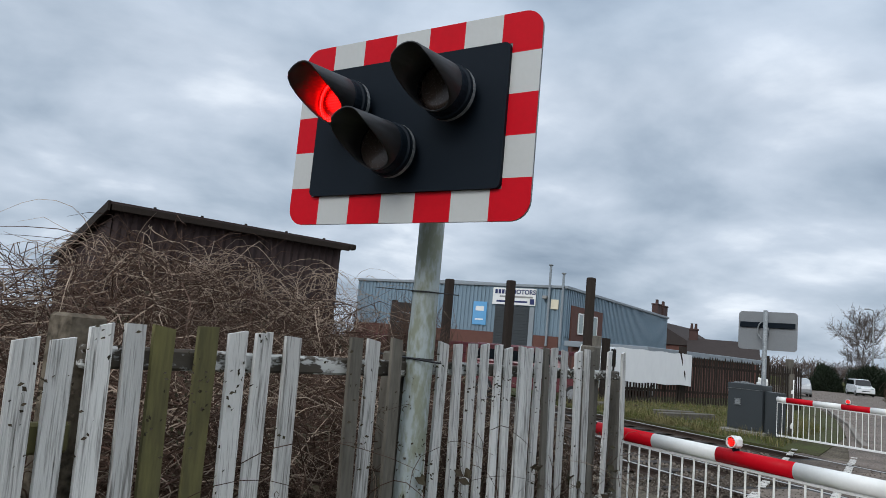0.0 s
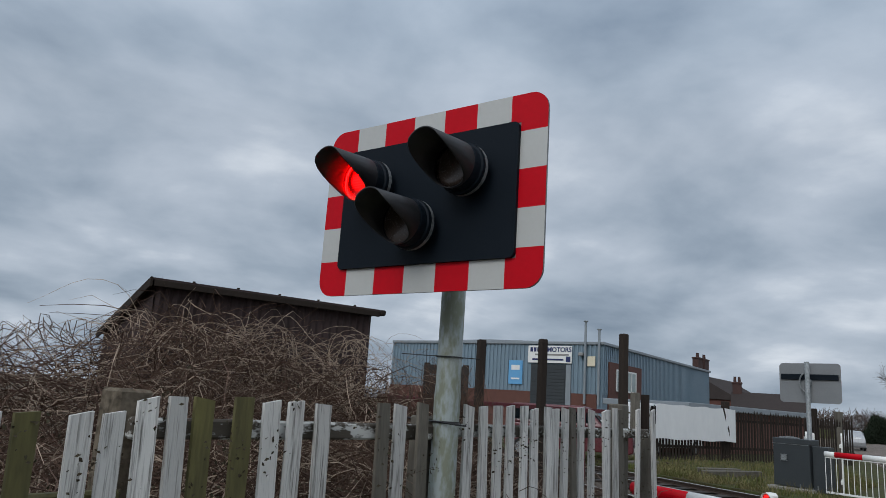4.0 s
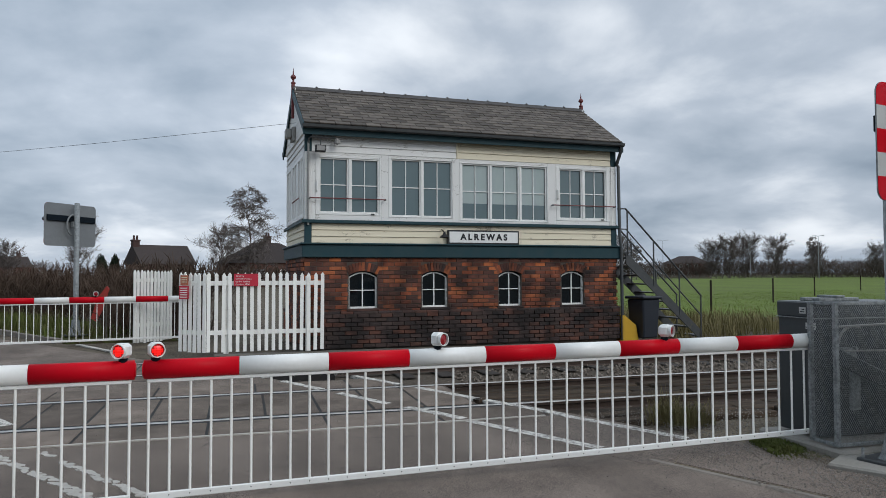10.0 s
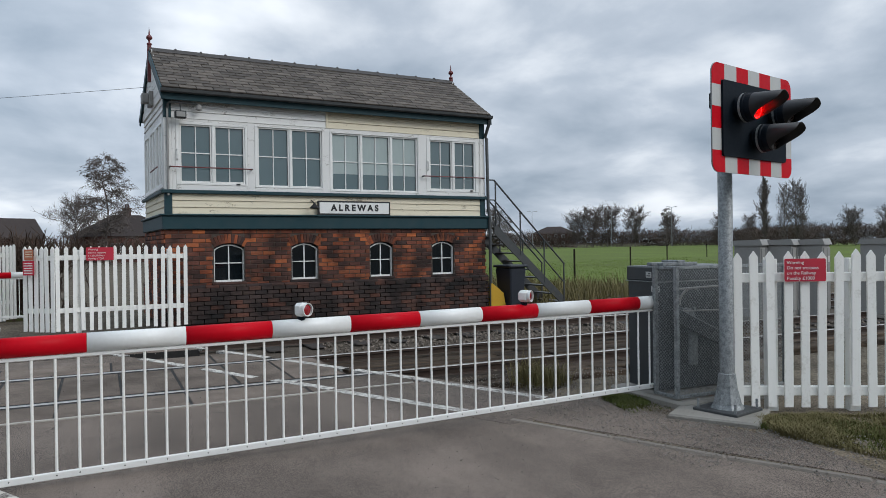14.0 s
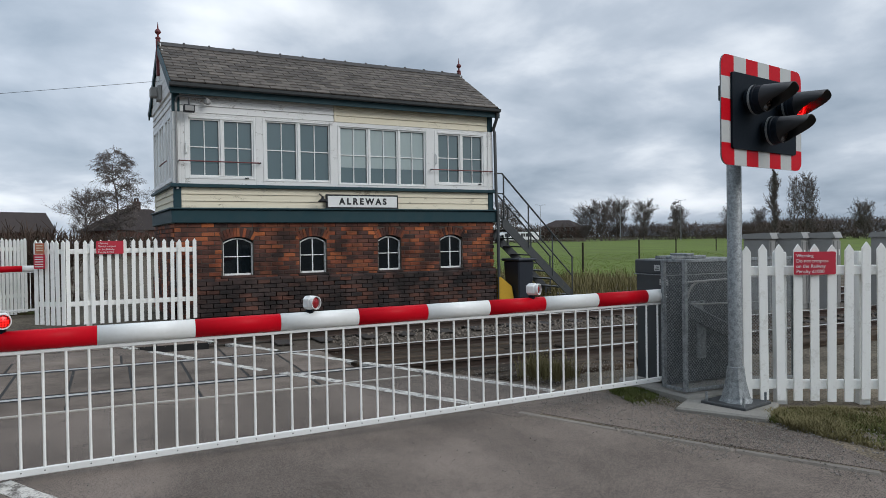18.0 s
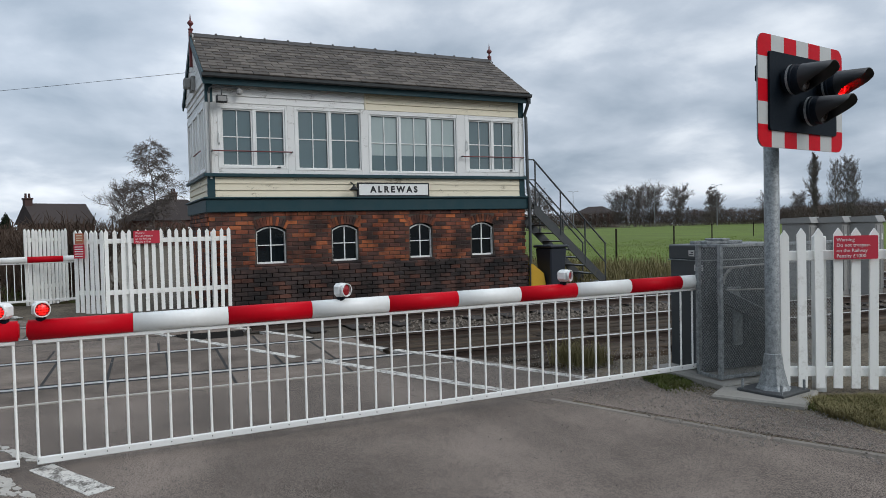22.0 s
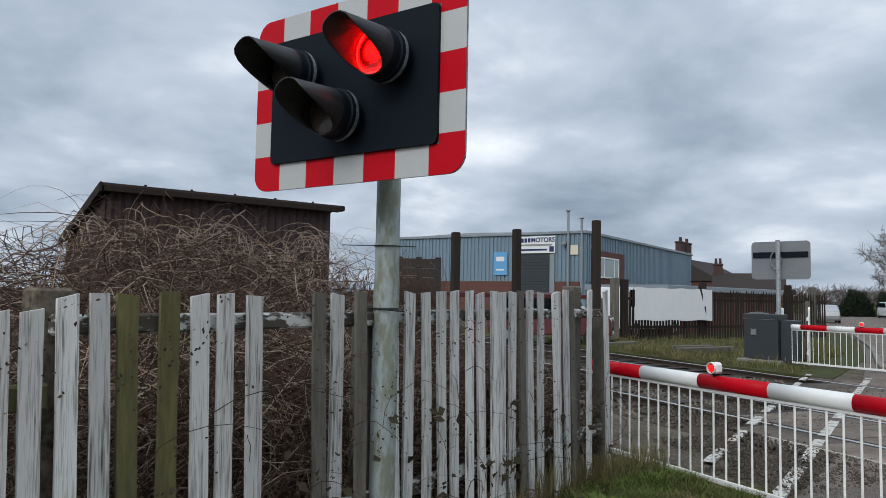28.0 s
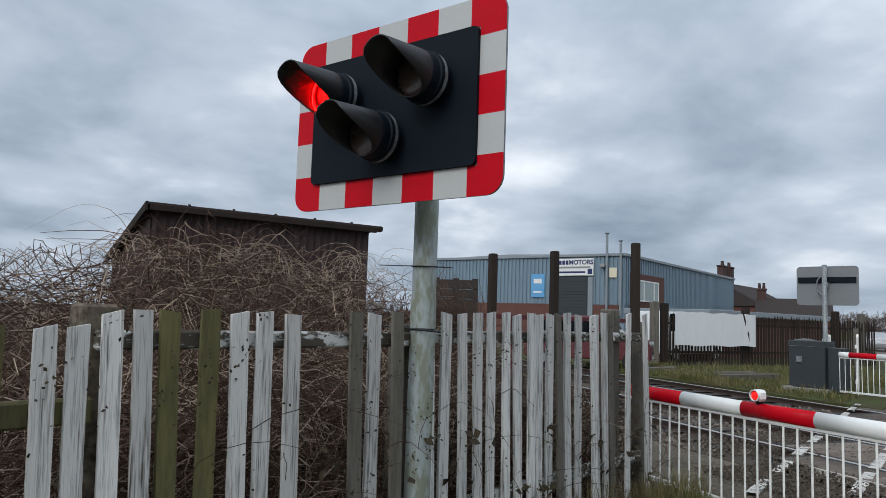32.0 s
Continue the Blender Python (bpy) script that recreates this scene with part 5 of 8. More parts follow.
        part("finial", Mesh().lathe([(0.035, -0.25), (0.035, 0.1), (0.05, 0.11), (0.05, 0.13), (0.02, 0.15), (0.018, 0.19), (0.055, 0.225), (0.06, 0.25), (0.04, 0.285), (0.016, 0.3), (0.012, 0.36), (0.002, 0.44)], (x, ry, rz), "z", 12), "finial", B, "turned oxide-red finial", smooth=True)
        part("finial_post", Mesh().bevel(x - 0.04 if s < 0 else x - 0.03, ry - 0.04, rz - 0.62, x + 0.03 if s < 0 else x + 0.04, ry + 0.04, rz + 0.1, 0.008), "finial", B, "oxide-red gable post")
    part("fascia", Mesh().bevel(-0.05, ey + 0.03, ez - 0.20, W + 0.1, ey + 0.06, ez - 0.03, 0.004), "teal", B, "dark green eaves board")
    part("soffit", Mesh().box(-0.04, ey + 0.06, 4.075, W + 0.04, 0.0, 4.09), "teal", B)
    part("gutter", Mesh().prism([(-0.055, 0.0), (-0.045, -0.05), (-0.02, -0.07), (0.02, -0.07), (0.045, -0.05), (0.055, 0.0), (0.045, 0.0), (0.035, -0.045), (0.0, -0.058), (-0.035, -0.045), (-0.045, 0.0)], W + 0.14, Matrix.Translation((-0.07, ey - 0.03, ez - 0.02)) @ Matrix(((0, 1, 0, 0), (1, 0, 0, 0), (0, 0, 1, 0), (0, 0, 0, 1)))), "steel", B, "dark iron gutter")
    part("downpipe", Mesh().path([(W + 0.02, ey, ez - 0.09), (W + 0.02, ey + 0.02, ez - 0.2), (W + 0.0, -0.05, ez - 0.45), (W + 0.03, -0.06, ez - 0.5), (W + 0.05, -0.06, 2.2), (W + 0.06, -0.10, 1.9), (W + 0.07, -0.10, -0.05)], [0.035] * 7, 10), "steel", B, "dark iron downpipe", smooth=True)
    # name board and small fittings
    nb = part("name_board", Mesh().bevel(2.80, -0.10, 1.965, 4.35, -0.06, 2.25, 0.008), "ink", B, "black-framed white station name board")
    part("name_panel", Mesh().bevel(2.835, -0.108, 1.998, 4.315, -0.101, 2.217, 0.003), "white", nb)
    words("ALREWAS", 0.168, "ink", nb, pose(3.575, -0.110, 2.108, 90, 0, 0), label="black capital letters", squeeze=1.52, depth=0.006, bold=0.008)
    part("flood_lamp", Mesh().bevel(0.17, -0.24, 3.66, 0.36, -0.12, 3.79, 0.01), "ink", B, "small black flood lamp")
    part("lamp_arm", Mesh().path([(0.06, -0.05, 3.84), (0.07, -0.09, 3.92), (0.1, -0.12, 3.95), (0.54, -0.12, 3.95), (0.58, -0.12, 3.92)], [0.02] * 5, 6).path([(0.27, -0.12, 3.95), (0.27, -0.15, 3.78)], [0.012] * 2, 6), "steel", B, "grey conduit arm")
    part("bulkhead_lamp", Mesh().lathe([(0.015, 0.06), (0.055, 0.02), (0.06, -0.04), (0.0, -0.06)], (0.59, -0.13, 3.88), "z", 10), "greybox", B, "small grey downward lamp")
    part("flood_glass", Mesh().bevel(0.19, -0.246, 3.68, 0.34, -0.2405, 3.77, 0.002), "greybox", B, "pale lamp glass")
    part("conduit", Mesh().path([(0.06, -0.05, 3.86), (0.06, -0.05, 2.3)], [0.02, 0.02], 6), "greybox", B, "grey conduit down the corner")
    part("sign_lamp", Mesh().lathe([(0.02, 0.1), (0.03, 0.06), (0.10, 0.0), (0.09, -0.01), (0.0, 0.0)], (2.70, -0.2, 2.1), "z", 12).tube((2.70, 0.0, 2.26), (2.70, -0.2, 2.19), 0.012, n=6), "ink", B, "small black gooseneck lamp")
    part("alarm_box", Mesh().bevel(-0.10, 1.15, 4.10, -0.025, 1.5, 4.38, 0.01).bevel(-0.22, 1.2, 4.16, -0.101, 1.45, 4.34, 0.01), "greybox", B, "pale box on the gable")
    return B


signal_box()


def stairs():
    """Open steel flight up to the door at the end of the signal box, running along the end wall from the field side."""
    S = thing("steel_stair", pose(13.75, -8.22, 0.0, 0, 0, -88), "dark grey open steel stair with tubular handrails", "stairs")
    # x away from the box, y into the field side
    rise, n = 1.95, 10
    run = 1.95
    part("landing", Mesh().bevel(-0.0, 0.05, rise - 0.04, 0.25, 1.0, rise, 0.005), "steel", S)
    for y in (0.05, 0.95):
        part("stringer", Mesh().prism([(0.2, rise), (0.2, rise - 0.26), (run + 0.2, -0.08), (run + 0.2, 0.16)], 0.03, pose(0, y, 0)), "steel", S, "sloping side plate")
        hr = [(0.0, y, rise + 0.95), (0.2, y, rise + 0.95), (run + 0.2, y, 0.95)]
        part("handrail", Mesh().path(hr, [0.02] * 3, 8), "steel", S)
        part("knee_rail", Mesh().path([(p, q, r - 0.45) for p, q, r in hr], [0.016] * 3, 8), "steel", S)
        for f in (0.02, 0.36, 0.70, 0.99):
            x = 0.2 + run * f
            part("baluster", Mesh().tube((x, y, rise * (1 - f) - 0.05 if f < 0.9 else 0.0), (x, y, rise * (1 - f) + 0.95), 0.018, n=8), "steel", S)
    for i in range(n):
        f = (i + 0.5) / n
        part("tread", Mesh().bevel(0.2 + run * f - 0.11, 0.08, rise * (1 - f) - 0.05, 0.2 + run * f + 0.11, 0.95, rise * (1 - f) - 0.02, 0.004), "steel", S)
    return S


stairs()


def picket_mesh(h, w=0.075, d=0.022, mat="picket", name="picket"):
    me = Mesh().prism([(-w / 2, 0), (w / 2, 0), (w / 2, h - w * 0.75), (0, h), (-w / 2, h - w * 0.75)], d).done(name)
    me.materials.append(M[mat])
    return me


def picket_fence(a, b, z, h, label, step=0.125, posts=True, mat="picket", rails=(0.24, 0.86), wide=0.075):
    """White pickets on two rails between two places."""
    p, q = Vector((*a, z)), Vector((*b, z))
    d = q - p
    F = thing("picket_fence", pose(p.x, p.y, z, 0, 0, math.degrees(math.atan2(d.y, d.x))), label, "fence", "white picket fences")
    n = max(2, int(d.length / step))
    pm = picket_mesh(h, wide)
    for i in range(n + 1):
        o = part("picket", pm, mat, F)
        o.matrix_basis = pose(d.length * i / n, -0.035, rng.uniform(-0.012, 0.012), 0, rng.uniform(-0.6, 0.6), 0)
    for f in rails:
        part("fence_rail", Mesh().bevel(0, -0.012, h * f - 0.04, d.length, 0.03, h * f + 0.04, 0.006), mat, F)
    if posts:
        for x in ([0.3, d.length - 0.25] if d.length > 1 else [d.length / 2]):
            part("fence_post", Mesh().bevel(x - 0.045, 0.031, -0.2, x + 0.045, 0.12, h * 0.95, 0.006), mat, F)
    return F


picket_fence((13.12, 0.30), (13.12, -1.70), 0.1, 1.42, "white painted picket fence beside the signal box", wide=0.062)
picket_fence((13.45, 0.78), (13.14, 0.36), 0.1, 1.42, "white picket wing fence by the far barrier", posts=False, step=0.1, wide=0.066)
picket_fence((16.47, 1.98), (17.18, 1.31), 0.0, 1.58, "white picket fence running back along the hedge", posts=False, step=0.086, wide=0.062)
picket_fence((4.04, -5.20), (3.44, -6.266), 0.05, 1.31, "white picket fence with a red warning notice", rails=(0.10, 0.83), step=0.133, wide=0.068)
picket_fence((15.9, 14.2), (19.5, 17.6), 0.0, 1.4, "white picket fence beside the far grey cabinet", posts=False)


def notice(m, lines, w, h, label, size, parent_name="warning_notice", left=None):
    N = thing(parent_name, m, label, "sign")
    part("plate", Mesh().prism(rounded(w, h, 0.012, 3), 0.004), "signred", N, "red plate")
    for k, tx in enumerate(lines):
        words(tx, size, "white", N, pose(0 if left is None else left, -0.003, h / 2 - (k + 0.75) * h / (len(lines) + 0.35), 90, 0, 0), depth=0.002, label="white lettering", align="CENTER" if left is None else "LEFT")
    return N


WARN = ["Warning", "Do not trespass", "on the Railway", "Penalty £1000"]
dv = Vector((3.44 - 4.04, -6.266 + 5.20, 0)).normalized()
ang = math.degrees(math.atan2(dv.y, dv.x))
notice(pose(4.04 + dv.x * 0.535, -5.20 + dv.y * 0.535, 1.20, 0, 0, ang) @ pose(0, -0.062, 0), WARN, 0.335, 0.19, "red trespass warning notice with white words", 0.0395, left=-0.15)
notice(pose(13.06, -0.34, 1.38, 0, 0, -90) @ pose(0, 0, 0), WARN, 0.42, 0.22, "red trespass warning notice on the picket fence", 0.042, left=-0.18)


def machine_cabinet(m, label, w=1.0, d=0.48, h=1.2, cage=None):
    """Barrier machine: a steel cabinet from x = 0 to d, y = -w to 0, with a wire guard before its arms on the -x side, between the two x of cage."""
    C = thing("barrier_machine", m, label, "cabinet", "barrier machines")
    part("body", Mesh().bevel(0.012, -w + 0.012, 0.09, d - 0.012, -0.012, h - 0.14, 0.008), "cabinet", C, "dark grey steel cabinet")
    part("lid", Mesh().bevel(0, -w, h - 0.138, d, 0.0, h, 0.012), "cabinet", C, "overhanging lid")
    part("plinth", Mesh().bevel((cage[0] if cage else 0) - 0.1, -w - 0.1, -0.2, d + 0.1, 0.14, 0.07, 0.02), "concrete", C, "concrete base")
    for x, z, f, lw in ((0.12, h - 0.105, 0.001, 0.075), (0.022, h - 0.235, -0.011, 0.115)):
        pl = part("label_plate", Mesh().bevel(x, f, z, x + lw, f + 0.003, z + 0.055, 0.001), "reflect", C, "small pale label")
        for k in (0, 1):
            part("text_bar", Mesh().box(x + 0.012, f + 0.0032, z + 0.012 + k * 0.02, x + lw - 0.012 - 0.02 * k, f + 0.0045, z + 0.021 + k * 0.02), "ink", pl)
    part("lid_seam", Mesh().bevel(-0.003, -w - 0.003, h - 0.145, d + 0.003, 0.003, h - 0.137, 0.001), "galv", C)
    part("lid_bracket", Mesh().bevel(0.1, -0.55, h + 0.001, 0.18, -0.12, h + 0.03, 0.004).bevel(0.26, -0.55, h + 0.001, 0.32, -0.12, h + 0.03, 0.004).bevel(0.1, -0.4, h + 0.031, 0.32, -0.3, h + 0.05, 0.004), "galv", C)
    hub = part("hub", Mesh().tube((-0.03, -0.3, h * 0.62), (0.0, -0.3, h * 0.62), 0.08, n=16), "galv", C, "bolted steel hub")
    for k in range(4):
        a = radians(45 + 90 * k)
        part("bolt", Mesh().tube((-0.045, -0.3 + 0.1 * math.cos(a), h * 0.62 + 0.1 * math.sin(a)), (0.0, -0.3 + 0.1 * math.cos(a), h * 0.62 + 0.1 * math.sin(a)), 0.014, n=6), "galv", hub)
    if cage:
        part("counterweight_arm", Mesh().bevel(-0.18, -0.85, -0.06, -0.12, 0.0, 0.07, 0.01, pose(0, 0, 0.80, 24)), "cabinet", C, "slanting dark arm")
        part("arm_bracket", Mesh().bevel(-0.1, -0.5, 0.3, -0.06, -0.4, 0.62, 0.01, pose(0, 0.15, 0.02)), "galv", C)
        part("quadrant", Mesh().path([(-0.1, -0.28 + 0.16 * math.sin(radians(a)), h - 0.36 + 0.16 * math.cos(radians(a))) for a in range(-20, 100, 15)], [0.012] * 8, 5), "greybox", C)
        part("tie_rod", Mesh().tube((-0.12, -0.98, h - 0.18), (-0.12, -0.1, h - 0.2), 0.01, n=6).tube((-0.12, -0.98, h - 0.42), (-0.12, -0.1, h - 0.4), 0.008, n=6), "greybox", C)
        x0, x1, y0, y1, z0, z1 = cage[0], cage[1], -w - 0.25, 0.09, 0.085, h + 0.01
        g = Mesh()
        for x, y in ((x0, y0), (x0, y1), (x1, y1)):
            g.bevel(x - 0.018, y - 0.018, z0, x + 0.018, y + 0.018, z1, 0.003)
        for z in (z0 + 0.012, z1 - 0.012):
            g.bevel(x0 - 0.012, y0 + 0.02, z - 0.014, x0 + 0.012, y1 - 0.02, z + 0.014, 0.003)
            g.bevel(x0 + 0.02, y1 - 0.012, z - 0.014, x1 - 0.02, y1 + 0.012, z + 0.014, 0.003)
        gd = part("mesh_guard", g, "galv", C, "galvanised guard frame")
        wr = Mesh()
        step = 0.019
        for (a0, a1, b0, b1, f) in ((y0, y1, z0, z1, lambda a, b: (x0, a, b)), (x0, x1, z0, z1, lambda a, b: (a, y1, b))):
            n = int((a1 - a0 + (b1 - b0) * 0.6) / step)
            for i in range(n):
                for s in (1, -1):
                    c = i * step
                    hb = (b1 - b0) * 0.6
                    p = (a0 + max(0, c - hb), b0 + min(c, hb) / 0.6)
                    q = (a0 + min(c, a1 - a0), b0 + max(0, c - (a1 - a0)) / 0.6)
                    if s < 0:
                        p, q = (a0 + a1 - p[0], p[1]), (a0 + a1 - q[0], q[1])
                    if p != q:
                        wr.tube(f(*p), f(*q), 0.0016, n=3, caps=False)
        tagged(part("wire_mesh", wr, "galv", gd, "diamond wire mesh", fix=False), kind="stuff")
    return C


machine_cabinet(pose(4.665, -4.935, 0), "dark grey barrier machine cabinet with a wire mesh guard", 1.0, 0.475, 1.225, (-0.287, -0.025))
machine_cabinet(pose(14.75, 14.45, 0, 0, 0, 14), "dark grey steel barrier machine cabinet beside the far track", 0.95, 0.5, 1.25)
tagged(part("narrow_cabinet", Mesh().bevel(0.1, -1.34, 0, 0.45, -0.96, 1.1, 0.012), "cabinet", m=pose(14.75, 14.45, 0, 0, 0, 14)), "narrow dark grey cabinet beside the far barrier machine", "cabinet")


def location_cabinet(x, y, w, label):
    C = thing("equipment_cabinet", pose(x, y, -0.15, 0, 0, -66), label, "cabinet", "trackside cabinets")
    part("body", Mesh().bevel(0, 0, 0.1, w, 0.5, 1.5, 0.01), "greybox", C, "grey metal body")
    part("roof", Mesh().prism([(-0.05, 1.5), (0.55, 1.5), (0.5, 1.6), (0.0, 1.62)], w + 0.06, Matrix.Translation((-0.03, 0, 0)) @ Matrix(((0, 1, 0, 0), (1, 0, 0, 0), (0, 0, 1, 0), (0, 0, 0, 1)))), "greybox", C)
    for k in (0, 1):
        d = part("door", Mesh().bevel(0.03 + k * w / 2, -0.02, 0.2, w / 2 - 0.02 + k * w / 2, -0.001, 1.44, 0.006), "greybox", C)
        part("door_label", Mesh().box(w / 4 - 0.04 + k * w / 2, -0.023, 1.15, w / 4 + 0.04 + k * w / 2, -0.0205, 1.27), "white", d)
    part("base", Mesh().bevel(-0.02, -0.02, -0.05, w + 0.02, 0.52, 0.1, 0.01), "concrete", C)


for k in range(3):
    location_cabinet(9.62 - 0.24 * k, -12.0 - 0.58 * k, 0.56, "pale grey trackside equipment cabinet in a row of three")
location_cabinet(8.55, -14.3, 0.9, "pale grey trackside equipment cabinet standing alone")


def litter_bin():
    B = thing("wheeled_bin", pose(13.62, -8.72, 0.02, 0, 0, -80), "dark blue-black wheeled bin beside the stair", "bin")
    me = Mesh().bevel(-0.24, -0.27, 0.06, 0.24, 0.27, 0.9, 0.03)
    me.v = [(x * (0.8 + 0.22 * z), y * (0.8 + 0.22 * z), z) for x, y, z in me.v]
    part("body", me, "binplastic", B)
    part("lid", Mesh().bevel(-0.27, -0.31, 0.9, 0.27, 0.31, 0.96, 0.02), "binplastic", B)
    for x in (-0.2, 0.2):
        part("wheel", Mesh().tube((x - 0.02, 0.25, 0.1), (x + 0.02, 0.25, 0.1), 0.1, n=14), "tyre", B)
    G = thing("grit_bin", pose(13.5, -8.16, 0.02, 0, 0, -90), "yellow grit bin with a sloping lid", "grit bin")
    part("body", Mesh().prism([(-0.02, 0), (0.36, 0), (0.30, 0.34), (0.02, 0.56), (-0.02, 0.56)], 0.6), "yellow", G)


litter_bin()
tagged(part("signal_base_slab", Mesh().bevel(-0.28, -0.36, -0.2, 0.3, 0.34, 0.045, 0.015), "concrete", m=pose(4.0, -4.92, 0, 0, 0, -58)), "worn pale concrete slab under the signal post", "slab", "", "structure")
tagged(part("plank_walk", Mesh().bevel(12.85, -8.1, -0.1, 13.2, 0.2, 0.06, 0.01), "greywood"), "weathered grey timber edging in front of the signal box", "edging", "", "structure")


# ---- left side: old fence, shed, brambles ----
SLATS = [-1.6, -1.42, -1.25, -1.13, -0.956, -0.838, -0.716, -0.594, -0.468, -0.295, -0.148, -0.012, 0.14, 0.551, 0.695, 0.853, 1.131, 1.263, 1.433, 1.59, 1.738, 1.906, 2.037, 2.173, 2.278, 2.423, 2.537, 2.694, 2.832, 3.046, 3.12, 3.254, 3.367, 3.643, 3.995]
GREEN = (-1.13, -0.468, -0.295, -1.42)
GREY = (0.551, 0.853, 2.537, 3.367)


def old_fence():
    F = thing("old_picket_fence", pose(0.18, 3.46, 0, 0, 0, 29.0), "rotting picket fence with peeling white paint and mossy slats", "fence")
    for i, x in enumerate(SLATS):
        mat = "moss" if x in GREEN else "greywood" if x in GREY else "oldwhite"
        h = 1.567 + 0.022 * x + rng.uniform(-0.01, 0.01) - (0.06 if x < -0.8 else 0)
        w = 0.078 if x < -0.5 else 0.086 if x < 1.0 else 0.08
        me = Mesh()
        n = 9
        chip = rng.uniform(-0.02, 0.02)
        for k in range(n):
            z = h * k / (n - 1)
            dx, dy = 0.004 * math.sin(2.2 * z + i * 1.7), 0.006 * math.sin(1.9 * z + i * 2.3)
            ww = w / 2 * (1 + rng.uniform(-0.04, 0.03))
            zl, zr = (z - max(0, chip), z - max(0, -chip)) if k == n - 1 else (z, z)
            me.v += [(dx - ww, dy - 0.009, zl), (dx + ww, dy - 0.009, zr), (dx + ww, dy + 0.009, zr), (dx - ww, dy + 0.009, zl)]
        me.f = [(4 * k + a, 4 * k + (a + 1) % 4, 4 * k + 4 + (a + 1) % 4, 4 * k + 4 + a) for k in range(n - 1) for a in range(4)] + [(3, 2, 1, 0), (4 * n - 4, 4 * n - 3, 4 * n - 2, 4 * n - 1)]
        lean = rng.uniform(-2.5, -1.2)
        part("slat", me, mat, F, m=pose(x - h * math.tan(radians(lean)), -0.03 + rng.uniform(-0.01, 0.01), -0.02, rng.uniform(-0.4, 0.4), lean, rng.uniform(-4, 4)))
    part("fence_rail", Mesh().bevel(-0.75, 0.0, 1.375, 1.05, 0.05, 1.455, 0.01), "flake", F, "dark rail with flakes of white paint")
    part("fence_rail", Mesh().bevel(1.06, 0.0, 1.39, 4.0, 0.05, 1.465, 0.01), "flake", F, "dark rail with flakes of white paint")
    part("fence_rail", Mesh().bevel(-2.2, 0.0, 1.10, -0.75, 0.05, 1.2, 0.01), "moss", F, "green algae-covered rail")
    part("fence_rail", Mesh().bevel(-1.6, 0.0, 0.35, 4.0, 0.05, 0.45, 0.01), "flake", F, "dark rail with flakes of white paint")
    for xx, hh, w in ((-0.72, 1.555, 0.14), (1.02, 1.5, 0.1), (3.62, 1.66, 0.13), (4.16, 1.42, 0.1)):
        part("fence_post", Mesh().bevel(xx - w / 2, 0.052, -0.2, xx + w / 2, 0.052 + w, hh, 0.012), "ground" if xx < 0 else "greywood", F, "weathered grey post")
    return F


old_fence()


def shed():
    S = thing("corrugated_shed", pose(-0.44, 6.76, 0, 0, 0, 12.4), "dark rusty corrugated iron shed sunk in brambles", "shed")
    L, D, H, H2 = 2.12, 2.0, 2.43, 2.06

    def sheet(n, length, top0, top1, m):
        me = Mesh()
        for i in range(n + 1):
            x = length * i / n
            y = 0.012 * math.cos(math.pi * i)
            z = top0 + (top1 - top0) * i / n
            me.v += [(x, y, -0.2), (x, y, z)]
        me.f = [(2 * i, 2 * i + 2, 2 * i + 3, 2 * i + 1) for i in range(n)]
        me.v = [tuple(m @ Vector(v)) for v in me.v]
        return me

    part("front_wall", sheet(58, L, H, H, pose(0, 0, 0)), "shed", S, fix=False)
    part("end_wall", sheet(36, D, H, H2, pose(0, 0, 0, 0, 0, 90)), "shed", S, fix=False)
    part("end_wall", sheet(36, D, H, H2, pose(L, 0, 0, 0, 0, 90)), "shed", S, fix=False)
    part("back_wall", sheet(58, L, H2, H2, pose(0, D, 0)), "shed", S, fix=False)
    part("roof", Mesh().prism([(-0.05, H + 0.005), (-0.05, H + 0.03), (D + 0.08, H2 + 0.03), (D + 0.08, H2)], L + 0.12, Matrix.Translation((-0.05, 0, 0)) @ Matrix(((0, 1, 0, 0), (1, 0, 0, 0), (0, 0, 1, 0), (0, 0, 0, 1)))), "shed", S)
    part("eaves_board", Mesh().bevel(-0.04, -0.075, H - 0.045, L + 0.05, -0.055, H + 0.012, 0.004), "darkwood", S)
    part("barge_board", Mesh().prism([(-0.08, H - 0.05), (-0.08, H + 0.03), (D + 0.09, H2 + 0.03), (D + 0.09, H2 - 0.05)], 0.02, Matrix.Translation((-0.075, 0, 0)) @ Matrix(((0, 1, 0, 0), (1, 0, 0, 0), (0, 0, 1, 0), (0, 0, 0, 1)))), "darkwood", S)
    for k in range(5):
        part("roof_screw", Mesh().tube((0.3 + 0.4 * k, -0.03, H + 0.02), (0.3 + 0.4 * k, -0.03, H + 0.045), 0.012, n=6), "darkwood", S)
    part("gutter_end", Mesh().bevel(L + 0.051, -0.1, H - 0.03, L + 0.11, -0.02, H + 0.025, 0.01), "darkwood", S)


shed()


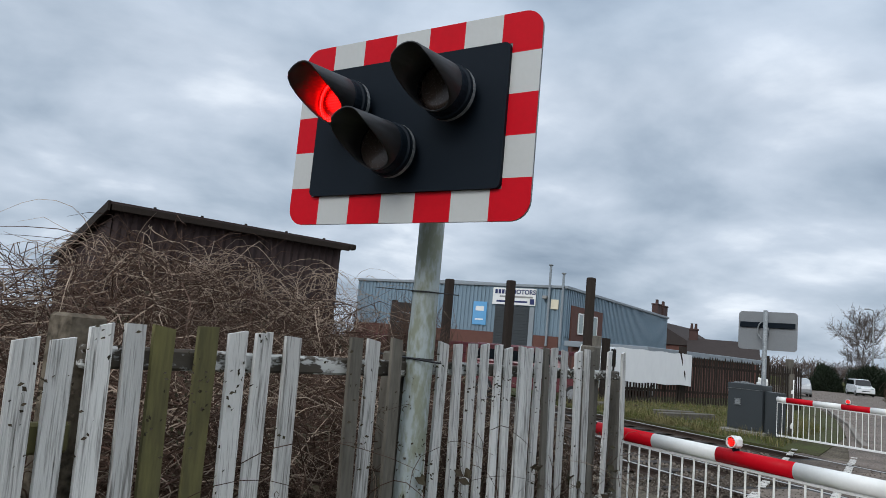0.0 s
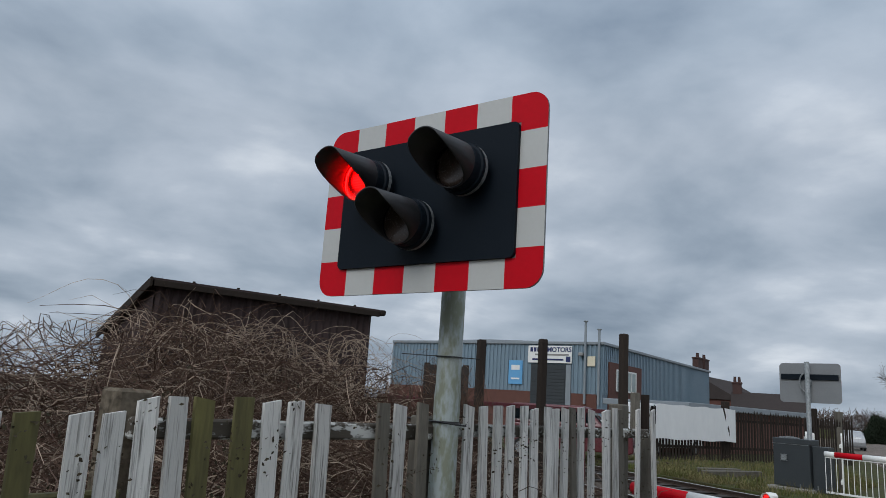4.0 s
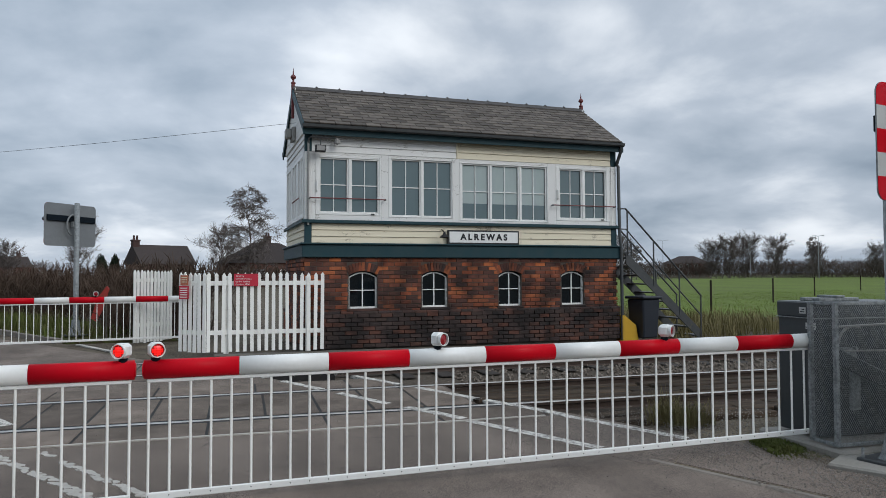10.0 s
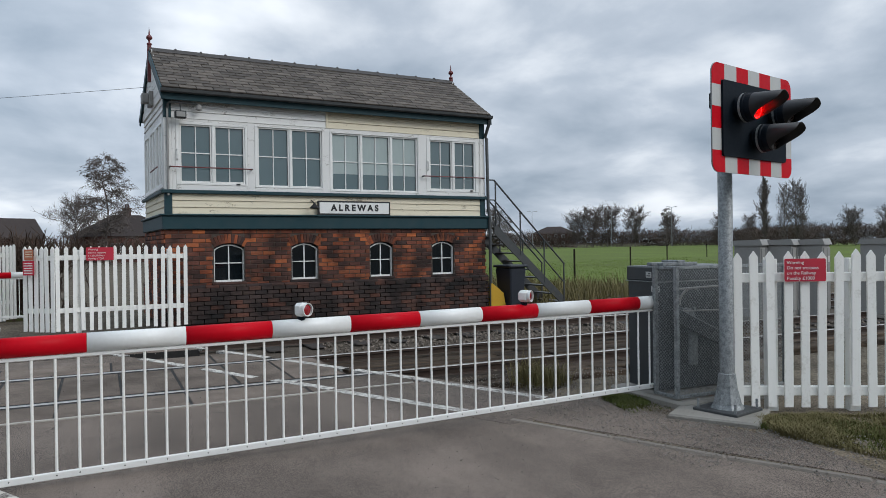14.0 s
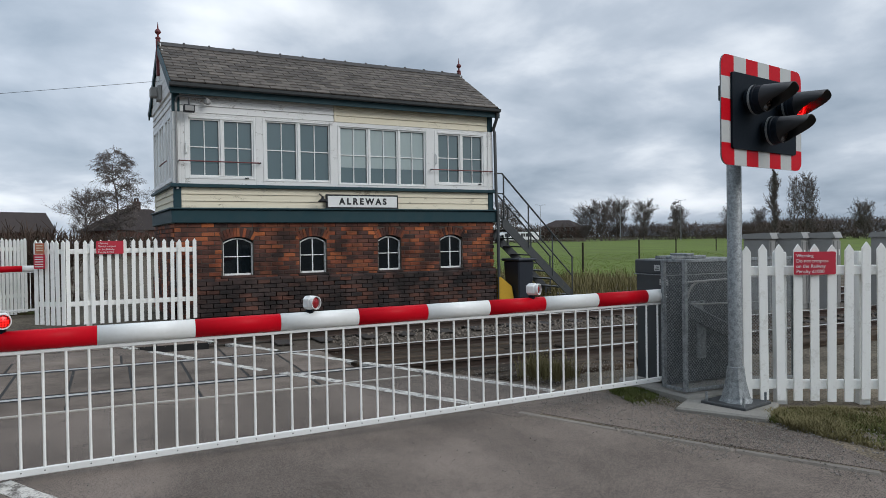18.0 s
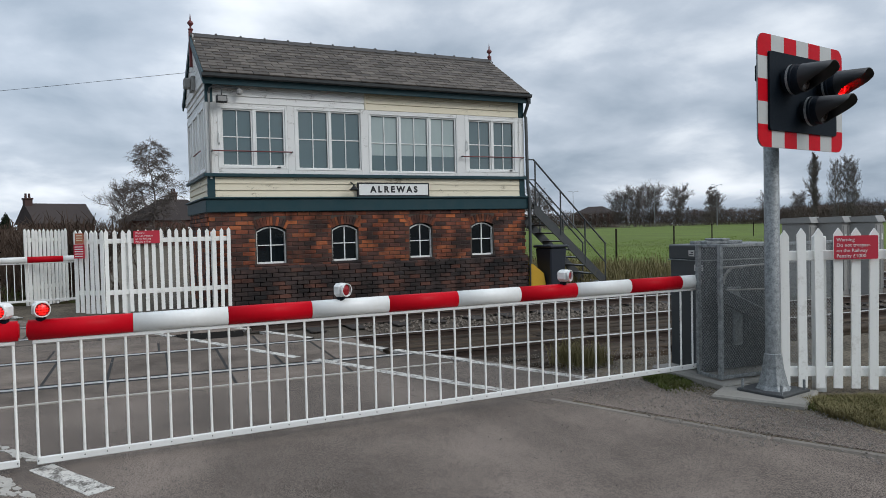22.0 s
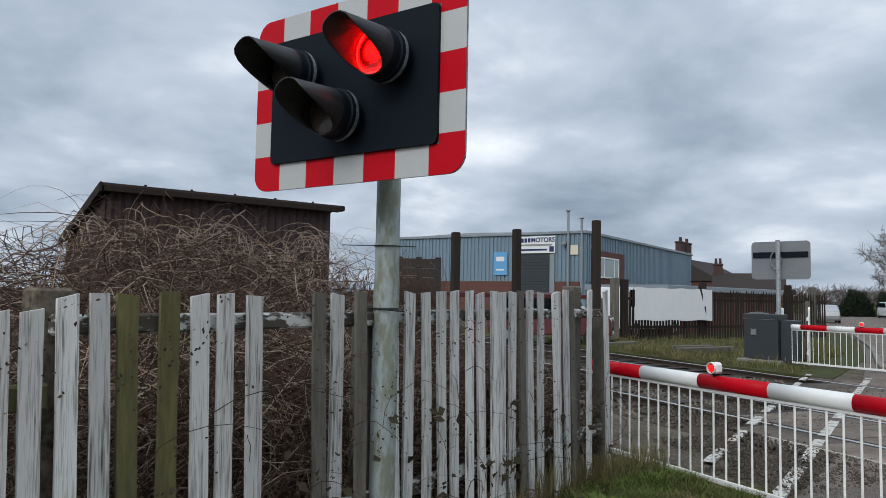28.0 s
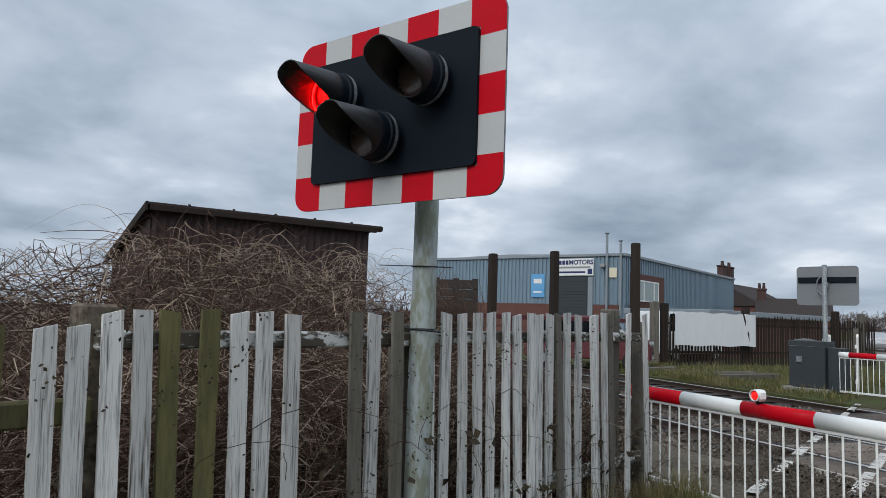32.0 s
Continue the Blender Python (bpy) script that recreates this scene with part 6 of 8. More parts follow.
def arc_stems(me, n, region, height, r0, rad, seg=7, droop=1.0, seed=1):
    """Arching stems that rise, bend over and droop."""
    q = random.Random(seed)
    for _ in range(n):
        x, y, zb = region(q)
        a, L = q.uniform(0, 2 * math.pi), height(q)
        lean = q.uniform(0.3, 1.3)
        pts, p = [], Vector((x, y, zb))
        d = Vector((math.cos(a) * lean * 0.4, math.sin(a) * lean * 0.4, 1)).normalized()
        for s in range(seg):
            pts.append(tuple(p))
            p = p + d * (L / seg)
            d = (d + Vector((math.cos(a) * 0.32 + q.uniform(-0.35, 0.35), math.sin(a) * 0.32 + q.uniform(-0.35, 0.35), -0.33 * droop + q.uniform(-0.22, 0.12)))).normalized()
        r = r0 * q.uniform(0.6, 1.3)
        me.path(pts, [r * (1 - 0.75 * s / seg) for s in range(seg)], 3)


def bramble_bank():
    """A thicket that climbs from the fence to the shed wall."""
    c, s = math.cos(radians(29)), math.sin(radians(29))

    def at(q, far=3.1):
        u, v = q.uniform(-5.0, 4.1), q.uniform(0.12, far)
        return u, v, 0.18 + c * u - s * v, 3.46 + s * u + c * v

    def top(u, v):
        h = 1.05 + 0.26 * v - max(0, u - 1.8) * 0.2 - 0.12 * max(0, -u - 0.5)
        h += 0.42 * max(0, 1 - abs(u - 1.4) / 1.9) * max(0, min(1, v - 0.9))
        return max(0.5, h + 0.22 * noise.noise(Vector((u * 1.1, v * 1.1, 3.0))))

    for nm, mat, n, r, seed in (("bramble_thicket", "twig", 20000, 0.0034, 3), ("dead_stems", "twigpale", 7000, 0.003, 5)):
        me = Mesh()
        q = random.Random(seed)
        for _ in range(n):
            u, v, x, y = at(q)
            h = top(u, v)
            p = Vector((x, y, h * q.uniform(0.1, 0.98)))
            a = q.uniform(0, 2 * math.pi)
            d = Vector((math.cos(a), math.sin(a), q.gauss(0.1, 0.6))).normalized()
            pts, L = [], q.uniform(0.4, 1.25)
            bend = Vector((q.gauss(0, 0.3), q.gauss(0, 0.3), q.gauss(-0.12, 0.26)))
            for _ in range(6):
                pts.append(tuple(p))
                p = p + d * L / 5
                p.z = min(p.z, h + 0.1)
                gap = 0.07 + s * (p.x - 0.18) - c * (p.y - 3.46)
                if gap > 0:
                    p += Vector((-s, c, 0)) * gap
                d = (d + bend + Vector((q.gauss(0, 0.22), q.gauss(0, 0.22), q.gauss(0, 0.18)))).normalized()
                if p.z > h + 0.05 and q.random() < 0.9:
                    d.z = -abs(d.z) * 0.7 - 0.1
            rr = r * q.uniform(0.5, 1.35)
            me.path(pts, [rr, rr, rr * 0.95, rr * 0.9, rr * 0.75, rr * 0.4], 3)
        tagged(part(nm, me, mat, fix=False), "tangled leafless bramble stems behind the old fence", "brambles", "", "stuff")
    me = Mesh()

    def region(q):
        u, v, x, y = at(q, 2.9)
        while u < 0.4:
            u, v, x, y = at(q, 2.9)
        return x, y, 0.68 * top(u, v)

    def by_shed(q):
        u = q.uniform(-0.4, 2.2)
        return -0.44 + 0.977 * u + 0.1, 6.55 + 0.215 * u - q.uniform(0.0, 0.7), q.uniform(0.8, 2.0)

    arc_stems(me, 680, by_shed, lambda q: q.uniform(0.4, 1.2), 0.003, 0, 11, 0.95, 19)
    arc_stems(me, 300, region, lambda q: q.uniform(0.35, 0.85), 0.0026, 0, 8, 0.9, 9)
    tagged(part("arching_brambles", me, "twigpale", fix=False), "long arching dry bramble canes above the fence", "brambles", "", "stuff")
    # a litter of dead stems along the foot of the fence
    me = Mesh()

    def foot(q):
        u, v = q.uniform(0.2, 4.2), -abs(q.gauss(0, 0.16))
        return 0.18 + c * u - s * v, 3.46 + s * u + c * v, 0.0

    arc_stems(me, 260, foot, lambda q: q.uniform(0.15, 0.5), 0.0024, 0, 6, 1.1, 17)
    tagged(part("dead_stalks", me, "twig", fix=False), "dead brown stalks along the foot of the fence", "stalks", "", "stuff")
    # canes that lean through and over the slats
    me = Mesh()

    def front(q):
        u, v = q.uniform(-1.4, 4.0), q.uniform(-0.12, 0.08)
        return 0.18 + c * u - s * v, 3.46 + s * u + c * v, q.uniform(0, 0.9)

    arc_stems(me, 84, front, lambda q: q.uniform(0.5, 1.1), 0.0028, 0, 8, 0.6, 15)
    tagged(part("fence_brambles", me, "twig", fix=False), "thin bramble canes woven through the slats", "brambles", "", "stuff")
    me = Mesh()
    q = random.Random(31)
    spots = [(q.uniform(-1.4, 3.95), q.uniform(-0.16, 0.0), q.uniform(0.25, 1.55)) for _ in range(120)]
    for _ in range(1500):
        u, v, z = q.choice(spots)
        u, v, z = u + q.gauss(0, 0.045), v + q.gauss(0, 0.03), z + q.gauss(0, 0.05)
        p = Vector((0.18 + c * u - s * v, 3.46 + s * u + c * v, z))
        big = q.random() < 0.22 and p.z < 0.9
        L = q.uniform(0.02, 0.045) if big else q.uniform(0.006, 0.012)
        a = Vector((q.gauss(0, 1), q.gauss(0, 1), q.gauss(0, 1))).normalized()
        b = a.orthogonal().normalized()
        k = a.cross(b) * L * 0.2
        me.add([tuple(p - a * L), tuple(p + b * L * 0.7 + k), tuple(p + a * L), tuple(p - b * L * 0.7 + k)], [(0, 1, 2, 3)])
    tagged(part("bramble_leaves", me, "leaf", fix=False), "sparse dark bramble leaves and dry berries", "leaves", "", "stuff")


bramble_bank()


# ---- far side: works building, fences, vehicles, houses ----
def works():
    B = thing("works_building", pose(25.0, 36.6, 0, 0, 0, 33.0), "blue-grey clad industrial building with a brick office corner", "industrial building")
    L, H, D = 24.2, 5.55, 16.0

    def clad(n, length, m, top):
        me = Mesh()
        for i in range(n):
            x0, w = length * i / n, length / n
            me.bevel(x0 + 0.02, -0.06, 2.6, x0 + w * 0.62, 0.0, top, 0.018)
        me.v = [tuple(m @ Vector(v)) for v in me.v]
        return me

    part("wall", Mesh().box(0, 0.0, -0.2, L, D, H), "clad", B)
    part("side_cladding", clad(80, L, pose(0, 0, 0), H), "clad", B, "ribbed blue-grey sheet cladding")
    part("front_cladding", clad(56, D, pose(0, D, 0, 0, 0, -90), H), "clad", B, "ribbed blue-grey sheet cladding")
    part("eaves_trim", Mesh().bevel(-0.15, -0.15, H, L + 0.15, 0.1, H + 0.18, 0.02).bevel(-0.15, 0.1, H, 0.1, D, H + 0.18, 0.02), "cladtrim", B)
    part("roof", Mesh().prism([(0, H + 0.1), (D / 2, H + 0.3), (D, H + 0.1)], L, Matrix(((0, 1, 0, 0), (1, 0, 0, 0), (0, 0, 1, 0), (0, 0, 0, 1)))), "cladtrim", B)
    part("brick_panel", Mesh().bevel(0.9, -0.12, -0.2, 6.6, 0.0, 4.62, 0.01), "redbrick", B, "red brick office wall")
    wn = part("window", Mesh().bevel(1.9, -0.16, 2.95, 5.4, -0.122, 4.2, 0.01), "frost", B, "office window with net curtains")
    for x in (1.9, 2.75, 4.5, 5.32):
        part("window_frame", Mesh().bevel(x, -0.2, 2.95, x + 0.09, -0.161, 4.2, 0.01), "white", wn)
    for z in (2.9, 4.15):
        part("window_frame", Mesh().bevel(1.9, -0.2, z, 5.4, -0.161, z + 0.09, 0.01), "white", wn)
    ac = part("air_conditioner", Mesh().bevel(4.0, -0.5, 1.9, 5.2, -0.121, 2.5, 0.03), "greybox", B, "white wall-mounted air conditioner")
    part("fan_grille", Mesh().tube((4.4, -0.51, 2.2), (4.4, -0.501, 2.2), 0.2, n=16), "steel", ac)
    part("brick_base", Mesh().bevel(-0.10, 0.3, -0.2, -0.001, D, 2.6, 0.01), "redbrick", B)
    dr = part("roller_door", Mesh().bevel(-0.13, 2.3, 0, -0.101, 4.7, 4.3, 0.01), "cabinet", B, "dark roller shutter door")
    for i in range(21):
        part("door_slat", Mesh().bevel(-0.15, 2.35, 0.2 * i, -0.131, 4.65, 0.2 * i + 0.17, 0.008), "cabinet", dr)
    part("door_trim", Mesh().bevel(-0.17, 1.95, 0, -0.101, 2.28, 4.3, 0.01), "cladtrim", dr, "pale door jamb")
    sg = part("sign_board", Mesh().bevel(-0.20, 1.9, 4.38, -0.151, 4.9, 5.45, 0.01), "white", B, "white signboard with navy letters")
    mm = Matrix.Translation((-0.205, 2.74, 5.2)) @ pose(0, 0, 0, 90, 0, -90)
    words("MOTORS", 0.40, "navy", sg, mm, label="navy capital letters", depth=0.01, bold=0.012)
    for k in range(5):
        part("text_bar", Mesh().box(-0.21, 4.74 - 0.24 * k - 0.18, 5.07, -0.2005, 4.74 - 0.24 * k, 5.34), "navy", sg, "plain navy bar")
    part("text_bar", Mesh().box(-0.21, 2.1, 4.84, -0.2005, 4.4, 4.95), "greybox", sg)
    part("text_bar", Mesh().box(-0.21, 2.45, 4.54, -0.2005, 4.6, 4.65), "navy", sg)
    part("emblem", Mesh().box(-0.21, 1.98, 4.46, -0.2005, 2.28, 4.8), "navy", sg, "small dark emblem")
    bs = part("blue_sign", Mesh().bevel(-0.14, 5.3, 3.0, -0.101, 6.3, 4.5, 0.01), "signblue", B, "light blue sign")
    part("text_bar", Mesh().box(-0.15, 5.5, 3.9, -0.1405, 6.1, 4.2), "white", bs)
    part("text_bar", Mesh().box(-0.15, 5.5, 3.3, -0.1405, 6.1, 3.4), "white", bs)
    part("pale_notice", Mesh().bevel(-0.14, 0.4, 4.25, -0.101, 0.9, 4.85, 0.01), "cream", B, "pale notice")
    part("wall_lamp", Mesh().bevel(-0.4, 1.1, 4.85, -0.101, 1.4, 5.05, 0.03), "greybox", B)
    for y, h in ((1.0, 6.9), (0.12, 6.4)):
        fl = part("flue", Mesh().tube((-0.25, y, 2.0), (-0.25, y, h), 0.075, n=10), "cladtrim", B, "grey metal flue")
        part("cowl", Mesh().lathe([(0.08, 0.0), (0.14, 0.03), (0.14, 0.08), (0.08, 0.1)], (-0.25, y, h), "z", 10), "galv", fl)


works()


def plank_fence():
    """Dark paling fence across the end of the siding, with a white sheet on it."""
    F = thing("dark_paling_fence", pose(17.5, 22.9, 0, 0, 0, 4), "dark tarred paling fence beside the track", "fence")
    n = 76
    pm = Mesh().prism([(-0.042, 0), (0.042, 0), (0.042, 1.86), (0, 2.0), (-0.042, 1.86)], 0.025).done("paling")
    pm.materials.append(M["darkwood"])
    for i in range(n):
        part("paling", pm, "darkwood", F, m=pose(i * 0.16, 0, rng.uniform(-0.05, 0.05), 0, rng.uniform(-1.2, 1.2), 0))
    for z in (0.5, 1.6):
        part("fence_rail", Mesh().bevel(0, 0.026, z - 0.05, n * 0.16, 0.09, z + 0.05, 0.01), "darkwood", F)
    for x in (0.0, 4.25, 9.6):
        part("fence_post", Mesh().bevel(x - 0.13, 0.03, 0, x + 0.13, 0.25, 2.35, 0.01), "darkwood", F)
    for x, h in ((-0.5, 2.4), (-1.3, 1.6), (11.3, 2.3)):
        part("fence_post", Mesh().bevel(x - 0.14, 0.0, 0, x + 0.14, 0.25, h, 0.02), "greywood", F, "old grey timber post")
    part("brace", Mesh().bevel(-0.05, 0, 0, 0.05, 0.06, 1.5, 0.01, pose(4.2, -0.2, 0.75, 0, -18, 0)), "darkwood", F)
    S = thing("white_sheet", pose(17.75, 22.72, 0.76, 0, 0, 4), "plain white tarpaulin banner tied to the dark fence", "banner")
    n, me = 24, Mesh()
    for i in range(n + 1):
        x = 4.2 * i / n
        y = 0.006 * math.sin(i * 1.3) + 0.004 * math.sin(i * 2.9)
        me.v += [(x, y, 0.02 * math.sin(i * 0.7)), (x, y * 0.5, 1.28 + 0.02 * math.sin(i))]
        me.v += [(x, y - 0.004, 0.02 * math.sin(i * 0.7)), (x, y * 0.5 - 0.004, 1.28 + 0.02 * math.sin(i))]
    me.f = [(4 * i + 2, 4 * i + 6, 4 * i + 7, 4 * i + 3) for i in range(n)] + [(4 * i, 4 * i + 1, 4 * i + 5, 4 * i + 4) for i in range(n)]
    part("cloth", me, "banner", S, fix=False)


plank_fence()


def old_post(x, y, h, r=0.14):
    P = thing("timber_post", pose(x, y, 0), "tall dark weathered timber post", "post", "timber posts")
    part("shaft", Mesh().bevel(-r, -r, -0.2, r, r, h, 0.02), "darkwood", P)
    return P


for x, y, h in ((8.66, 12.5, 3.2), (7.1, 13.1, 2.98), (5.75, 13.2, 2.85)):
    old_post(x, y, h, 0.078)


# the main road beyond the field; it rises a little behind the hedge
HIGHWAY, HEADING = Vector((289.0, -441.5, 0)), Vector((-6.94, 18.99, 0))


def on_highway(t, away=0.0):
    """The place that something on the near lane, driving at the road's usual pace, reaches at t; away: metres to the far lane."""
    p = HIGHWAY + HEADING * t + Vector((0.939, 0.343, 0)) * away
    return Vector((p.x, p.y, 1.2 * max(0.0, min(1.0, (t - 18.5) / 5.5))))


def highway():
    me = Mesh()
    for k in range(46):
        t = -4 + k
        a, b = on_highway(t, -3.4), on_highway(t, 11)
        me.v += [tuple(a), tuple(b), (a.x - 2.0 * a.z * 0.94, a.y - 2.0 * a.z * 0.34, -0.2), (b.x + 2, b.y, -0.2)]
    for k in range(45):
        o = 4 * k
        me.f += [(o, o + 4, o + 5, o + 1), (o, o + 2, o + 6, o + 4), (o + 1, o + 5, o + 7, o + 3)]
    tagged(part("far_road", me, "verge"), "main road and its grass verges beyond the field", "road", "", "structure")


highway()


def car(m, paint, label, L=3.6, Wd=1.62, H=1.46, hood=0.75, tail=0.25, kind="hatch"):
    C = thing("car", m, label, "car")
    # side outline, front towards -x
    z0 = 0.22
    if kind == "hatch":
        body = [(-L / 2, z0 + 0.1), (-L / 2 + 0.02, 0.62), (-L / 2 + 0.2, 0.76), (-L / 2 + hood, 0.93), (L / 2 - 0.05, 0.95), (L / 2, 0.6), (L / 2 - 0.02, z0 + 0.1), (L / 2 - 0.1, z0), (-L / 2 + 0.1, z0)]
        top = [(-L / 2 + hood, 0.93), (-L / 2 + hood + 0.62, H - 0.06), (-L / 2 + hood + 1.0, H), (L / 2 - 0.5, H - 0.04), (L / 2 - 0.1, 0.95)]
    else:
        body = [(-L / 2, z0 + 0.15), (-L / 2 + 0.02, 0.85), (-L / 2 + 0.1, 0.98), (-L / 2 + hood, 1.08), (L / 2 - 0.02, 1.1), (L / 2, 0.7), (L / 2 - 0.02, z0 + 0.15), (L / 2 - 0.1, z0 + 0.1), (-L / 2 + 0.1, z0 + 0.1)]
        top = [(-L / 2 + hood, 1.08), (-L / 2 + hood + 0.55, H - 0.05), (-L / 2 + hood + 0.8, H), (L / 2 - tail, H - 0.02), (L / 2 - 0.1, 1.1)]

    def taper(outline, w, grow):
        me = Mesh()
        n = len(outline)
        zs = [z for _, z in outline]
        lo, hi = min(zs), max(zs)
        for s in (-1, 1):
            for x, z in outline:
                f = 1 - grow * (z - lo) / (hi - lo)
                me.v.append((x, s * w / 2 * f, z))
        me.f = [tuple(range(n)), tuple(range(n, 2 * n))[::-1]] + [(i, n + i, n + (i + 1) % n, (i + 1) % n) for i in range(n)]
        return me

    def soft(ob, w):
        b = ob.modifiers.new("round", "BEVEL")
        b.width, b.segments, b.limit_method = w, 3, "ANGLE"
        return ob

    bd = soft(part("body", taper(body, Wd, 0.06), paint, C, "painted body"), 0.07)
    soft(part("cabin", taper(top, Wd * 0.94, 0.22), paint, C, "roof and pillars"), 0.05)
    gl = [(x * 0.995 + 0.0, z) for x, z in top]
    x0, x1 = -L / 2 + hood, -L / 2 + hood + 0.62
    ws = Mesh()
    hh = H if kind == "hatch" else H
    a, b = top[0], top[1]
    ws.add([(a[0] + 0.03, -Wd * 0.43, a[1] + 0.05), (a[0] + 0.03, Wd * 0.43, a[1] + 0.05), (b[0] - 0.02, Wd * 0.37, b[1] - 0.04), (b[0] - 0.02, -Wd * 0.37, b[1] - 0.04),
            (a[0] + 0.0, -Wd * 0.43, a[1] + 0.07), (a[0] + 0.0, Wd * 0.43, a[1] + 0.07), (b[0] - 0.05, Wd * 0.37, b[1] - 0.02), (b[0] - 0.05, -Wd * 0.37, b[1] - 0.02)],
           [(4, 5, 6, 7), (0, 3, 2, 1), (0, 1, 5, 4), (2, 3, 7, 6), (1, 2, 6, 5), (3, 0, 4, 7)])
    part("windscreen", ws, "pane", C, "dark windscreen")
    for s in (-1, 1):
        sw = Mesh().prism([(top[0][0] + 0.2, top[0][1] + 0.05), (top[1][0] + 0.1, H - 0.12), (top[3][0] - 0.1, H - 0.12), (top[4][0] - 0.15, top[4][1] + 0.05)], 0.02, pose(0, s * Wd * 0.44 - (0.0 if s > 0 else 0.02), 0, 0, 0, 0))
        part("side_window", sw, "pane", C, "dark side glass")
        for xx in (-L / 2 + 0.62, L / 2 - 0.6):
            wh = part("wheel", Mesh().lathe([(0.0, -0.09), (0.28, -0.09), (0.30, -0.06), (0.30, 0.06), (0.28, 0.09), (0.0, 0.09)], (0, 0, 0), "y", 20), "tyre", C, m=pose(xx, s * (Wd / 2 - 0.08), 0.30))
            part("rim", Mesh().lathe([(0.0, -0.1 * s * -1), (0.19, 0.1 * s), (0.2, 0.085 * s)], (0, 0, 0), "y", 14), "silver", wh)
        part("headlight", Mesh().bevel(-L / 2 - 0.005, s * Wd * 0.34 - 0.14, body[1][1] - 0.06, -L / 2 + 0.2, s * Wd * 0.34 + 0.14, body[1][1] + 0.09, 0.03), "frost", C, "clear headlamp")
        part("door_mirror", Mesh().bevel(top[0][0] + 0.25, s * (Wd / 2 + 0.02) - 0.08, 0.95, top[0][0] + 0.37, s * (Wd / 2 + 0.02) + 0.08, 1.08, 0.02), paint, C)
    part("number_plate", Mesh().bevel(-L / 2 - 0.02, -0.26, 0.38, -L / 2 + 0.01, 0.26, 0.49, 0.004), "white", C, "plain pale plate")
    part("grille", Mesh().bevel(-L / 2 - 0.012, -0.4, 0.52, -L / 2 + 0.02, 0.4, 0.6, 0.01), "ink", C)
    return C


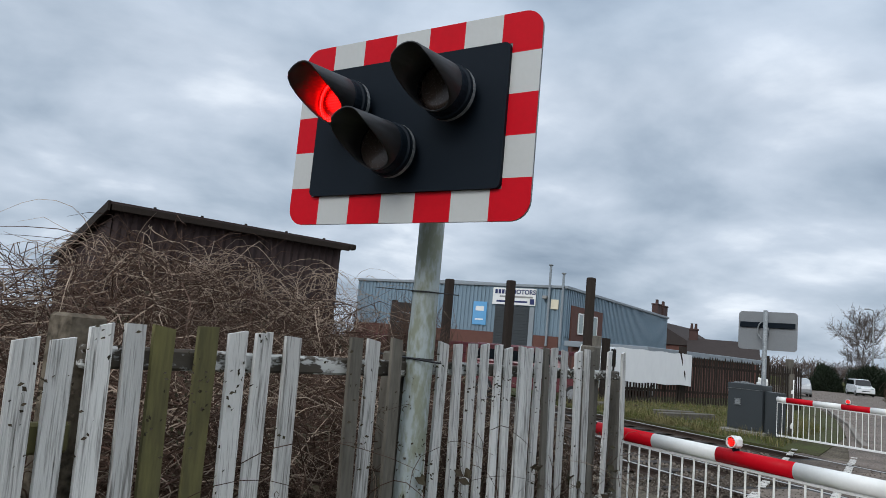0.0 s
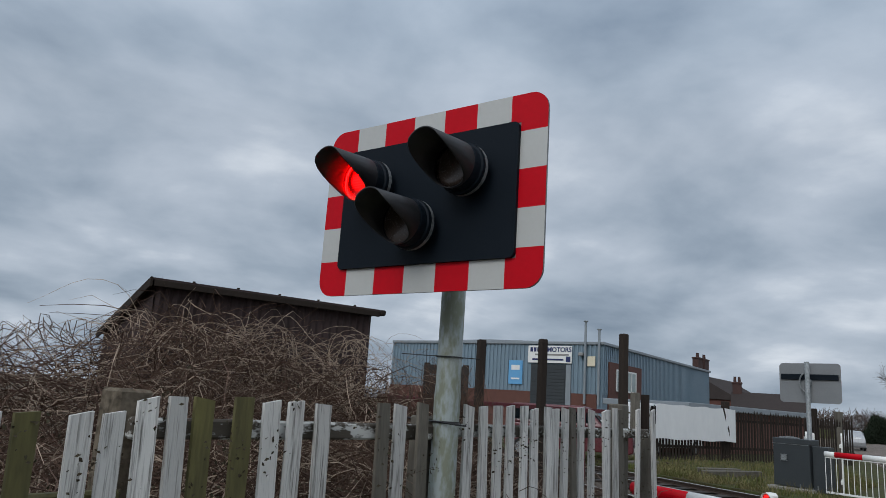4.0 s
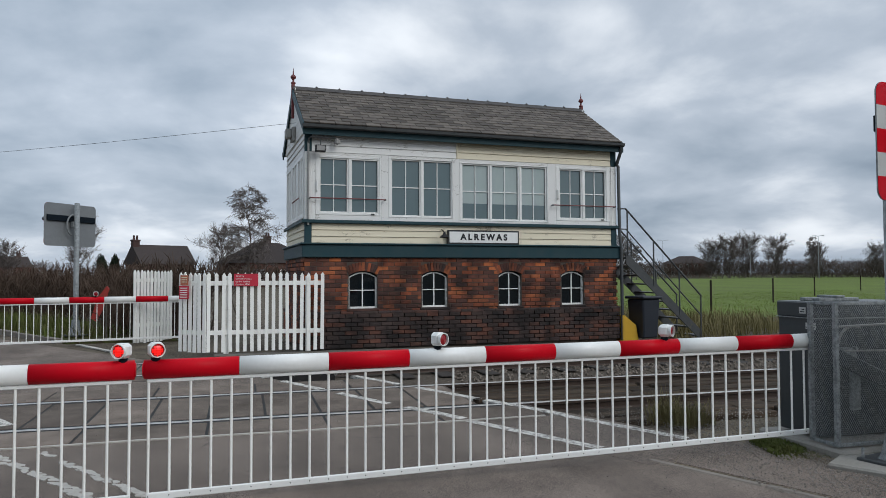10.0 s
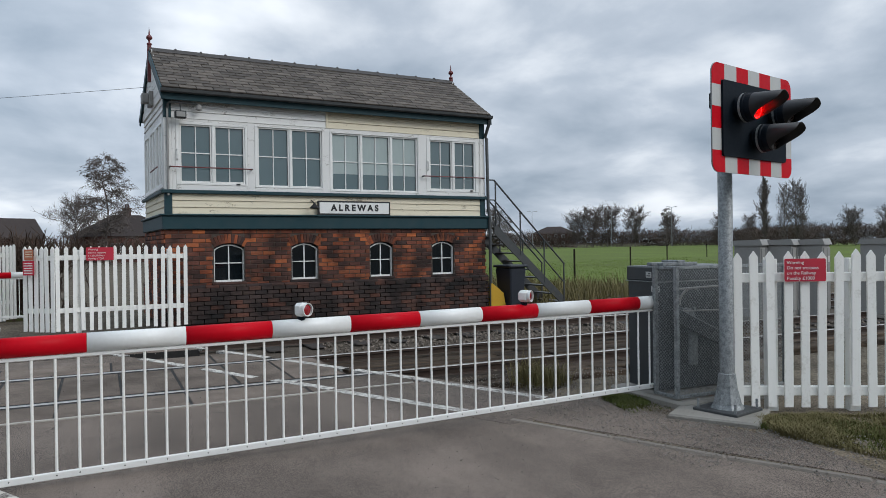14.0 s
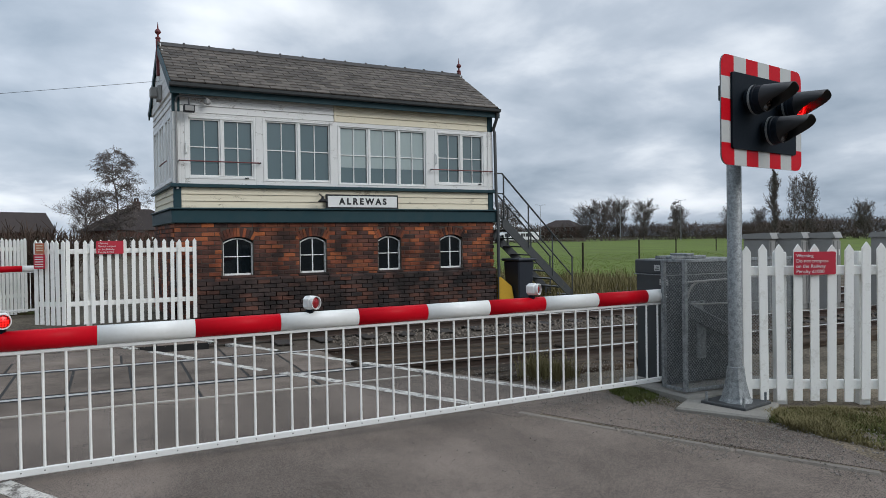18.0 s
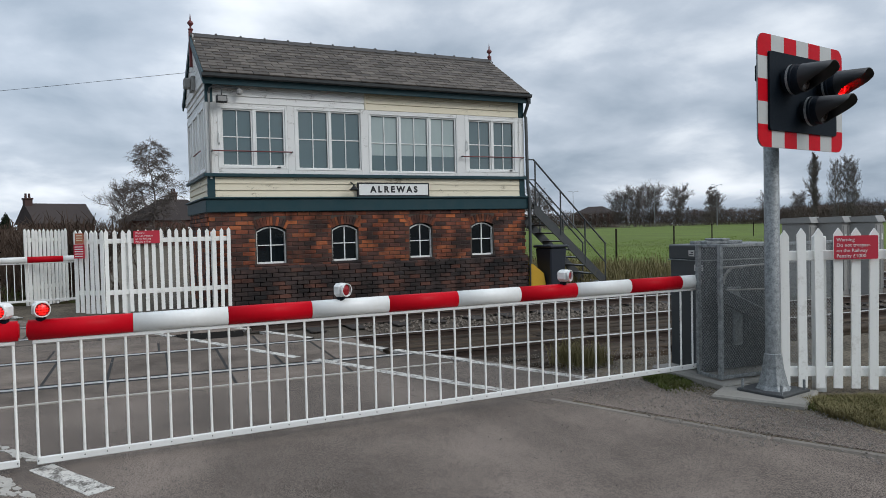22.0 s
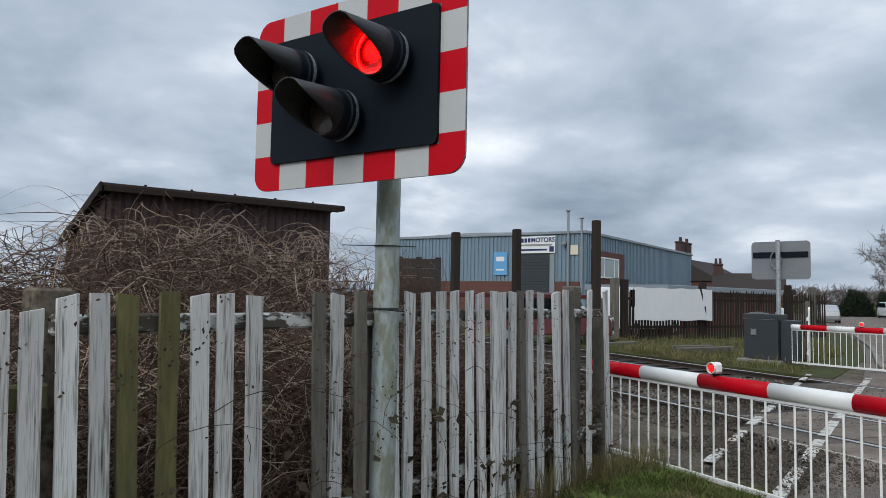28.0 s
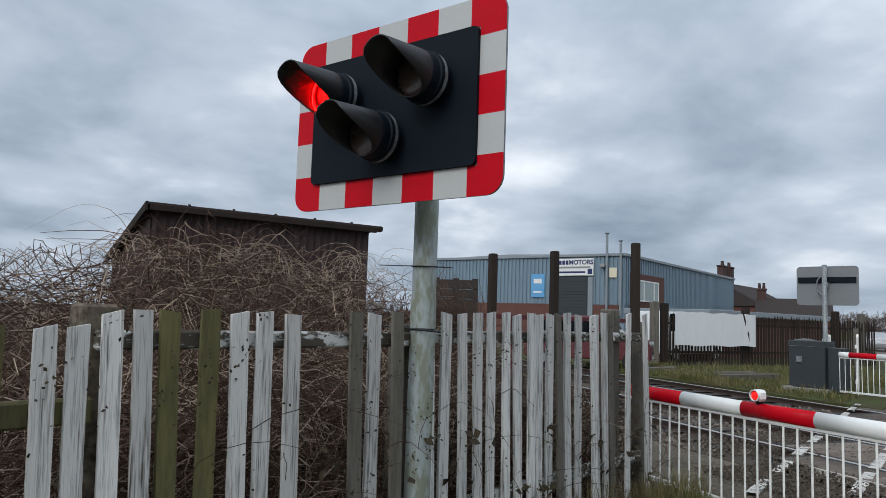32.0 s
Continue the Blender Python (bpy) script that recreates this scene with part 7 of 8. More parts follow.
def hatchback(m, label):
    """A small rounded hatchback, front towards -x, in lofted sections."""
    C = thing("car", m, label, "car")

    def loft(rows):
        # each row: x, half width, low z, shoulder z, top z, half width at the top
        me = Mesh()
        for x, w, z0, zs, zt, wt in rows:
            me.v += [(x, -w * 0.8, z0), (x, -w, z0 + 0.12), (x, -w, zs), (x, -wt, zt - 0.015), (x, -wt * 0.55, zt), (x, wt * 0.55, zt), (x, wt, zt - 0.015), (x, w, zs), (x, w, z0 + 0.12), (x, w * 0.8, z0)]
        n = 10
        for k in range(len(rows) - 1):
            me.f += [(k * n + i, k * n + (i + 1) % n, (k + 1) * n + (i + 1) % n, (k + 1) * n + i) for i in range(n)]
        me.f += [tuple(range(n)), tuple(range((len(rows) - 1) * n, len(rows) * n))]
        return me

    def smooth(ob):
        b = ob.modifiers.new("smooth", "SUBSURF")
        b.levels = b.render_levels = 2
        return ob

    smooth(part("body", loft([(-1.70, 0.48, 0.28, 0.5, 0.58, 0.42), (-1.66, 0.70, 0.22, 0.58, 0.68, 0.58), (-1.45, 0.79, 0.2, 0.68, 0.80, 0.66), (-1.05, 0.81, 0.2, 0.8, 0.93, 0.7), (-0.7, 0.81, 0.2, 0.86, 1.0, 0.72), (0.6, 0.81, 0.2, 0.9, 1.0, 0.74), (1.4, 0.79, 0.22, 0.92, 1.02, 0.72), (1.66, 0.7, 0.28, 0.86, 0.96, 0.62), (1.70, 0.6, 0.34, 0.76, 0.86, 0.55)]), "bluecar", C, "glossy blue body", smooth=True))
    smooth(part("greenhouse", loft([(-1.02, 0.66, 0.86, 0.88, 0.90, 0.6), (-0.9, 0.72, 0.86, 0.93, 0.98, 0.64), (-0.35, 0.70, 0.86, 1.02, 1.36, 0.56), (0.0, 0.70, 0.86, 1.02, 1.44, 0.55), (0.9, 0.70, 0.86, 1.02, 1.42, 0.54), (1.35, 0.68, 0.86, 1.0, 1.2, 0.52), (1.52, 0.62, 0.86, 0.95, 1.0, 0.5)]), "upane", C, "dark windscreen and side glass", smooth=True))
    smooth(part("roof", loft([(-0.34, 0.50, 1.335, 1.345, 1.355, 0.46), (-0.22, 0.55, 1.33, 1.365, 1.385, 0.50), (0.1, 0.57, 1.35, 1.395, 1.43, 0.51), (0.9, 0.56, 1.33, 1.38, 1.41, 0.50), (1.2, 0.52, 1.26, 1.31, 1.33, 0.46)]), "bluecar", C, "blue roof panel", smooth=True))
    for s in (-1, 1):
        part("windscreen_pillar", Mesh().path([(-1.0, s * 0.69, 0.92), (-0.66, s * 0.655, 1.2), (-0.36, s * 0.56, 1.39)], [0.035, 0.032, 0.03], 6), "bluecar", C, smooth=True)
        part("door_pillar", Mesh().path([(0.25, s * 0.72, 0.98), (0.25, s * 0.68, 1.2), (0.22, s * 0.57, 1.42)], [0.04, 0.038, 0.03], 6), "ink", C)
        part("headlight", Mesh().lathe([(0.001, -0.16), (0.07, -0.13), (0.1, 0.0), (0.06, 0.12), (0.001, 0.16)], (0, 0, 0), "z", 12), "frost", C, "clear headlamp", smooth=True, m=pose(-1.57, s * 0.56, 0.64, 0, 40, 0))
        part("door_mirror", Mesh().bevel(-0.72, s * 0.88 - 0.08, 0.96, -0.6, s * 0.88 + 0.08, 1.09, 0.03), "bluecar", C)
        for xx in (-1.12, 1.15):
            wh = part("wheel", Mesh().lathe([(0.0, -0.09), (0.26, -0.09), (0.29, -0.06), (0.29, 0.06), (0.26, 0.09), (0.0, 0.09)], (0, 0, 0), "y", 20), "tyre", C, m=pose(xx, s * 0.74, 0.29))
            part("rim", Mesh().lathe([(0.0, 0.1 * s), (0.17, 0.1 * s), (0.19, 0.085 * s)], (0, 0, 0), "y", 14), "silver", wh)
    part("grille", Mesh().bevel(-1.715, -0.42, 0.30, -1.63, 0.42, 0.40, 0.02), "ink", C, "dark lower grille")
    part("badge", Mesh().bevel(-1.71, -0.07, 0.56, -1.66, 0.07, 0.61, 0.01), "silver", C)
    part("number_plate", Mesh().bevel(-1.735, -0.26, 0.42, -1.69, 0.26, 0.52, 0.004), "white", C, "plain pale plate")
    return C


hatchback(pose(37.1, 19.05, 0, 0, 0, 46), "small bright blue hatchback waiting at the far barrier")
car(pose(52.0, 41.6, 0, 0, 0, 222), "silver", "silver saloon car driving away from the crossing", L=4.3, Wd=1.75, hood=1.0)
car(pose(78.1, 54.1, 0, 0, 0, 48), "vanwhite", "white pickup truck parked off the road", L=4.9, Wd=1.85, H=1.85, hood=1.1, kind="van")
FAR_CARS = [car(pose(*on_highway(16.3, 7), 0, 0, 110.1), "vanwhite", "white car driving along the main road beyond the field", L=4.2, Wd=1.8, hood=0.95), car(pose(*on_highway(15.6, 7), 0, 0, 110.1), "silver", "silver car driving along the main road beyond the field", L=4.2, Wd=1.8, hood=0.95)]
car(pose(13.2, 21.5, 0, 0, 0, 140), "maroon", "dark maroon car parked behind the old fence", L=4.2, Wd=1.7, H=1.75, hood=0.9, kind="van")
car(pose(20.5, 26.0, 0, 0, 0, 200), "vanwhite", "white van parked behind the dark fence", L=4.4, Wd=1.8, H=2.1, hood=0.7, kind="van")


def winter_tree(seed, mat, H=10.0, spread=2.8, habit="broad", r=0.15, least=0.012, limbs=34, subs=8, twigs=6):
    """A leafless tree of one leader: limbs from the trunk, side shoots on the limbs, fine twigs on the shoots."""
    q = random.Random(seed)
    trunk, crown = Mesh(), Mesh()
    lean = [0.0, 0.0]
    stem = []
    for k in range(9):
        stem.append(Vector((lean[0], lean[1], -0.2 + (H + 0.2) * k / 8)))
        lean[0] += q.gauss(0, 0.022 * H)
        lean[1] += q.gauss(0, 0.022 * H)
    trunk.path([tuple(p) for p in stem], [max(least, r * (1 - 0.93 * k / 8)) for k in range(9)], 6)

    def on_stem(f):
        k = min(7, int(f * 8))
        return stem[k].lerp(stem[k + 1], f * 8 - k)

    def reach(f):
        if habit == "poplar":
            return spread * (0.35 + 0.65 * math.sin(math.pi * min(1, 0.15 + 0.8 * f)))
        if habit == "birch":
            return spread * (1.08 - f) ** 0.5 * min(1.0, 2.6 * f)
        return spread * math.sqrt(max(0.03, 1 - ((f - 0.56) / 0.46) ** 2))

    rise = {"poplar": 1.9, "birch": 0.75, "broad": 0.62}[habit]
    bend = {"poplar": 0.20, "birch": -0.16, "broad": 0.12}[habit]

    def shoot(p, d, length, rad, n, wob, lift):
        pts = [p]
        for _ in range(n):
            d = (d + Vector((q.gauss(0, wob), q.gauss(0, wob), lift + q.gauss(0, wob * 0.7)))).normalized()
            p = p + d * (length / n)
            pts.append(p)
        return pts, d

    for i in range(limbs):
        f = 0.10 + 0.86 * (i + q.random()) / limbs
        a = i * 2.4 + q.uniform(-0.5, 0.5)
        base = on_stem(f)
        length = reach(f) * q.uniform(0.6, 1.12) * (1.25 if habit == "poplar" else 1.1)
        d = Vector((math.cos(a), math.sin(a), rise * q.uniform(0.6, 1.4))).normalized()
        rad = max(least, r * 0.42 * (1 - 0.75 * f))
        pts, _ = shoot(base, d, length, rad, 5, 0.14, bend)
        trunk.path([tuple(p) for p in pts], [max(least, rad * (1 - 0.8 * k / 5)) for k in range(6)], 4)
        for j in range(subs):
            g = q.uniform(0.12, 1.0)
            k = min(4, int(g * 5))
            p0 = pts[k].lerp(pts[k + 1], g * 5 - k)
            way = ((pts[k + 1] - pts[k]).normalized() + Vector((q.gauss(0, 0.7), q.gauss(0, 0.7), q.gauss(0.15, 0.5)))).normalized()
            L2 = (0.35 + length) * q.uniform(0.22, 0.46)
            sp, _ = shoot(p0, way, L2, 0, 3, 0.2, bend)
            crown.path([tuple(p) for p in sp], [max(least, rad * 0.34), max(least, rad * 0.26), max(least, rad * 0.2), least], 3)
            for _ in range(twigs):
                g2 = q.uniform(0.2, 1.0)
                k2 = min(2, int(g2 * 3))
                p1 = sp[k2].lerp(sp[k2 + 1], g2 * 3 - k2)
                w2 = (way + Vector((q.gauss(0, 0.8), q.gauss(0, 0.8), q.gauss(0.1, 0.6)))).normalized()
                tp, _ = shoot(p1, w2, L2 * q.uniform(0.3, 0.65), 0, 2, 0.2, -0.45 if habit == "birch" else 0.1)
                crown.path([tuple(p) for p in tp], [least, least * 0.8, least * 0.5], 3)
    a, b = trunk.done("trunk"), crown.done("crown")
    a.materials.append(M[mat]); b.materials.append(M[mat])
    return a, b


TREES = dict(
    birch=winter_tree(12, "birchbark", 10, 3.1, "birch", 0.13, 0.011, 54, 14, 12),
    near=winter_tree(14, "birchbark", 10, 4.2, "broad", 0.16, 0.016, 44, 12, 9),
    broad=winter_tree(21, "farbark", 10, 4.2, "broad", 0.2, 0.020, 46, 12, 10),
    round=winter_tree(22, "farbark", 10, 4.6, "broad", 0.22, 0.020, 50, 12, 10),
    ragged=winter_tree(24, "farbark", 10, 3.4, "birch", 0.2, 0.030, 44, 11, 9),
    poplar=winter_tree(23, "farbark", 10, 1.5, "poplar", 0.17, 0.016, 60, 12, 9),
    tall=winter_tree(26, "farbark", 10, 3.0, "broad", 0.14, 0.0135, 44, 11, 8),
)


def tree(x, y, h, kind, wide=1.0, label="bare leafless winter tree"):
    T = thing("tree", pose(x, y, 0, 0, 0, rng.uniform(0, 360)), label, "tree", "bare trees")
    k = Matrix.Diagonal((h / 10 * wide, h / 10 * wide, h / 10, 1))
    trunk, crown = TREES[kind]
    part("trunk", trunk, "farbark", T, m=k)
    part("crown", crown, "farbark", T, m=k)


tree(75.8, -1.3, 10.8, "birch", 1.0, "slender bare birch tree")
tree(90, 2.2, 6.4, "near", 1.0)
tree(120, 59.4, 9.2, "near", 1.0)
tree(112, 77, 11.2, "near", 0.9)
tree(71, 35.2, 6.8, "near", 0.9)
tree(105, 21.0, 8.2, "near", 1.0)
# beyond the field: a clump, single trees, a row of poplars
for x, y, h, kd, w in ((189.5, -138.8, 9.6, "round", 1.05), (186.3, -143.1, 10.6, "broad", 1.1), (187.5, -149.6, 11.2, "round", 1.05), (181.9, -156.5, 10.6, "broad", 1.1), (171.9, -160.2, 12.2, "ragged", 0.8), (176, -166, 8.5, "round", 0.8), (216.8, -124.2, 11.8, "broad", 1.1), (214.3, -128.4, 11.0, "ragged", 0.8), (224, -118, 11, "round", 0.7), (160, -172, 8.0, "round", 0.9), (152, -174, 7.6, "broad", 0.9)):
    tree(x, y, h, kd, w)
tree(113.1, -133.6, 14.6, "poplar", 0.85, "tall narrow bare poplar")
tree(113.0, -140.2, 12.8, "tall", 0.6, "tall bare tree beside the poplar")
for x, y, h, w in ((112.1, -143.4, 13.6, 0.7), (110.4, -143.0, 12.6, 0.6)):
    tree(x, y, h, "tall", w, "tall bare tree beside the poplar")
for x, y, h, kd, w in ((104, -152, 7.0, "round", 0.9), (100, -158, 7.4, "broad", 0.9), (94, -163, 7.4, "round", 0.9), (128, 47, 6.0, "near", 1.0), (150, 42, 6.6, "broad", 1.0), (140, 64, 6.4, "round", 1.0), (165, 66, 7.0, "broad", 1.0)):
    tree(x, y, h, kd, w)


def thicket(name, pts, width, height, n, mat, label, category, seed, r=0.02, twig=1.0, kind="stuff", wild=0.5):
    """A long bare hedge of many short twigs, upright or wild."""
    me = Mesh()
    q = random.Random(seed)
    segs = [(Vector((*pts[i], 0)), Vector((*pts[i + 1], 0))) for i in range(len(pts) - 1)]
    total = sum((b - a).length for a, b in segs)
    for a, b in segs:
        d = b - a
        nrm = Vector((-d.y, d.x, 0)).normalized()
        for _ in range(int(n * d.length / total)):
            p = a + d * q.random() + nrm * q.gauss(0, width / 2.5)
            top = height * (0.78 + 0.22 * noise.noise(Vector((p.x * 0.35, p.y * 0.35, seed))) + q.uniform(-0.1, 0.12))
            z = q.uniform(0, top * 0.8)
            w = Vector((q.gauss(0, wild), q.gauss(0, wild), 1)).normalized()
            p1 = p + Vector((0, 0, z))
            L = min(top - z, twig * q.uniform(0.4, 1.0))
            p2 = p1 + w * L * 0.55
            w = (w + Vector((q.gauss(0, 0.5), q.gauss(0, 0.5), q.uniform(-0.3, 0.3)))).normalized()
            me.path([tuple(p1), tuple(p2), tuple(p2 + w * L * 0.5)], [r, r * 0.8, r * 0.35], 3)
    return tagged(part(name, me, mat, fix=False), label, category, "", kind)


thicket("hedge", [(17.5, 1.4), (24, 2.6), (32, 9.8), (41, 18.5), (56, 30), (62, 36)], 1.5, 2.12, 26000, "hedge", "dense leafless brown hawthorn hedge beside the road", "hedge", 21, 0.015, 0.75)
thicket("far_wood", [(232, -90), (224, -130), (197, -150), (186, -170), (172, -182), (150, -178), (126, -160), (106, -162), (88, -176), (40, -230)], 9, 6.9, 32000, "farwood", "distant leafless wood beyond the field", "wood", 22, 0.055, 2.6, wild=1.1)
thicket("far_hedge", [(60, 12), (90, -10), (130, -40)], 5, 3.2, 4000, "hedge", "distant bare hedgerow behind the signal box", "hedge", 23, 0.04, 1.4)
thicket("far_trees", [(112, 110), (122, 88), (134, 62), (160, 62), (190, 46)], 7, 6.0, 13000, "farwood", "distant bare and dark trees behind the road", "wood", 25, 0.06, 1.9, wild=1.1)
thicket("left_scrub", [(-14, 9), (-6, 8.2), (-1.5, 9)], 2.2, 1.82, 9000, "twig", "leafless scrub beyond the old fence", "scrub", 26, 0.005, 0.8)


def house(m, L, D, H, R, label, chim=(0.15,), wall="redbrick", hip=0.0, stack=0.8, wide=0.36):
    Hs = thing("house", m, label, "house", "far houses")
    part("wall", Mesh().box(0, 0, -0.2, L, D, H), wall, Hs)
    if hip:
        v = [(-0.3, -0.3, H), (L + 0.3, -0.3, H), (L + 0.3, D + 0.3, H), (-0.3, D + 0.3, H), (hip, D / 2, H + R), (L - hip, D / 2, H + R)]
        part("roof", Mesh().add(v, [(0, 1, 5, 4), (1, 2, 5), (2, 3, 4, 5), (3, 0, 4), (0, 3, 2, 1)]), "darkroof", Hs, "dark tiled roof")
    else:
        part("roof", Mesh().prism([(-0.3, H), (D / 2, H + R), (D + 0.3, H)], L + 0.4, Matrix.Translation((-0.2, 0, 0)) @ Matrix(((0, 1, 0, 0), (1, 0, 0, 0), (0, 0, 1, 0), (0, 0, 0, 1)))), "darkroof", Hs, "dark tiled roof")
    for c in chim:
        ch = part("chimney", Mesh().bevel(L * c - wide, D / 2 - 0.3, H + R * 0.4, L * c + wide, D / 2 + 0.3, H + R + stack, 0.04).bevel(L * c - wide - 0.06, D / 2 - 0.36, H + R + stack - 0.14, L * c + wide + 0.06, D / 2 + 0.36, H + R + stack + 0.02, 0.03), "sootbrick", Hs, "brick chimney stack")
        for k in (-0.17, 0.17):
            part("chimney_pot", Mesh().lathe([(0.13, 0.0), (0.1, 0.4), (0.13, 0.45)], (L * c + k, D / 2, H + R + stack + 0.02), "z", 8), "sootbrick", ch)
    for i in range(max(2, int(L / 2.6))):
        x = (i + 0.5) * L / max(2, int(L / 2.6))
        for z in ([0.9, 3.3] if H > 4 else [0.9]):
            wn = part("window", Mesh().bevel(x - 0.55, -0.06, z, x + 0.55, -0.002, z + 1.2, 0.02), "white", Hs, "white-framed window")
            part("pane", Mesh().box(x - 0.45, -0.07, z + 0.1, x - 0.04, -0.061, z + 1.1).box(x + 0.04, -0.07, z + 0.1, x + 0.45, -0.061, z + 1.1), "pane", wn)
    return Hs


house(pose(80.1, 9.1, 0, 0, 0, -60) @ pose(-0.9, -0.4, 0), 5.7, 4.2, 2.6, 2.1, "brown-roofed brick bungalow behind the hedge", (0.03,), stack=0.5)
house(pose(86.7, -1.0, 0, 0, 0, -62), 9.5, 8, 2.9, 2.6, "brick house with a hipped brown roof", (0.5,), hip=3.0)
house(pose(163, 57, 0, 0, 0, -62), 16, 8, 3.2, 2.4, "distant brick houses with several chimneys", (0.1, 0.35, 0.65, 0.9))
house(pose(147, 60, 0, 0, 0, -62), 7, 6, 3.0, 2.2, "distant house with a pale gable", (0.2,), wall="render")
house(pose(214.5, -137.7, 0, 0, 0, -146.4), 13.2, 10, 4.7, 2.6, "distant brick house with a grey hipped roof", (), hip=4.0)
house(pose(53.8, 55.1, 0, 0, 0, 30), 12, 8, 3.6, 2.4, "brick house with tall chimneys behind the works", (0.03, 0.2), stack=1.7, wide=0.7)
house(pose(44.3, 46.0, 0, 0, 0, -46), 5.3, 5, 2.4, 1.6, "low brick house with a brown roof behind the dark fence", (0.05,))


def lorry():
    """Articulated lorry, front towards +x, its middle over the origin."""
    T = thing("lorry", pose(*on_highway(0), 0, 0, 110.1), "white articulated lorry with dark lettering on its trailer", "lorry")
    tr = part("trailer", Mesh().bevel(-8.2, -1.27, 0.75, 5.3, 1.27, 2.85, 0.05), "vanwhite", T, "plain white box trailer")
    for s in (-1, 1):
        x, k = -7.2, 0
        for w in (0.95, 0.8, 0.6, 0.62, 0.66, 0.72, 0.0, 0.8, 0.8, 0.8, 0.66, 0.62):
            if w:
                part("text_bar", Mesh().box(-s * x - w / 2 - 1.45, s * 1.275 - 0.006, 1.62, -s * x + w / 2 - 1.45, s * 1.275 + 0.006, 2.5), "ink", tr, "plain dark bar of the lettering")
            x += (w or 0.5) + 0.24
        part("side_guard", Mesh().bevel(-2.6, s * 1.1 - 0.03, 0.35, 2.4, s * 1.1 + 0.03, 0.7, 0.02), "steel", T)
    part("chassis", Mesh().bevel(-8.0, -0.5, 0.5, 8.0, 0.5, 0.749, 0.03), "steel", T, "dark chassis frame")
    cab = part("cab", Mesh().prism([(5.7, 0.76), (8.0, 0.4), (8.05, 1.2), (7.85, 2.15), (7.3, 2.6), (5.8, 2.7)], 2.46, pose(0, -1.23, 0)), "vanwhite", T, "white driver's cab")
    part("windscreen", Mesh().prism([(8.01, 1.4), (8.06, 1.4), (7.92, 2.08), (7.86, 2.08)], 2.2, pose(0, -1.1, 0)), "pane", cab, "dark windscreen")
    for s in (-1, 1):
        part("side_window", Mesh().bevel(6.6, s * 1.232 - 0.006, 1.4, 7.6, s * 1.232 + 0.006, 2.05, 0.004), "pane", cab)
    for x in (-6.4, -5.1, -3.8, 4.6, 7.0):
        for s in (-1, 1):
            wh = part("wheel", Mesh().lathe([(0.0, -0.16), (0.33, -0.16), (0.36, -0.1), (0.36, 0.1), (0.33, 0.16), (0.0, 0.16)], (0, 0, 0), "y", 16), "tyre", T, m=pose(x, s * 1.05, 0.36))
            part("rim", Mesh().lathe([(0.0, 0.165 * s), (0.2, 0.165 * s), (0.22, 0.15 * s)], (0, 0, 0), "y", 12), "silver", wh)
    return T


LORRY = lorry()


def dome_bush(name, x, y, rx, ry, h, n, mat, label, seed, r=0.02, twig=1.0):
    """A rounded bush of many twigs that point outwards from its foot."""
    q = random.Random(seed)
    me = Mesh()
    for _ in range(n):
        a, e = q.uniform(0, 2 * math.pi), math.asin(q.uniform(0.0, 1.0))
        f = q.uniform(0.35, 1.0) ** 0.5 * (0.88 + 0.2 * noise.noise(Vector((math.cos(a) * 2, math.sin(a) * 2, e * 2 + seed))))
        d = Vector((math.cos(e) * math.cos(a), math.cos(e) * math.sin(a), math.sin(e)))
        p = Vector((x + d.x * rx * f, y + d.y * ry * f, d.z * h * f))
        w = (d + Vector((q.gauss(0, 0.5), q.gauss(0, 0.5), 0.5 + q.gauss(0, 0.4)))).normalized()
        L = twig * q.uniform(0.3, 1.0)
        p2 = p - w * L * 0.5
        me.path([tuple(p - w * L), tuple(p2 + Vector((q.gauss(0, 0.06), q.gauss(0, 0.06), 0))), tuple(p)], [r, r * 0.8, r * 0.35], 3)
    return tagged(part(name, me, mat, fix=False), label, "bush", "", "stuff")


dome_bush("bramble_bush", 1.6, 6.4, 0.7, 0.5, 2.1, 4200, "twig", "bramble bush with dark berries behind the old fence", 71, 0.004, 0.5)
dome_bush("bramble_bush", 2.35, 6.75, 0.8, 0.4, 2.3, 4600, "twig", "thin tangle of bare bramble behind the old fence", 72, 0.0034, 0.5)
dome_bush("roadside_bush", 62.8, 38.7, 2.7, 2.7, 4.5, 8000, "twig", "rounded leafless bush beside the road", 24, 0.02, 1.1)
for k, (x, y, rx, h) in enumerate(((86.0, 58.5, 3.4, 4.4), (83.5, 62.5, 2.4, 3.8), (71.2, 39.6, 2.1, 3.7), (70.0, 37.0, 1.4, 3.4), (104, 17.8, 1.0, 4.9), (104.5, 16.2, 1.0, 4.8), (83.5, 34.5, 2.2, 4.2))):
    dome_bush("evergreen_bush", x, y, rx, rx, h, 2600, "evergreen", "dark evergreen shrub in the distance", 60 + k, 0.07, 0.8)


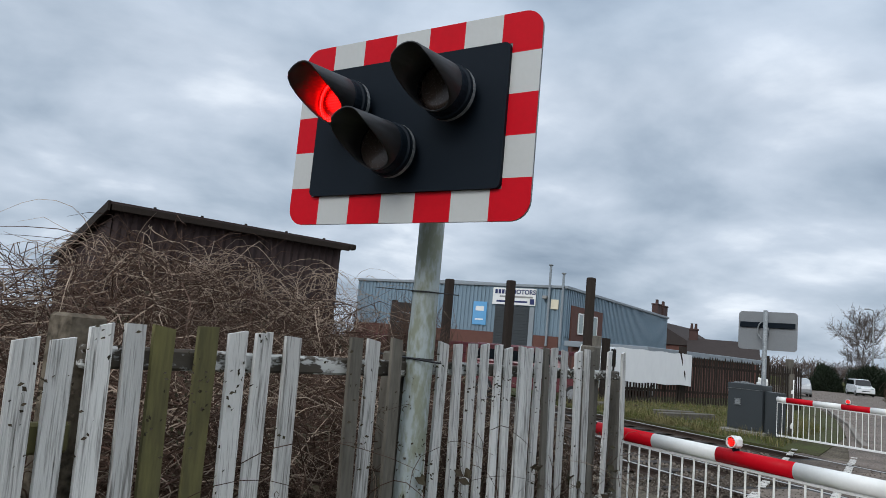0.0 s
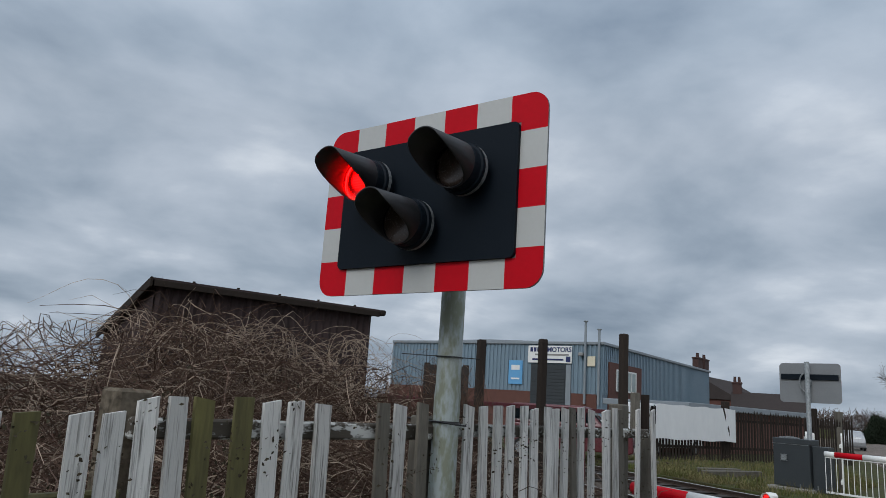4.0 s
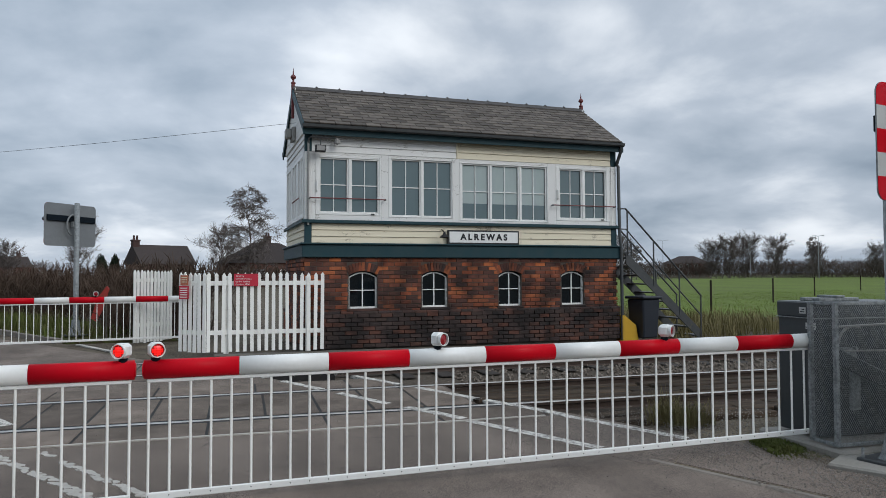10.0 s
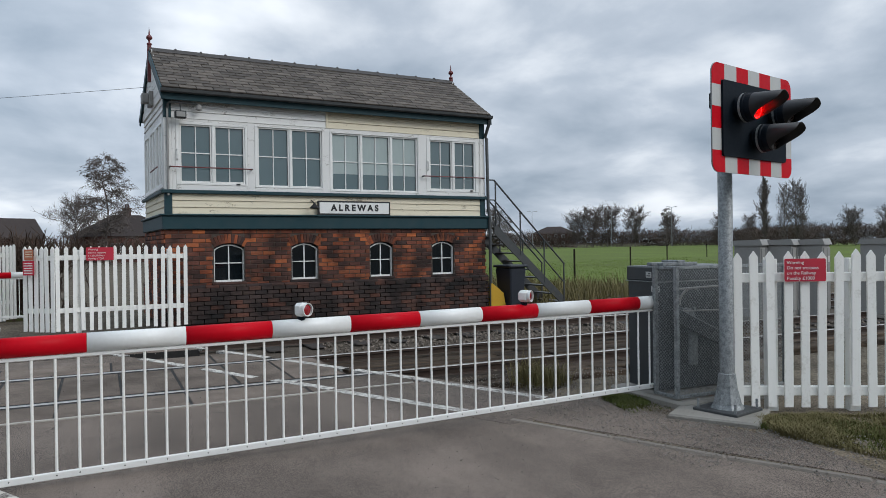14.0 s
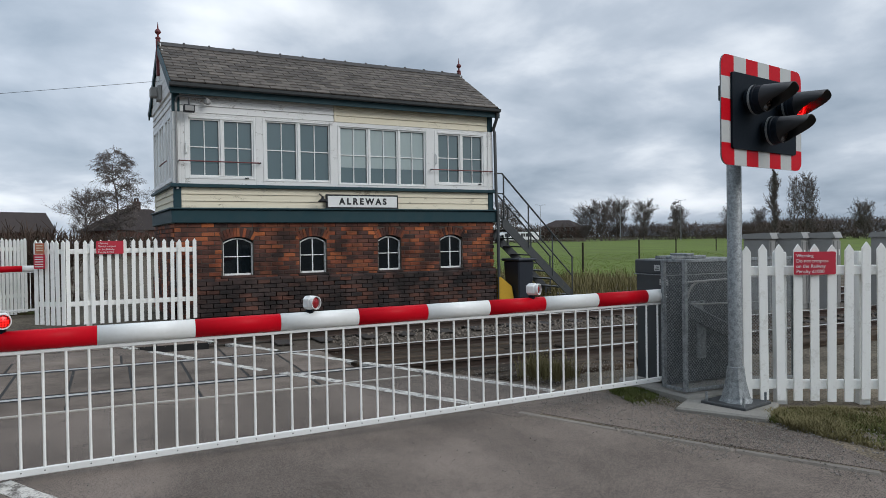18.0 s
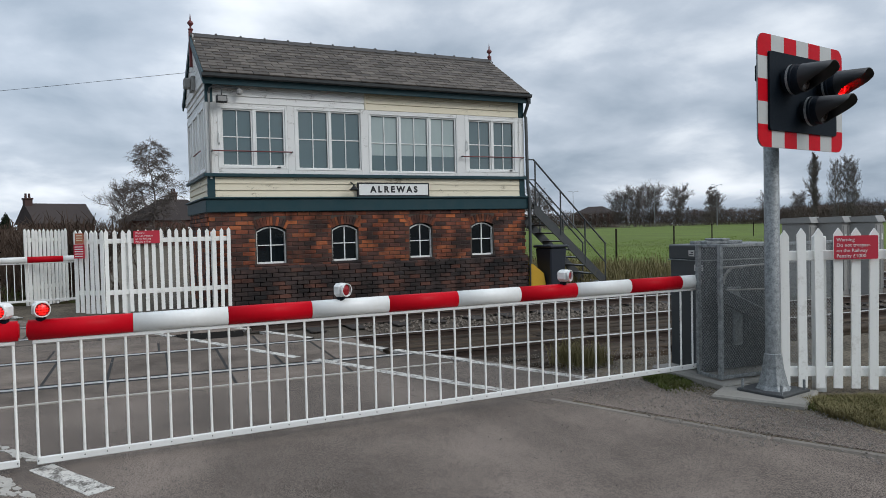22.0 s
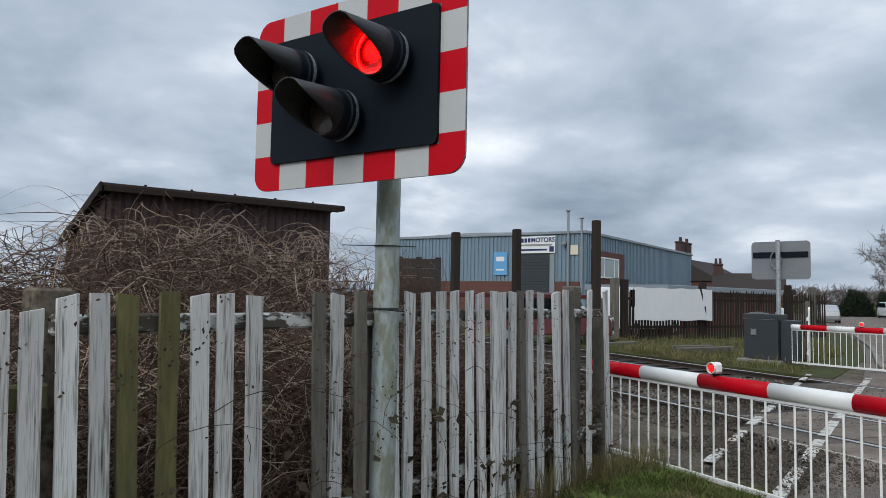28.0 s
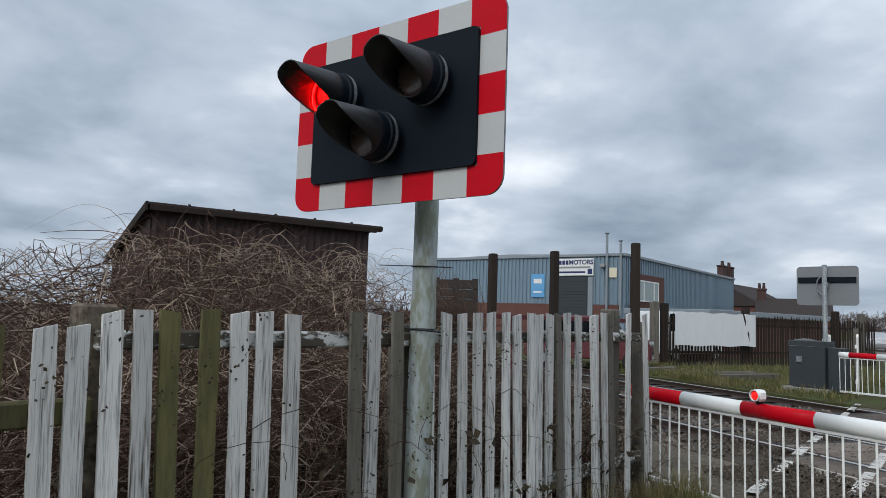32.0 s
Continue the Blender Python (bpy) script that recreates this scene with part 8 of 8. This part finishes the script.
# ---- verges, poles, wires and small things ----
def blades(name, polys, n, mat, label, seed, lo=0.05, hi=0.16, w=0.006, z=-0.03, lean=0.6):
    """Grass as single bent blades, scattered over corner-to-corner patches."""
    q = random.Random(seed)
    me = Mesh()
    for _ in range(n):
        a, b, c, d = q.choice(polys)
        s, t = q.random(), q.random()
        x = (a[0] * (1 - s) + b[0] * s) * (1 - t) + (d[0] * (1 - s) + c[0] * s) * t
        y = (a[1] * (1 - s) + b[1] * s) * (1 - t) + (d[1] * (1 - s) + c[1] * s) * t
        f = noise.noise(Vector((x * 1.3, y * 1.3, seed)))
        f2 = noise.noise(Vector((x * 4.1 + seed, y * 4.1, seed * 1.7)))
        if f + 0.6 * f2 < -0.12 and q.random() < 0.85:
            continue
        h = q.uniform(lo, hi) * max(0.4, 1 + 1.1 * f + 0.9 * f2)
        g = q.uniform(0, 2 * math.pi)
        l = q.uniform(0.1, lean) * h
        ww = w * q.uniform(0.6, 1.3)
        px, py = -math.sin(g) * ww / 2, math.cos(g) * ww / 2
        cx, cy = math.cos(g) * l, math.sin(g) * l
        me.add([(x - px, y - py, z), (x + px, y + py, z), (x + cx * 0.4 + px * 0.8, y + cy * 0.4 + py * 0.8, z + h * 0.6), (x + cx * 0.4 - px * 0.8, y + cy * 0.4 - py * 0.8, z + h * 0.6), (x + cx, y + cy, z + h)],
               [(0, 1, 2, 3), (3, 2, 4)])
    return tagged(part(name, me, mat, fix=False), label, "grass", "", "stuff")


def sheet(name, pts, z, mat, label, category):
    me = Mesh()
    n = len(pts)
    me.v = [(x, y, z) for x, y in pts] + [(x, y, z - 0.1) for x, y in pts]
    me.f = [tuple(range(n))] + [(i, n + i, n + (i + 1) % n, (i + 1) % n) for i in range(n)]
    return tagged(part(name, me, mat), label, category, "", "structure")


sheet("verge_left", [(4.72, 4.5), (4.3, 4.05), (3.5, 3.35), (2.63, 2.68), (1.2, 1.75), (-1.5, 0.3), (-6, -1.9), (-6, 0.5), (-2, 2.2), (0.2, 3.5), (3.6, 5.4), (4.3, 5.9)], 0.006, "verge", "grassy verge between the old fence and the road", "verge")
LEFTV = [((2.7, 2.8), (4.55, 4.4), (4.1, 5.55), (2.0, 4.4)), ((0.4, 1.45), (2.7, 2.8), (2.0, 4.4), (0.2, 3.4)), ((-2.5, -0.1), (0.4, 1.45), (0.2, 3.4), (-1.6, 2.4))]
blades("verge_grass", LEFTV, 70000, "grass", "short rough grass on the verge", 51, 0.02, 0.085, 0.0045, 0.004, 1.8)
blades("verge_dead_grass", LEFTV, 38000, "straw", "dead brown grass in the verge", 50, 0.015, 0.06, 0.0045, 0.004, 2.2)
blades("verge_weeds", LEFTV, 36000, "weed", "green weeds and clover on the verge", 52, 0.02, 0.075, 0.011, 0.004, 1.6)
blades("verge_edge_grass", [((2.55, 2.5), (4.65, 4.2), (4.4, 4.5), (2.4, 2.85)), ((0.4, 1.2), (2.55, 2.5), (2.4, 2.85), (0.3, 1.5))], 3600, "grass", "grass creeping over the edge of the road", 61, 0.015, 0.05, 0.006, 0.002, 1.8)
blades("fence_foot_grass", [((2.1, 4.35), (3.9, 5.4), (3.7, 5.75), (1.9, 4.7)), ((3.4, 4.95), (4.25, 5.2), (4.2, 5.9), (3.5, 5.5))], 2600, "straw", "dry grass and dead stems at the foot of the fence", 53, 0.05, 0.28, 0.006, 0.0, 0.5)
sheet("verge_right", [(4.6, -3.5), (3.15, -4.18), (1.2, -5.18), (-8, -9.5), (-8, -14), (1.6, -10), (4.6, -6.5), (5.9, -4.9), (5.4, -4.2)], 0.004, "apron", "bare soil and gravel verge by the signal", "verge")
blades("verge_grass", [((3.6, -4.85), (3.0, -5.1), (2.2, -7.6), (3.2, -6.4)), ((3.0, -4.9), (1.6, -5.6), (0.8, -8), (2.4, -7.2)), ((4.4, -4.35), (5.0, -4.5), (5.2, -5.0), (4.4, -4.8))], 26000, "grass", "thin trampled grass round the signal and fence", 54, 0.015, 0.042, 0.006, 0.003, 1.2)
sheet("road_shoulder", [(4.6, -3.3), (5.0, -4.35), (5.5, -4.15), (7.2, -3.35), (7.2, -2.6), (6.6, -2.4)], 0.0015, "road", "asphalt shoulder where the road meets the deck", "road")
sheet("verge_apron", [(4.6, -3.52), (3.15, -4.2), (2.3, -4.62), (3.1, -4.85), (4.0, -4.62), (5.0, -4.45), (5.3, -4.1)], 0.009, "road", "worn asphalt and grit beside the old kerb", "verge")
blades("fence_grass", [((3.85, -5.1), (3.35, -4.85), (2.6, -4.95), (3.1, -5.9)), ((3.1, -5.9), (2.6, -4.95), (1.6, -5.6), (2.4, -7.2)), ((3.9, -5.15), (3.3, -6.2), (3.1, -5.9), (3.7, -5.05))], 24000, "straw", "patch of rough dry grass in front of the picket fence", 62, 0.01, 0.042, 0.006, 0.004, 1.6)
blades("fence_weeds", [((3.7, -5.2), (3.25, -4.95), (2.6, -5.05), (3.1, -5.9)), ((3.1, -5.9), (2.6, -4.95), (1.6, -5.6), (2.4, -7.2))], 9000, "grass", "short green grass in front of the picket fence", 63, 0.01, 0.034, 0.007, 0.004, 1.6)
blades("verge_straw", [((3.5, -5.2), (2.9, -5.3), (1.9, -7.8), (2.7, -7.6)), ((5.6, -4.35), (6.05, -4.15), (6.3, -4.6), (5.7, -4.7))], 1500, "straw", "dead yellow grass at the foot of the pickets", 55, 0.05, 0.15, 0.006, 0.003, 1.0)
blades("lineside_tufts", [((5.75, -4.3), (6.1, -4.15), (6.25, -4.5), (5.8, -4.6))], 200, "straw", "tuft of long dry grass beside the deck", 56, 0.12, 0.34, 0.007, -0.03, 0.8)
blades("siding_grass", [((13.2, 11.5), (20, 15.5), (27, 22.5), (17, 22.8)), ((13.4, 12.5), (17, 22.8), (13.6, 22.8), (13.3, 16))], 16000, "grass", "rough olive grass beside the far track", 57, 0.05, 0.16, 0.014, -0.03, 0.7)
blades("siding_dead_grass", [((13.2, 11.5), (20, 15.5), (27, 22.5), (17, 22.8)), ((13.4, 12.5), (17, 22.8), (13.6, 22.8), (13.3, 16))], 14000, "straw", "dead brown grass beside the far track", 64, 0.06, 0.22, 0.012, -0.03, 0.9)
blades("hedge_bank_grass", [((17.6, 3.9), (30.3, 11.9), (29.5, 13.0 - 4.6), (18.3, 2.2)), ((30.3, 11.9), (50, 29.5), (50, 27.5), (30.5, 9.6))], 16000, "grass", "grass bank in front of the hedge", 58, 0.12, 0.32, 0.02, -0.03, 0.7)
sheet("hedge_bank", [(17.0, 3.4), (22.5, 6.75), (30.5, 11.45), (37.9, 17.9), (60, 36), (62, 33), (40, 15), (30, 7.5), (22, 2.0), (17, 1.0)], 0.02, "verge", "grass bank between the far road and the hedge", "verge")
sheet("siding_bank", [(13.2, 10.6), (19.5, 14.4), (28, 21), (40, 31.5), (32, 36), (13.2, 36)], -0.01, "verge", "rough grass behind the far barrier", "verge")
blades("field_edge_grass", [((13.6, -9.6), (17.4, -8.6), (24, -14), (15.5, -16))], 9000, "straw", "rough pale grass at the edge of the field", 59, 0.12, 0.4, 0.016, -0.03, 0.8)


blades("field_tufts", [((20, -9.6), (50, -10), (50, -50), (16, -16)), ((20, -12), (40, -20), (50, -50), (24, -30))], 22000, "pasturegrass", "uneven tufts of grass in the pasture", 66, 0.02, 0.06, 0.02, -0.014, 1.6)


def pole(name, x, y, h, r, mat, label, category, arm=0.0):
    P = thing(name, pose(x, y, 0), label, category)
    part("shaft", Mesh().lathe([(r, -0.3), (r * 0.62, h), (0.0, h + 0.01)], (0, 0, 0), "z", 10), mat, P, smooth=True)
    if arm:
        for s in ((1, -1) if arm < 0 else (1,)):
            part("lamp_arm", Mesh().path([(0, 0, h - 0.1), (0, s * 0.5 * abs(arm), h + 0.15), (0, s * abs(arm), h + 0.18)], [0.05, 0.045, 0.04], 6), mat, P)
            part("lantern", Mesh().bevel(-0.12, s * abs(arm) - 0.3, h + 0.12, 0.12, s * abs(arm) + 0.3, h + 0.26, 0.03), "greybox", P)
    return P


pole("utility_pole", 62.0, 38.0, 10.0, 0.16, "darkwood", "tall bare timber pole beside the road", "pole")
pole("street_lamp", 91.3, 61.4, 11.0, 0.11, "galv", "tall grey street lamp column", "street lamp", 0.9)
pole("street_lamp", 150, 52.0, 9.0, 0.11, "galv", "distant grey street lamp column", "street lamp", 1.8)
for x, y in ((191.5, -123.4), (175.0, -141.4), (158.4, -149.8), (128, -160), (104, -168)):
    pole("street_lamp", x, y, 11.4, 0.1, "galv", "distant twin-arm street lamp beyond the field", "street lamp", -1.6)


def warning_sign():
    S = thing("road_sign", pose(31.0, 13.9, 0, 0, 0, -62), "grey back of two stacked road signs on a post", "road sign")
    for z, h in ((2.55, 0.9), (1.95, 0.5)):
        part("plate", Mesh().prism(rounded(0.78, h, 0.04, 3), 0.01, pose(0, 0, z + h / 2)), "greybox", S, "plain grey sign back")
    part("post", Mesh().tube((0, -0.04, -0.2), (0.06, -0.04, 3.4), 0.032, n=8), "greybox", S)
    for z in (2.1, 2.3, 2.75, 3.3):
        part("rail", Mesh().bevel(-0.36, -0.012, z, 0.36, -0.002, z + 0.03, 0.003), "galv", S)


warning_sign()
W0, W1 = Vector((14.3, -1.42, 4.55)), Vector((62.0, 38.0, 9.3))
tagged(part("overhead_wire", Mesh().path([tuple(W0.lerp(W1, i / 24) + Vector((0, 0, -1.8 * (i / 24) * (1 - i / 24)))) for i in range(25)], [0.004 + 0.007 * i / 24 for i in range(25)], 4), "ink", fix=False), "thin black wire from the signal box gable to the pole", "wire")
for k, (x, y) in enumerate(((24, -18), (30, -26), (38, -36), (48, -50))):
    P = thing("field_post", pose(x, y, 0), "thin dark post in the field fence", "post", "field posts")
    part("shaft", Mesh().tube((0, 0, -0.2), (0, 0, 1.2), 0.04, n=6), "darkwood", P)


def field_rails():
    F = thing("field_railing", pose(0, 0, 0), "low grey railing along the far road beyond the field", "fence")
    a, b = HIGHWAY + HEADING * 11.5, HIGHWAY + HEADING * 21
    a, b = Vector((a.x - 7.4, a.y - 2.7, 0)), Vector((b.x - 7.4, b.y - 2.7, 0))
    d = b - a
    for z in (0.4, 0.68, 0.95):
        part("fence_rail", Mesh().tube(tuple(a + Vector((0, 0, z))), tuple(b + Vector((0, 0, z))), 0.05, n=4), "greywood", F)
    for i in range(72):
        p = a + d * i / 71
        part("fence_post", Mesh().box(p.x - 0.08, p.y - 0.08, -0.1, p.x + 0.08, p.y + 0.08, 1.02), "greywood", F)


field_rails()


def side_notices():
    N = thing("warning_notice", pose(13.34, 0.70, 1.16, 0, 0, -121), "small red notice on the white wing fence", "sign")
    part("plate", Mesh().prism(rounded(0.2, 0.24, 0.01, 3), 0.004, pose(0, -0.06, 0)), "signred", N)
    for k in range(5):
        part("text_bar", Mesh().box(-0.08, -0.064, 0.07 - 0.04 * k, 0.07, -0.0605, 0.085 - 0.04 * k), "white", N)
    P = thing("orange_notice", pose(13.34, 0.70, 1.38, 0, 0, -121) @ Matrix.Scale(0.8, 4), "faded orange notice on the white wing fence", "sign")
    part("plate", Mesh().prism(rounded(0.2, 0.22, 0.01, 3), 0.004, pose(0, -0.06, 0)), "orange", P)
    for k in range(3):
        part("text_bar", Mesh().box(-0.07, -0.064, 0.05 - 0.05 * k, 0.07, -0.0605, 0.07 - 0.05 * k), "cream", P)
    B = thing("low_grey_building", pose(22.5, 26.5, 0, 0, 0, 20), "low shed with a pale grey roof edge behind the dark fence", "shed")
    part("wall", Mesh().bevel(0, 0, 0, 13, 4, 2.0, 0.02), "redbrick", B)
    part("roof", Mesh().bevel(-0.3, -0.3, 2.0, 13.3, 4.3, 2.28, 0.02), "cladtrim", B)


side_notices()


WALL_A, WALL_LEN, WALL_TURN = (3.82, 11.3), 0.74, -20.0


def far_clutter():
    R = thing("red_plastic_sheet", pose(17.6, 2.75, 0, 0, 0, 60), "faded red plastic sheet leaning behind the far barrier", "plastic sheet")
    part("panel", Mesh().prism([(-0.05, 0.72), (0.16, 0.42), (0.3, 0.5), (0.06, 0.98), (-0.2, 1.24), (-0.26, 1.18)], 0.02, pose(0, 0, 0, -8)), "redsheet", R)
    part("stake", Mesh().tube((-0.1, 0.05, -0.1), (-0.1, 0.08, 1.0), 0.02, n=6), "greywood", R)
    P = thing("picket_fence", pose(15.45, 13.0, 0, 0, 0, 38), "white picket panel beside the far cabinet, seen nearly edge on", "fence", "white picket fences")
    pm = picket_mesh(1.45)
    for i in range(9):
        part("picket", pm, "picket", P, m=pose(i * 0.11, 0, rng.uniform(-0.01, 0.01)))
    for z in (0.3, 1.15):
        part("fence_rail", Mesh().bevel(-0.05, 0.024, z - 0.04, 0.95, 0.06, z + 0.04, 0.006), "picket", P)
    part("fence_post", Mesh().bevel(0.95, 0.0, -0.1, 1.09, 0.12, 1.6, 0.01), "greywood", P, "brown timber post")
    G = thing("steel_gate_post", pose(3.40, -6.36, 0, 0, 0, -118), "flat grey steel post at the end of the picket fence", "post")
    part("plate", Mesh().bevel(0.0, -0.05, -0.1, 0.3, 0.05, 1.2, 0.008), "galv", G)
    # old sleepers and low timber by the far siding
    for x, y, a, L in ((14.6, 16.6, 8, 2.4), (15.2, 17.5, 3, 1.6), (13.7, 19.0, 20, 1.8)):
        S = thing("old_sleeper", pose(x, y, 0, 0, 0, a), "weathered grey timber lying in the grass", "timber", "old sleepers")
        part("beam", Mesh().bevel(0, 0, -0.05, L, 0.24, 0.17, 0.015), "greywood", S)
    W = thing("old_timber_wall", pose(*WALL_A, 0, 0, 0, WALL_TURN), "low grey-brown boarded wall beyond the brambles", "wall")
    for k in range(8):
        part("board", Mesh().bevel(0, -0.02 + rng.uniform(-0.008, 0.008), 0.9 + 0.16 * k, WALL_LEN, 0.02, 0.9 + 0.16 * k + 0.152, 0.006), "sleeper", W)
    for x in (0.05, WALL_LEN / 2, WALL_LEN - 0.05):
        part("post", Mesh().bevel(x - 0.05, 0.021, -0.2, x + 0.05, 0.12, 2.2, 0.008), "darkwood", W)
    C = thing("steel_gantry", pose(7.2, 15.5, 0, 0, 0, 12), "low rusty red steel rail behind the old fence", "rail")
    part("rail", Mesh().bevel(-3.0, -0.04, 1.55, 4.5, 0.04, 1.66, 0.01), "maroon", C)
    for x in (-2.8, 0.2, 3.0, 4.3):
        part("post", Mesh().bevel(x - 0.05, -0.05, -0.2, x + 0.05, 0.05, 1.549, 0.008), "maroon", C)


far_clutter()


# ---- what moves ----
def motions():
    """The two red lamps of each signal flash by turns, imitated by turning added discs; vehicles pass on the main road.
    """
    for ob, start, pace, away in ((LORRY, 0.1, 1.0, 0.0), (FAR_CARS[0], 36.32, -1.0, 7.0), (FAR_CARS[1], 35.6, -1.0, 7.0)):
        walk(ob, [(t, Matrix.Translation(on_highway(start + pace * t, away)) @ pose(0, 0, 0, 0, 0, 110.1)) for t in range(0, 33, 2)])
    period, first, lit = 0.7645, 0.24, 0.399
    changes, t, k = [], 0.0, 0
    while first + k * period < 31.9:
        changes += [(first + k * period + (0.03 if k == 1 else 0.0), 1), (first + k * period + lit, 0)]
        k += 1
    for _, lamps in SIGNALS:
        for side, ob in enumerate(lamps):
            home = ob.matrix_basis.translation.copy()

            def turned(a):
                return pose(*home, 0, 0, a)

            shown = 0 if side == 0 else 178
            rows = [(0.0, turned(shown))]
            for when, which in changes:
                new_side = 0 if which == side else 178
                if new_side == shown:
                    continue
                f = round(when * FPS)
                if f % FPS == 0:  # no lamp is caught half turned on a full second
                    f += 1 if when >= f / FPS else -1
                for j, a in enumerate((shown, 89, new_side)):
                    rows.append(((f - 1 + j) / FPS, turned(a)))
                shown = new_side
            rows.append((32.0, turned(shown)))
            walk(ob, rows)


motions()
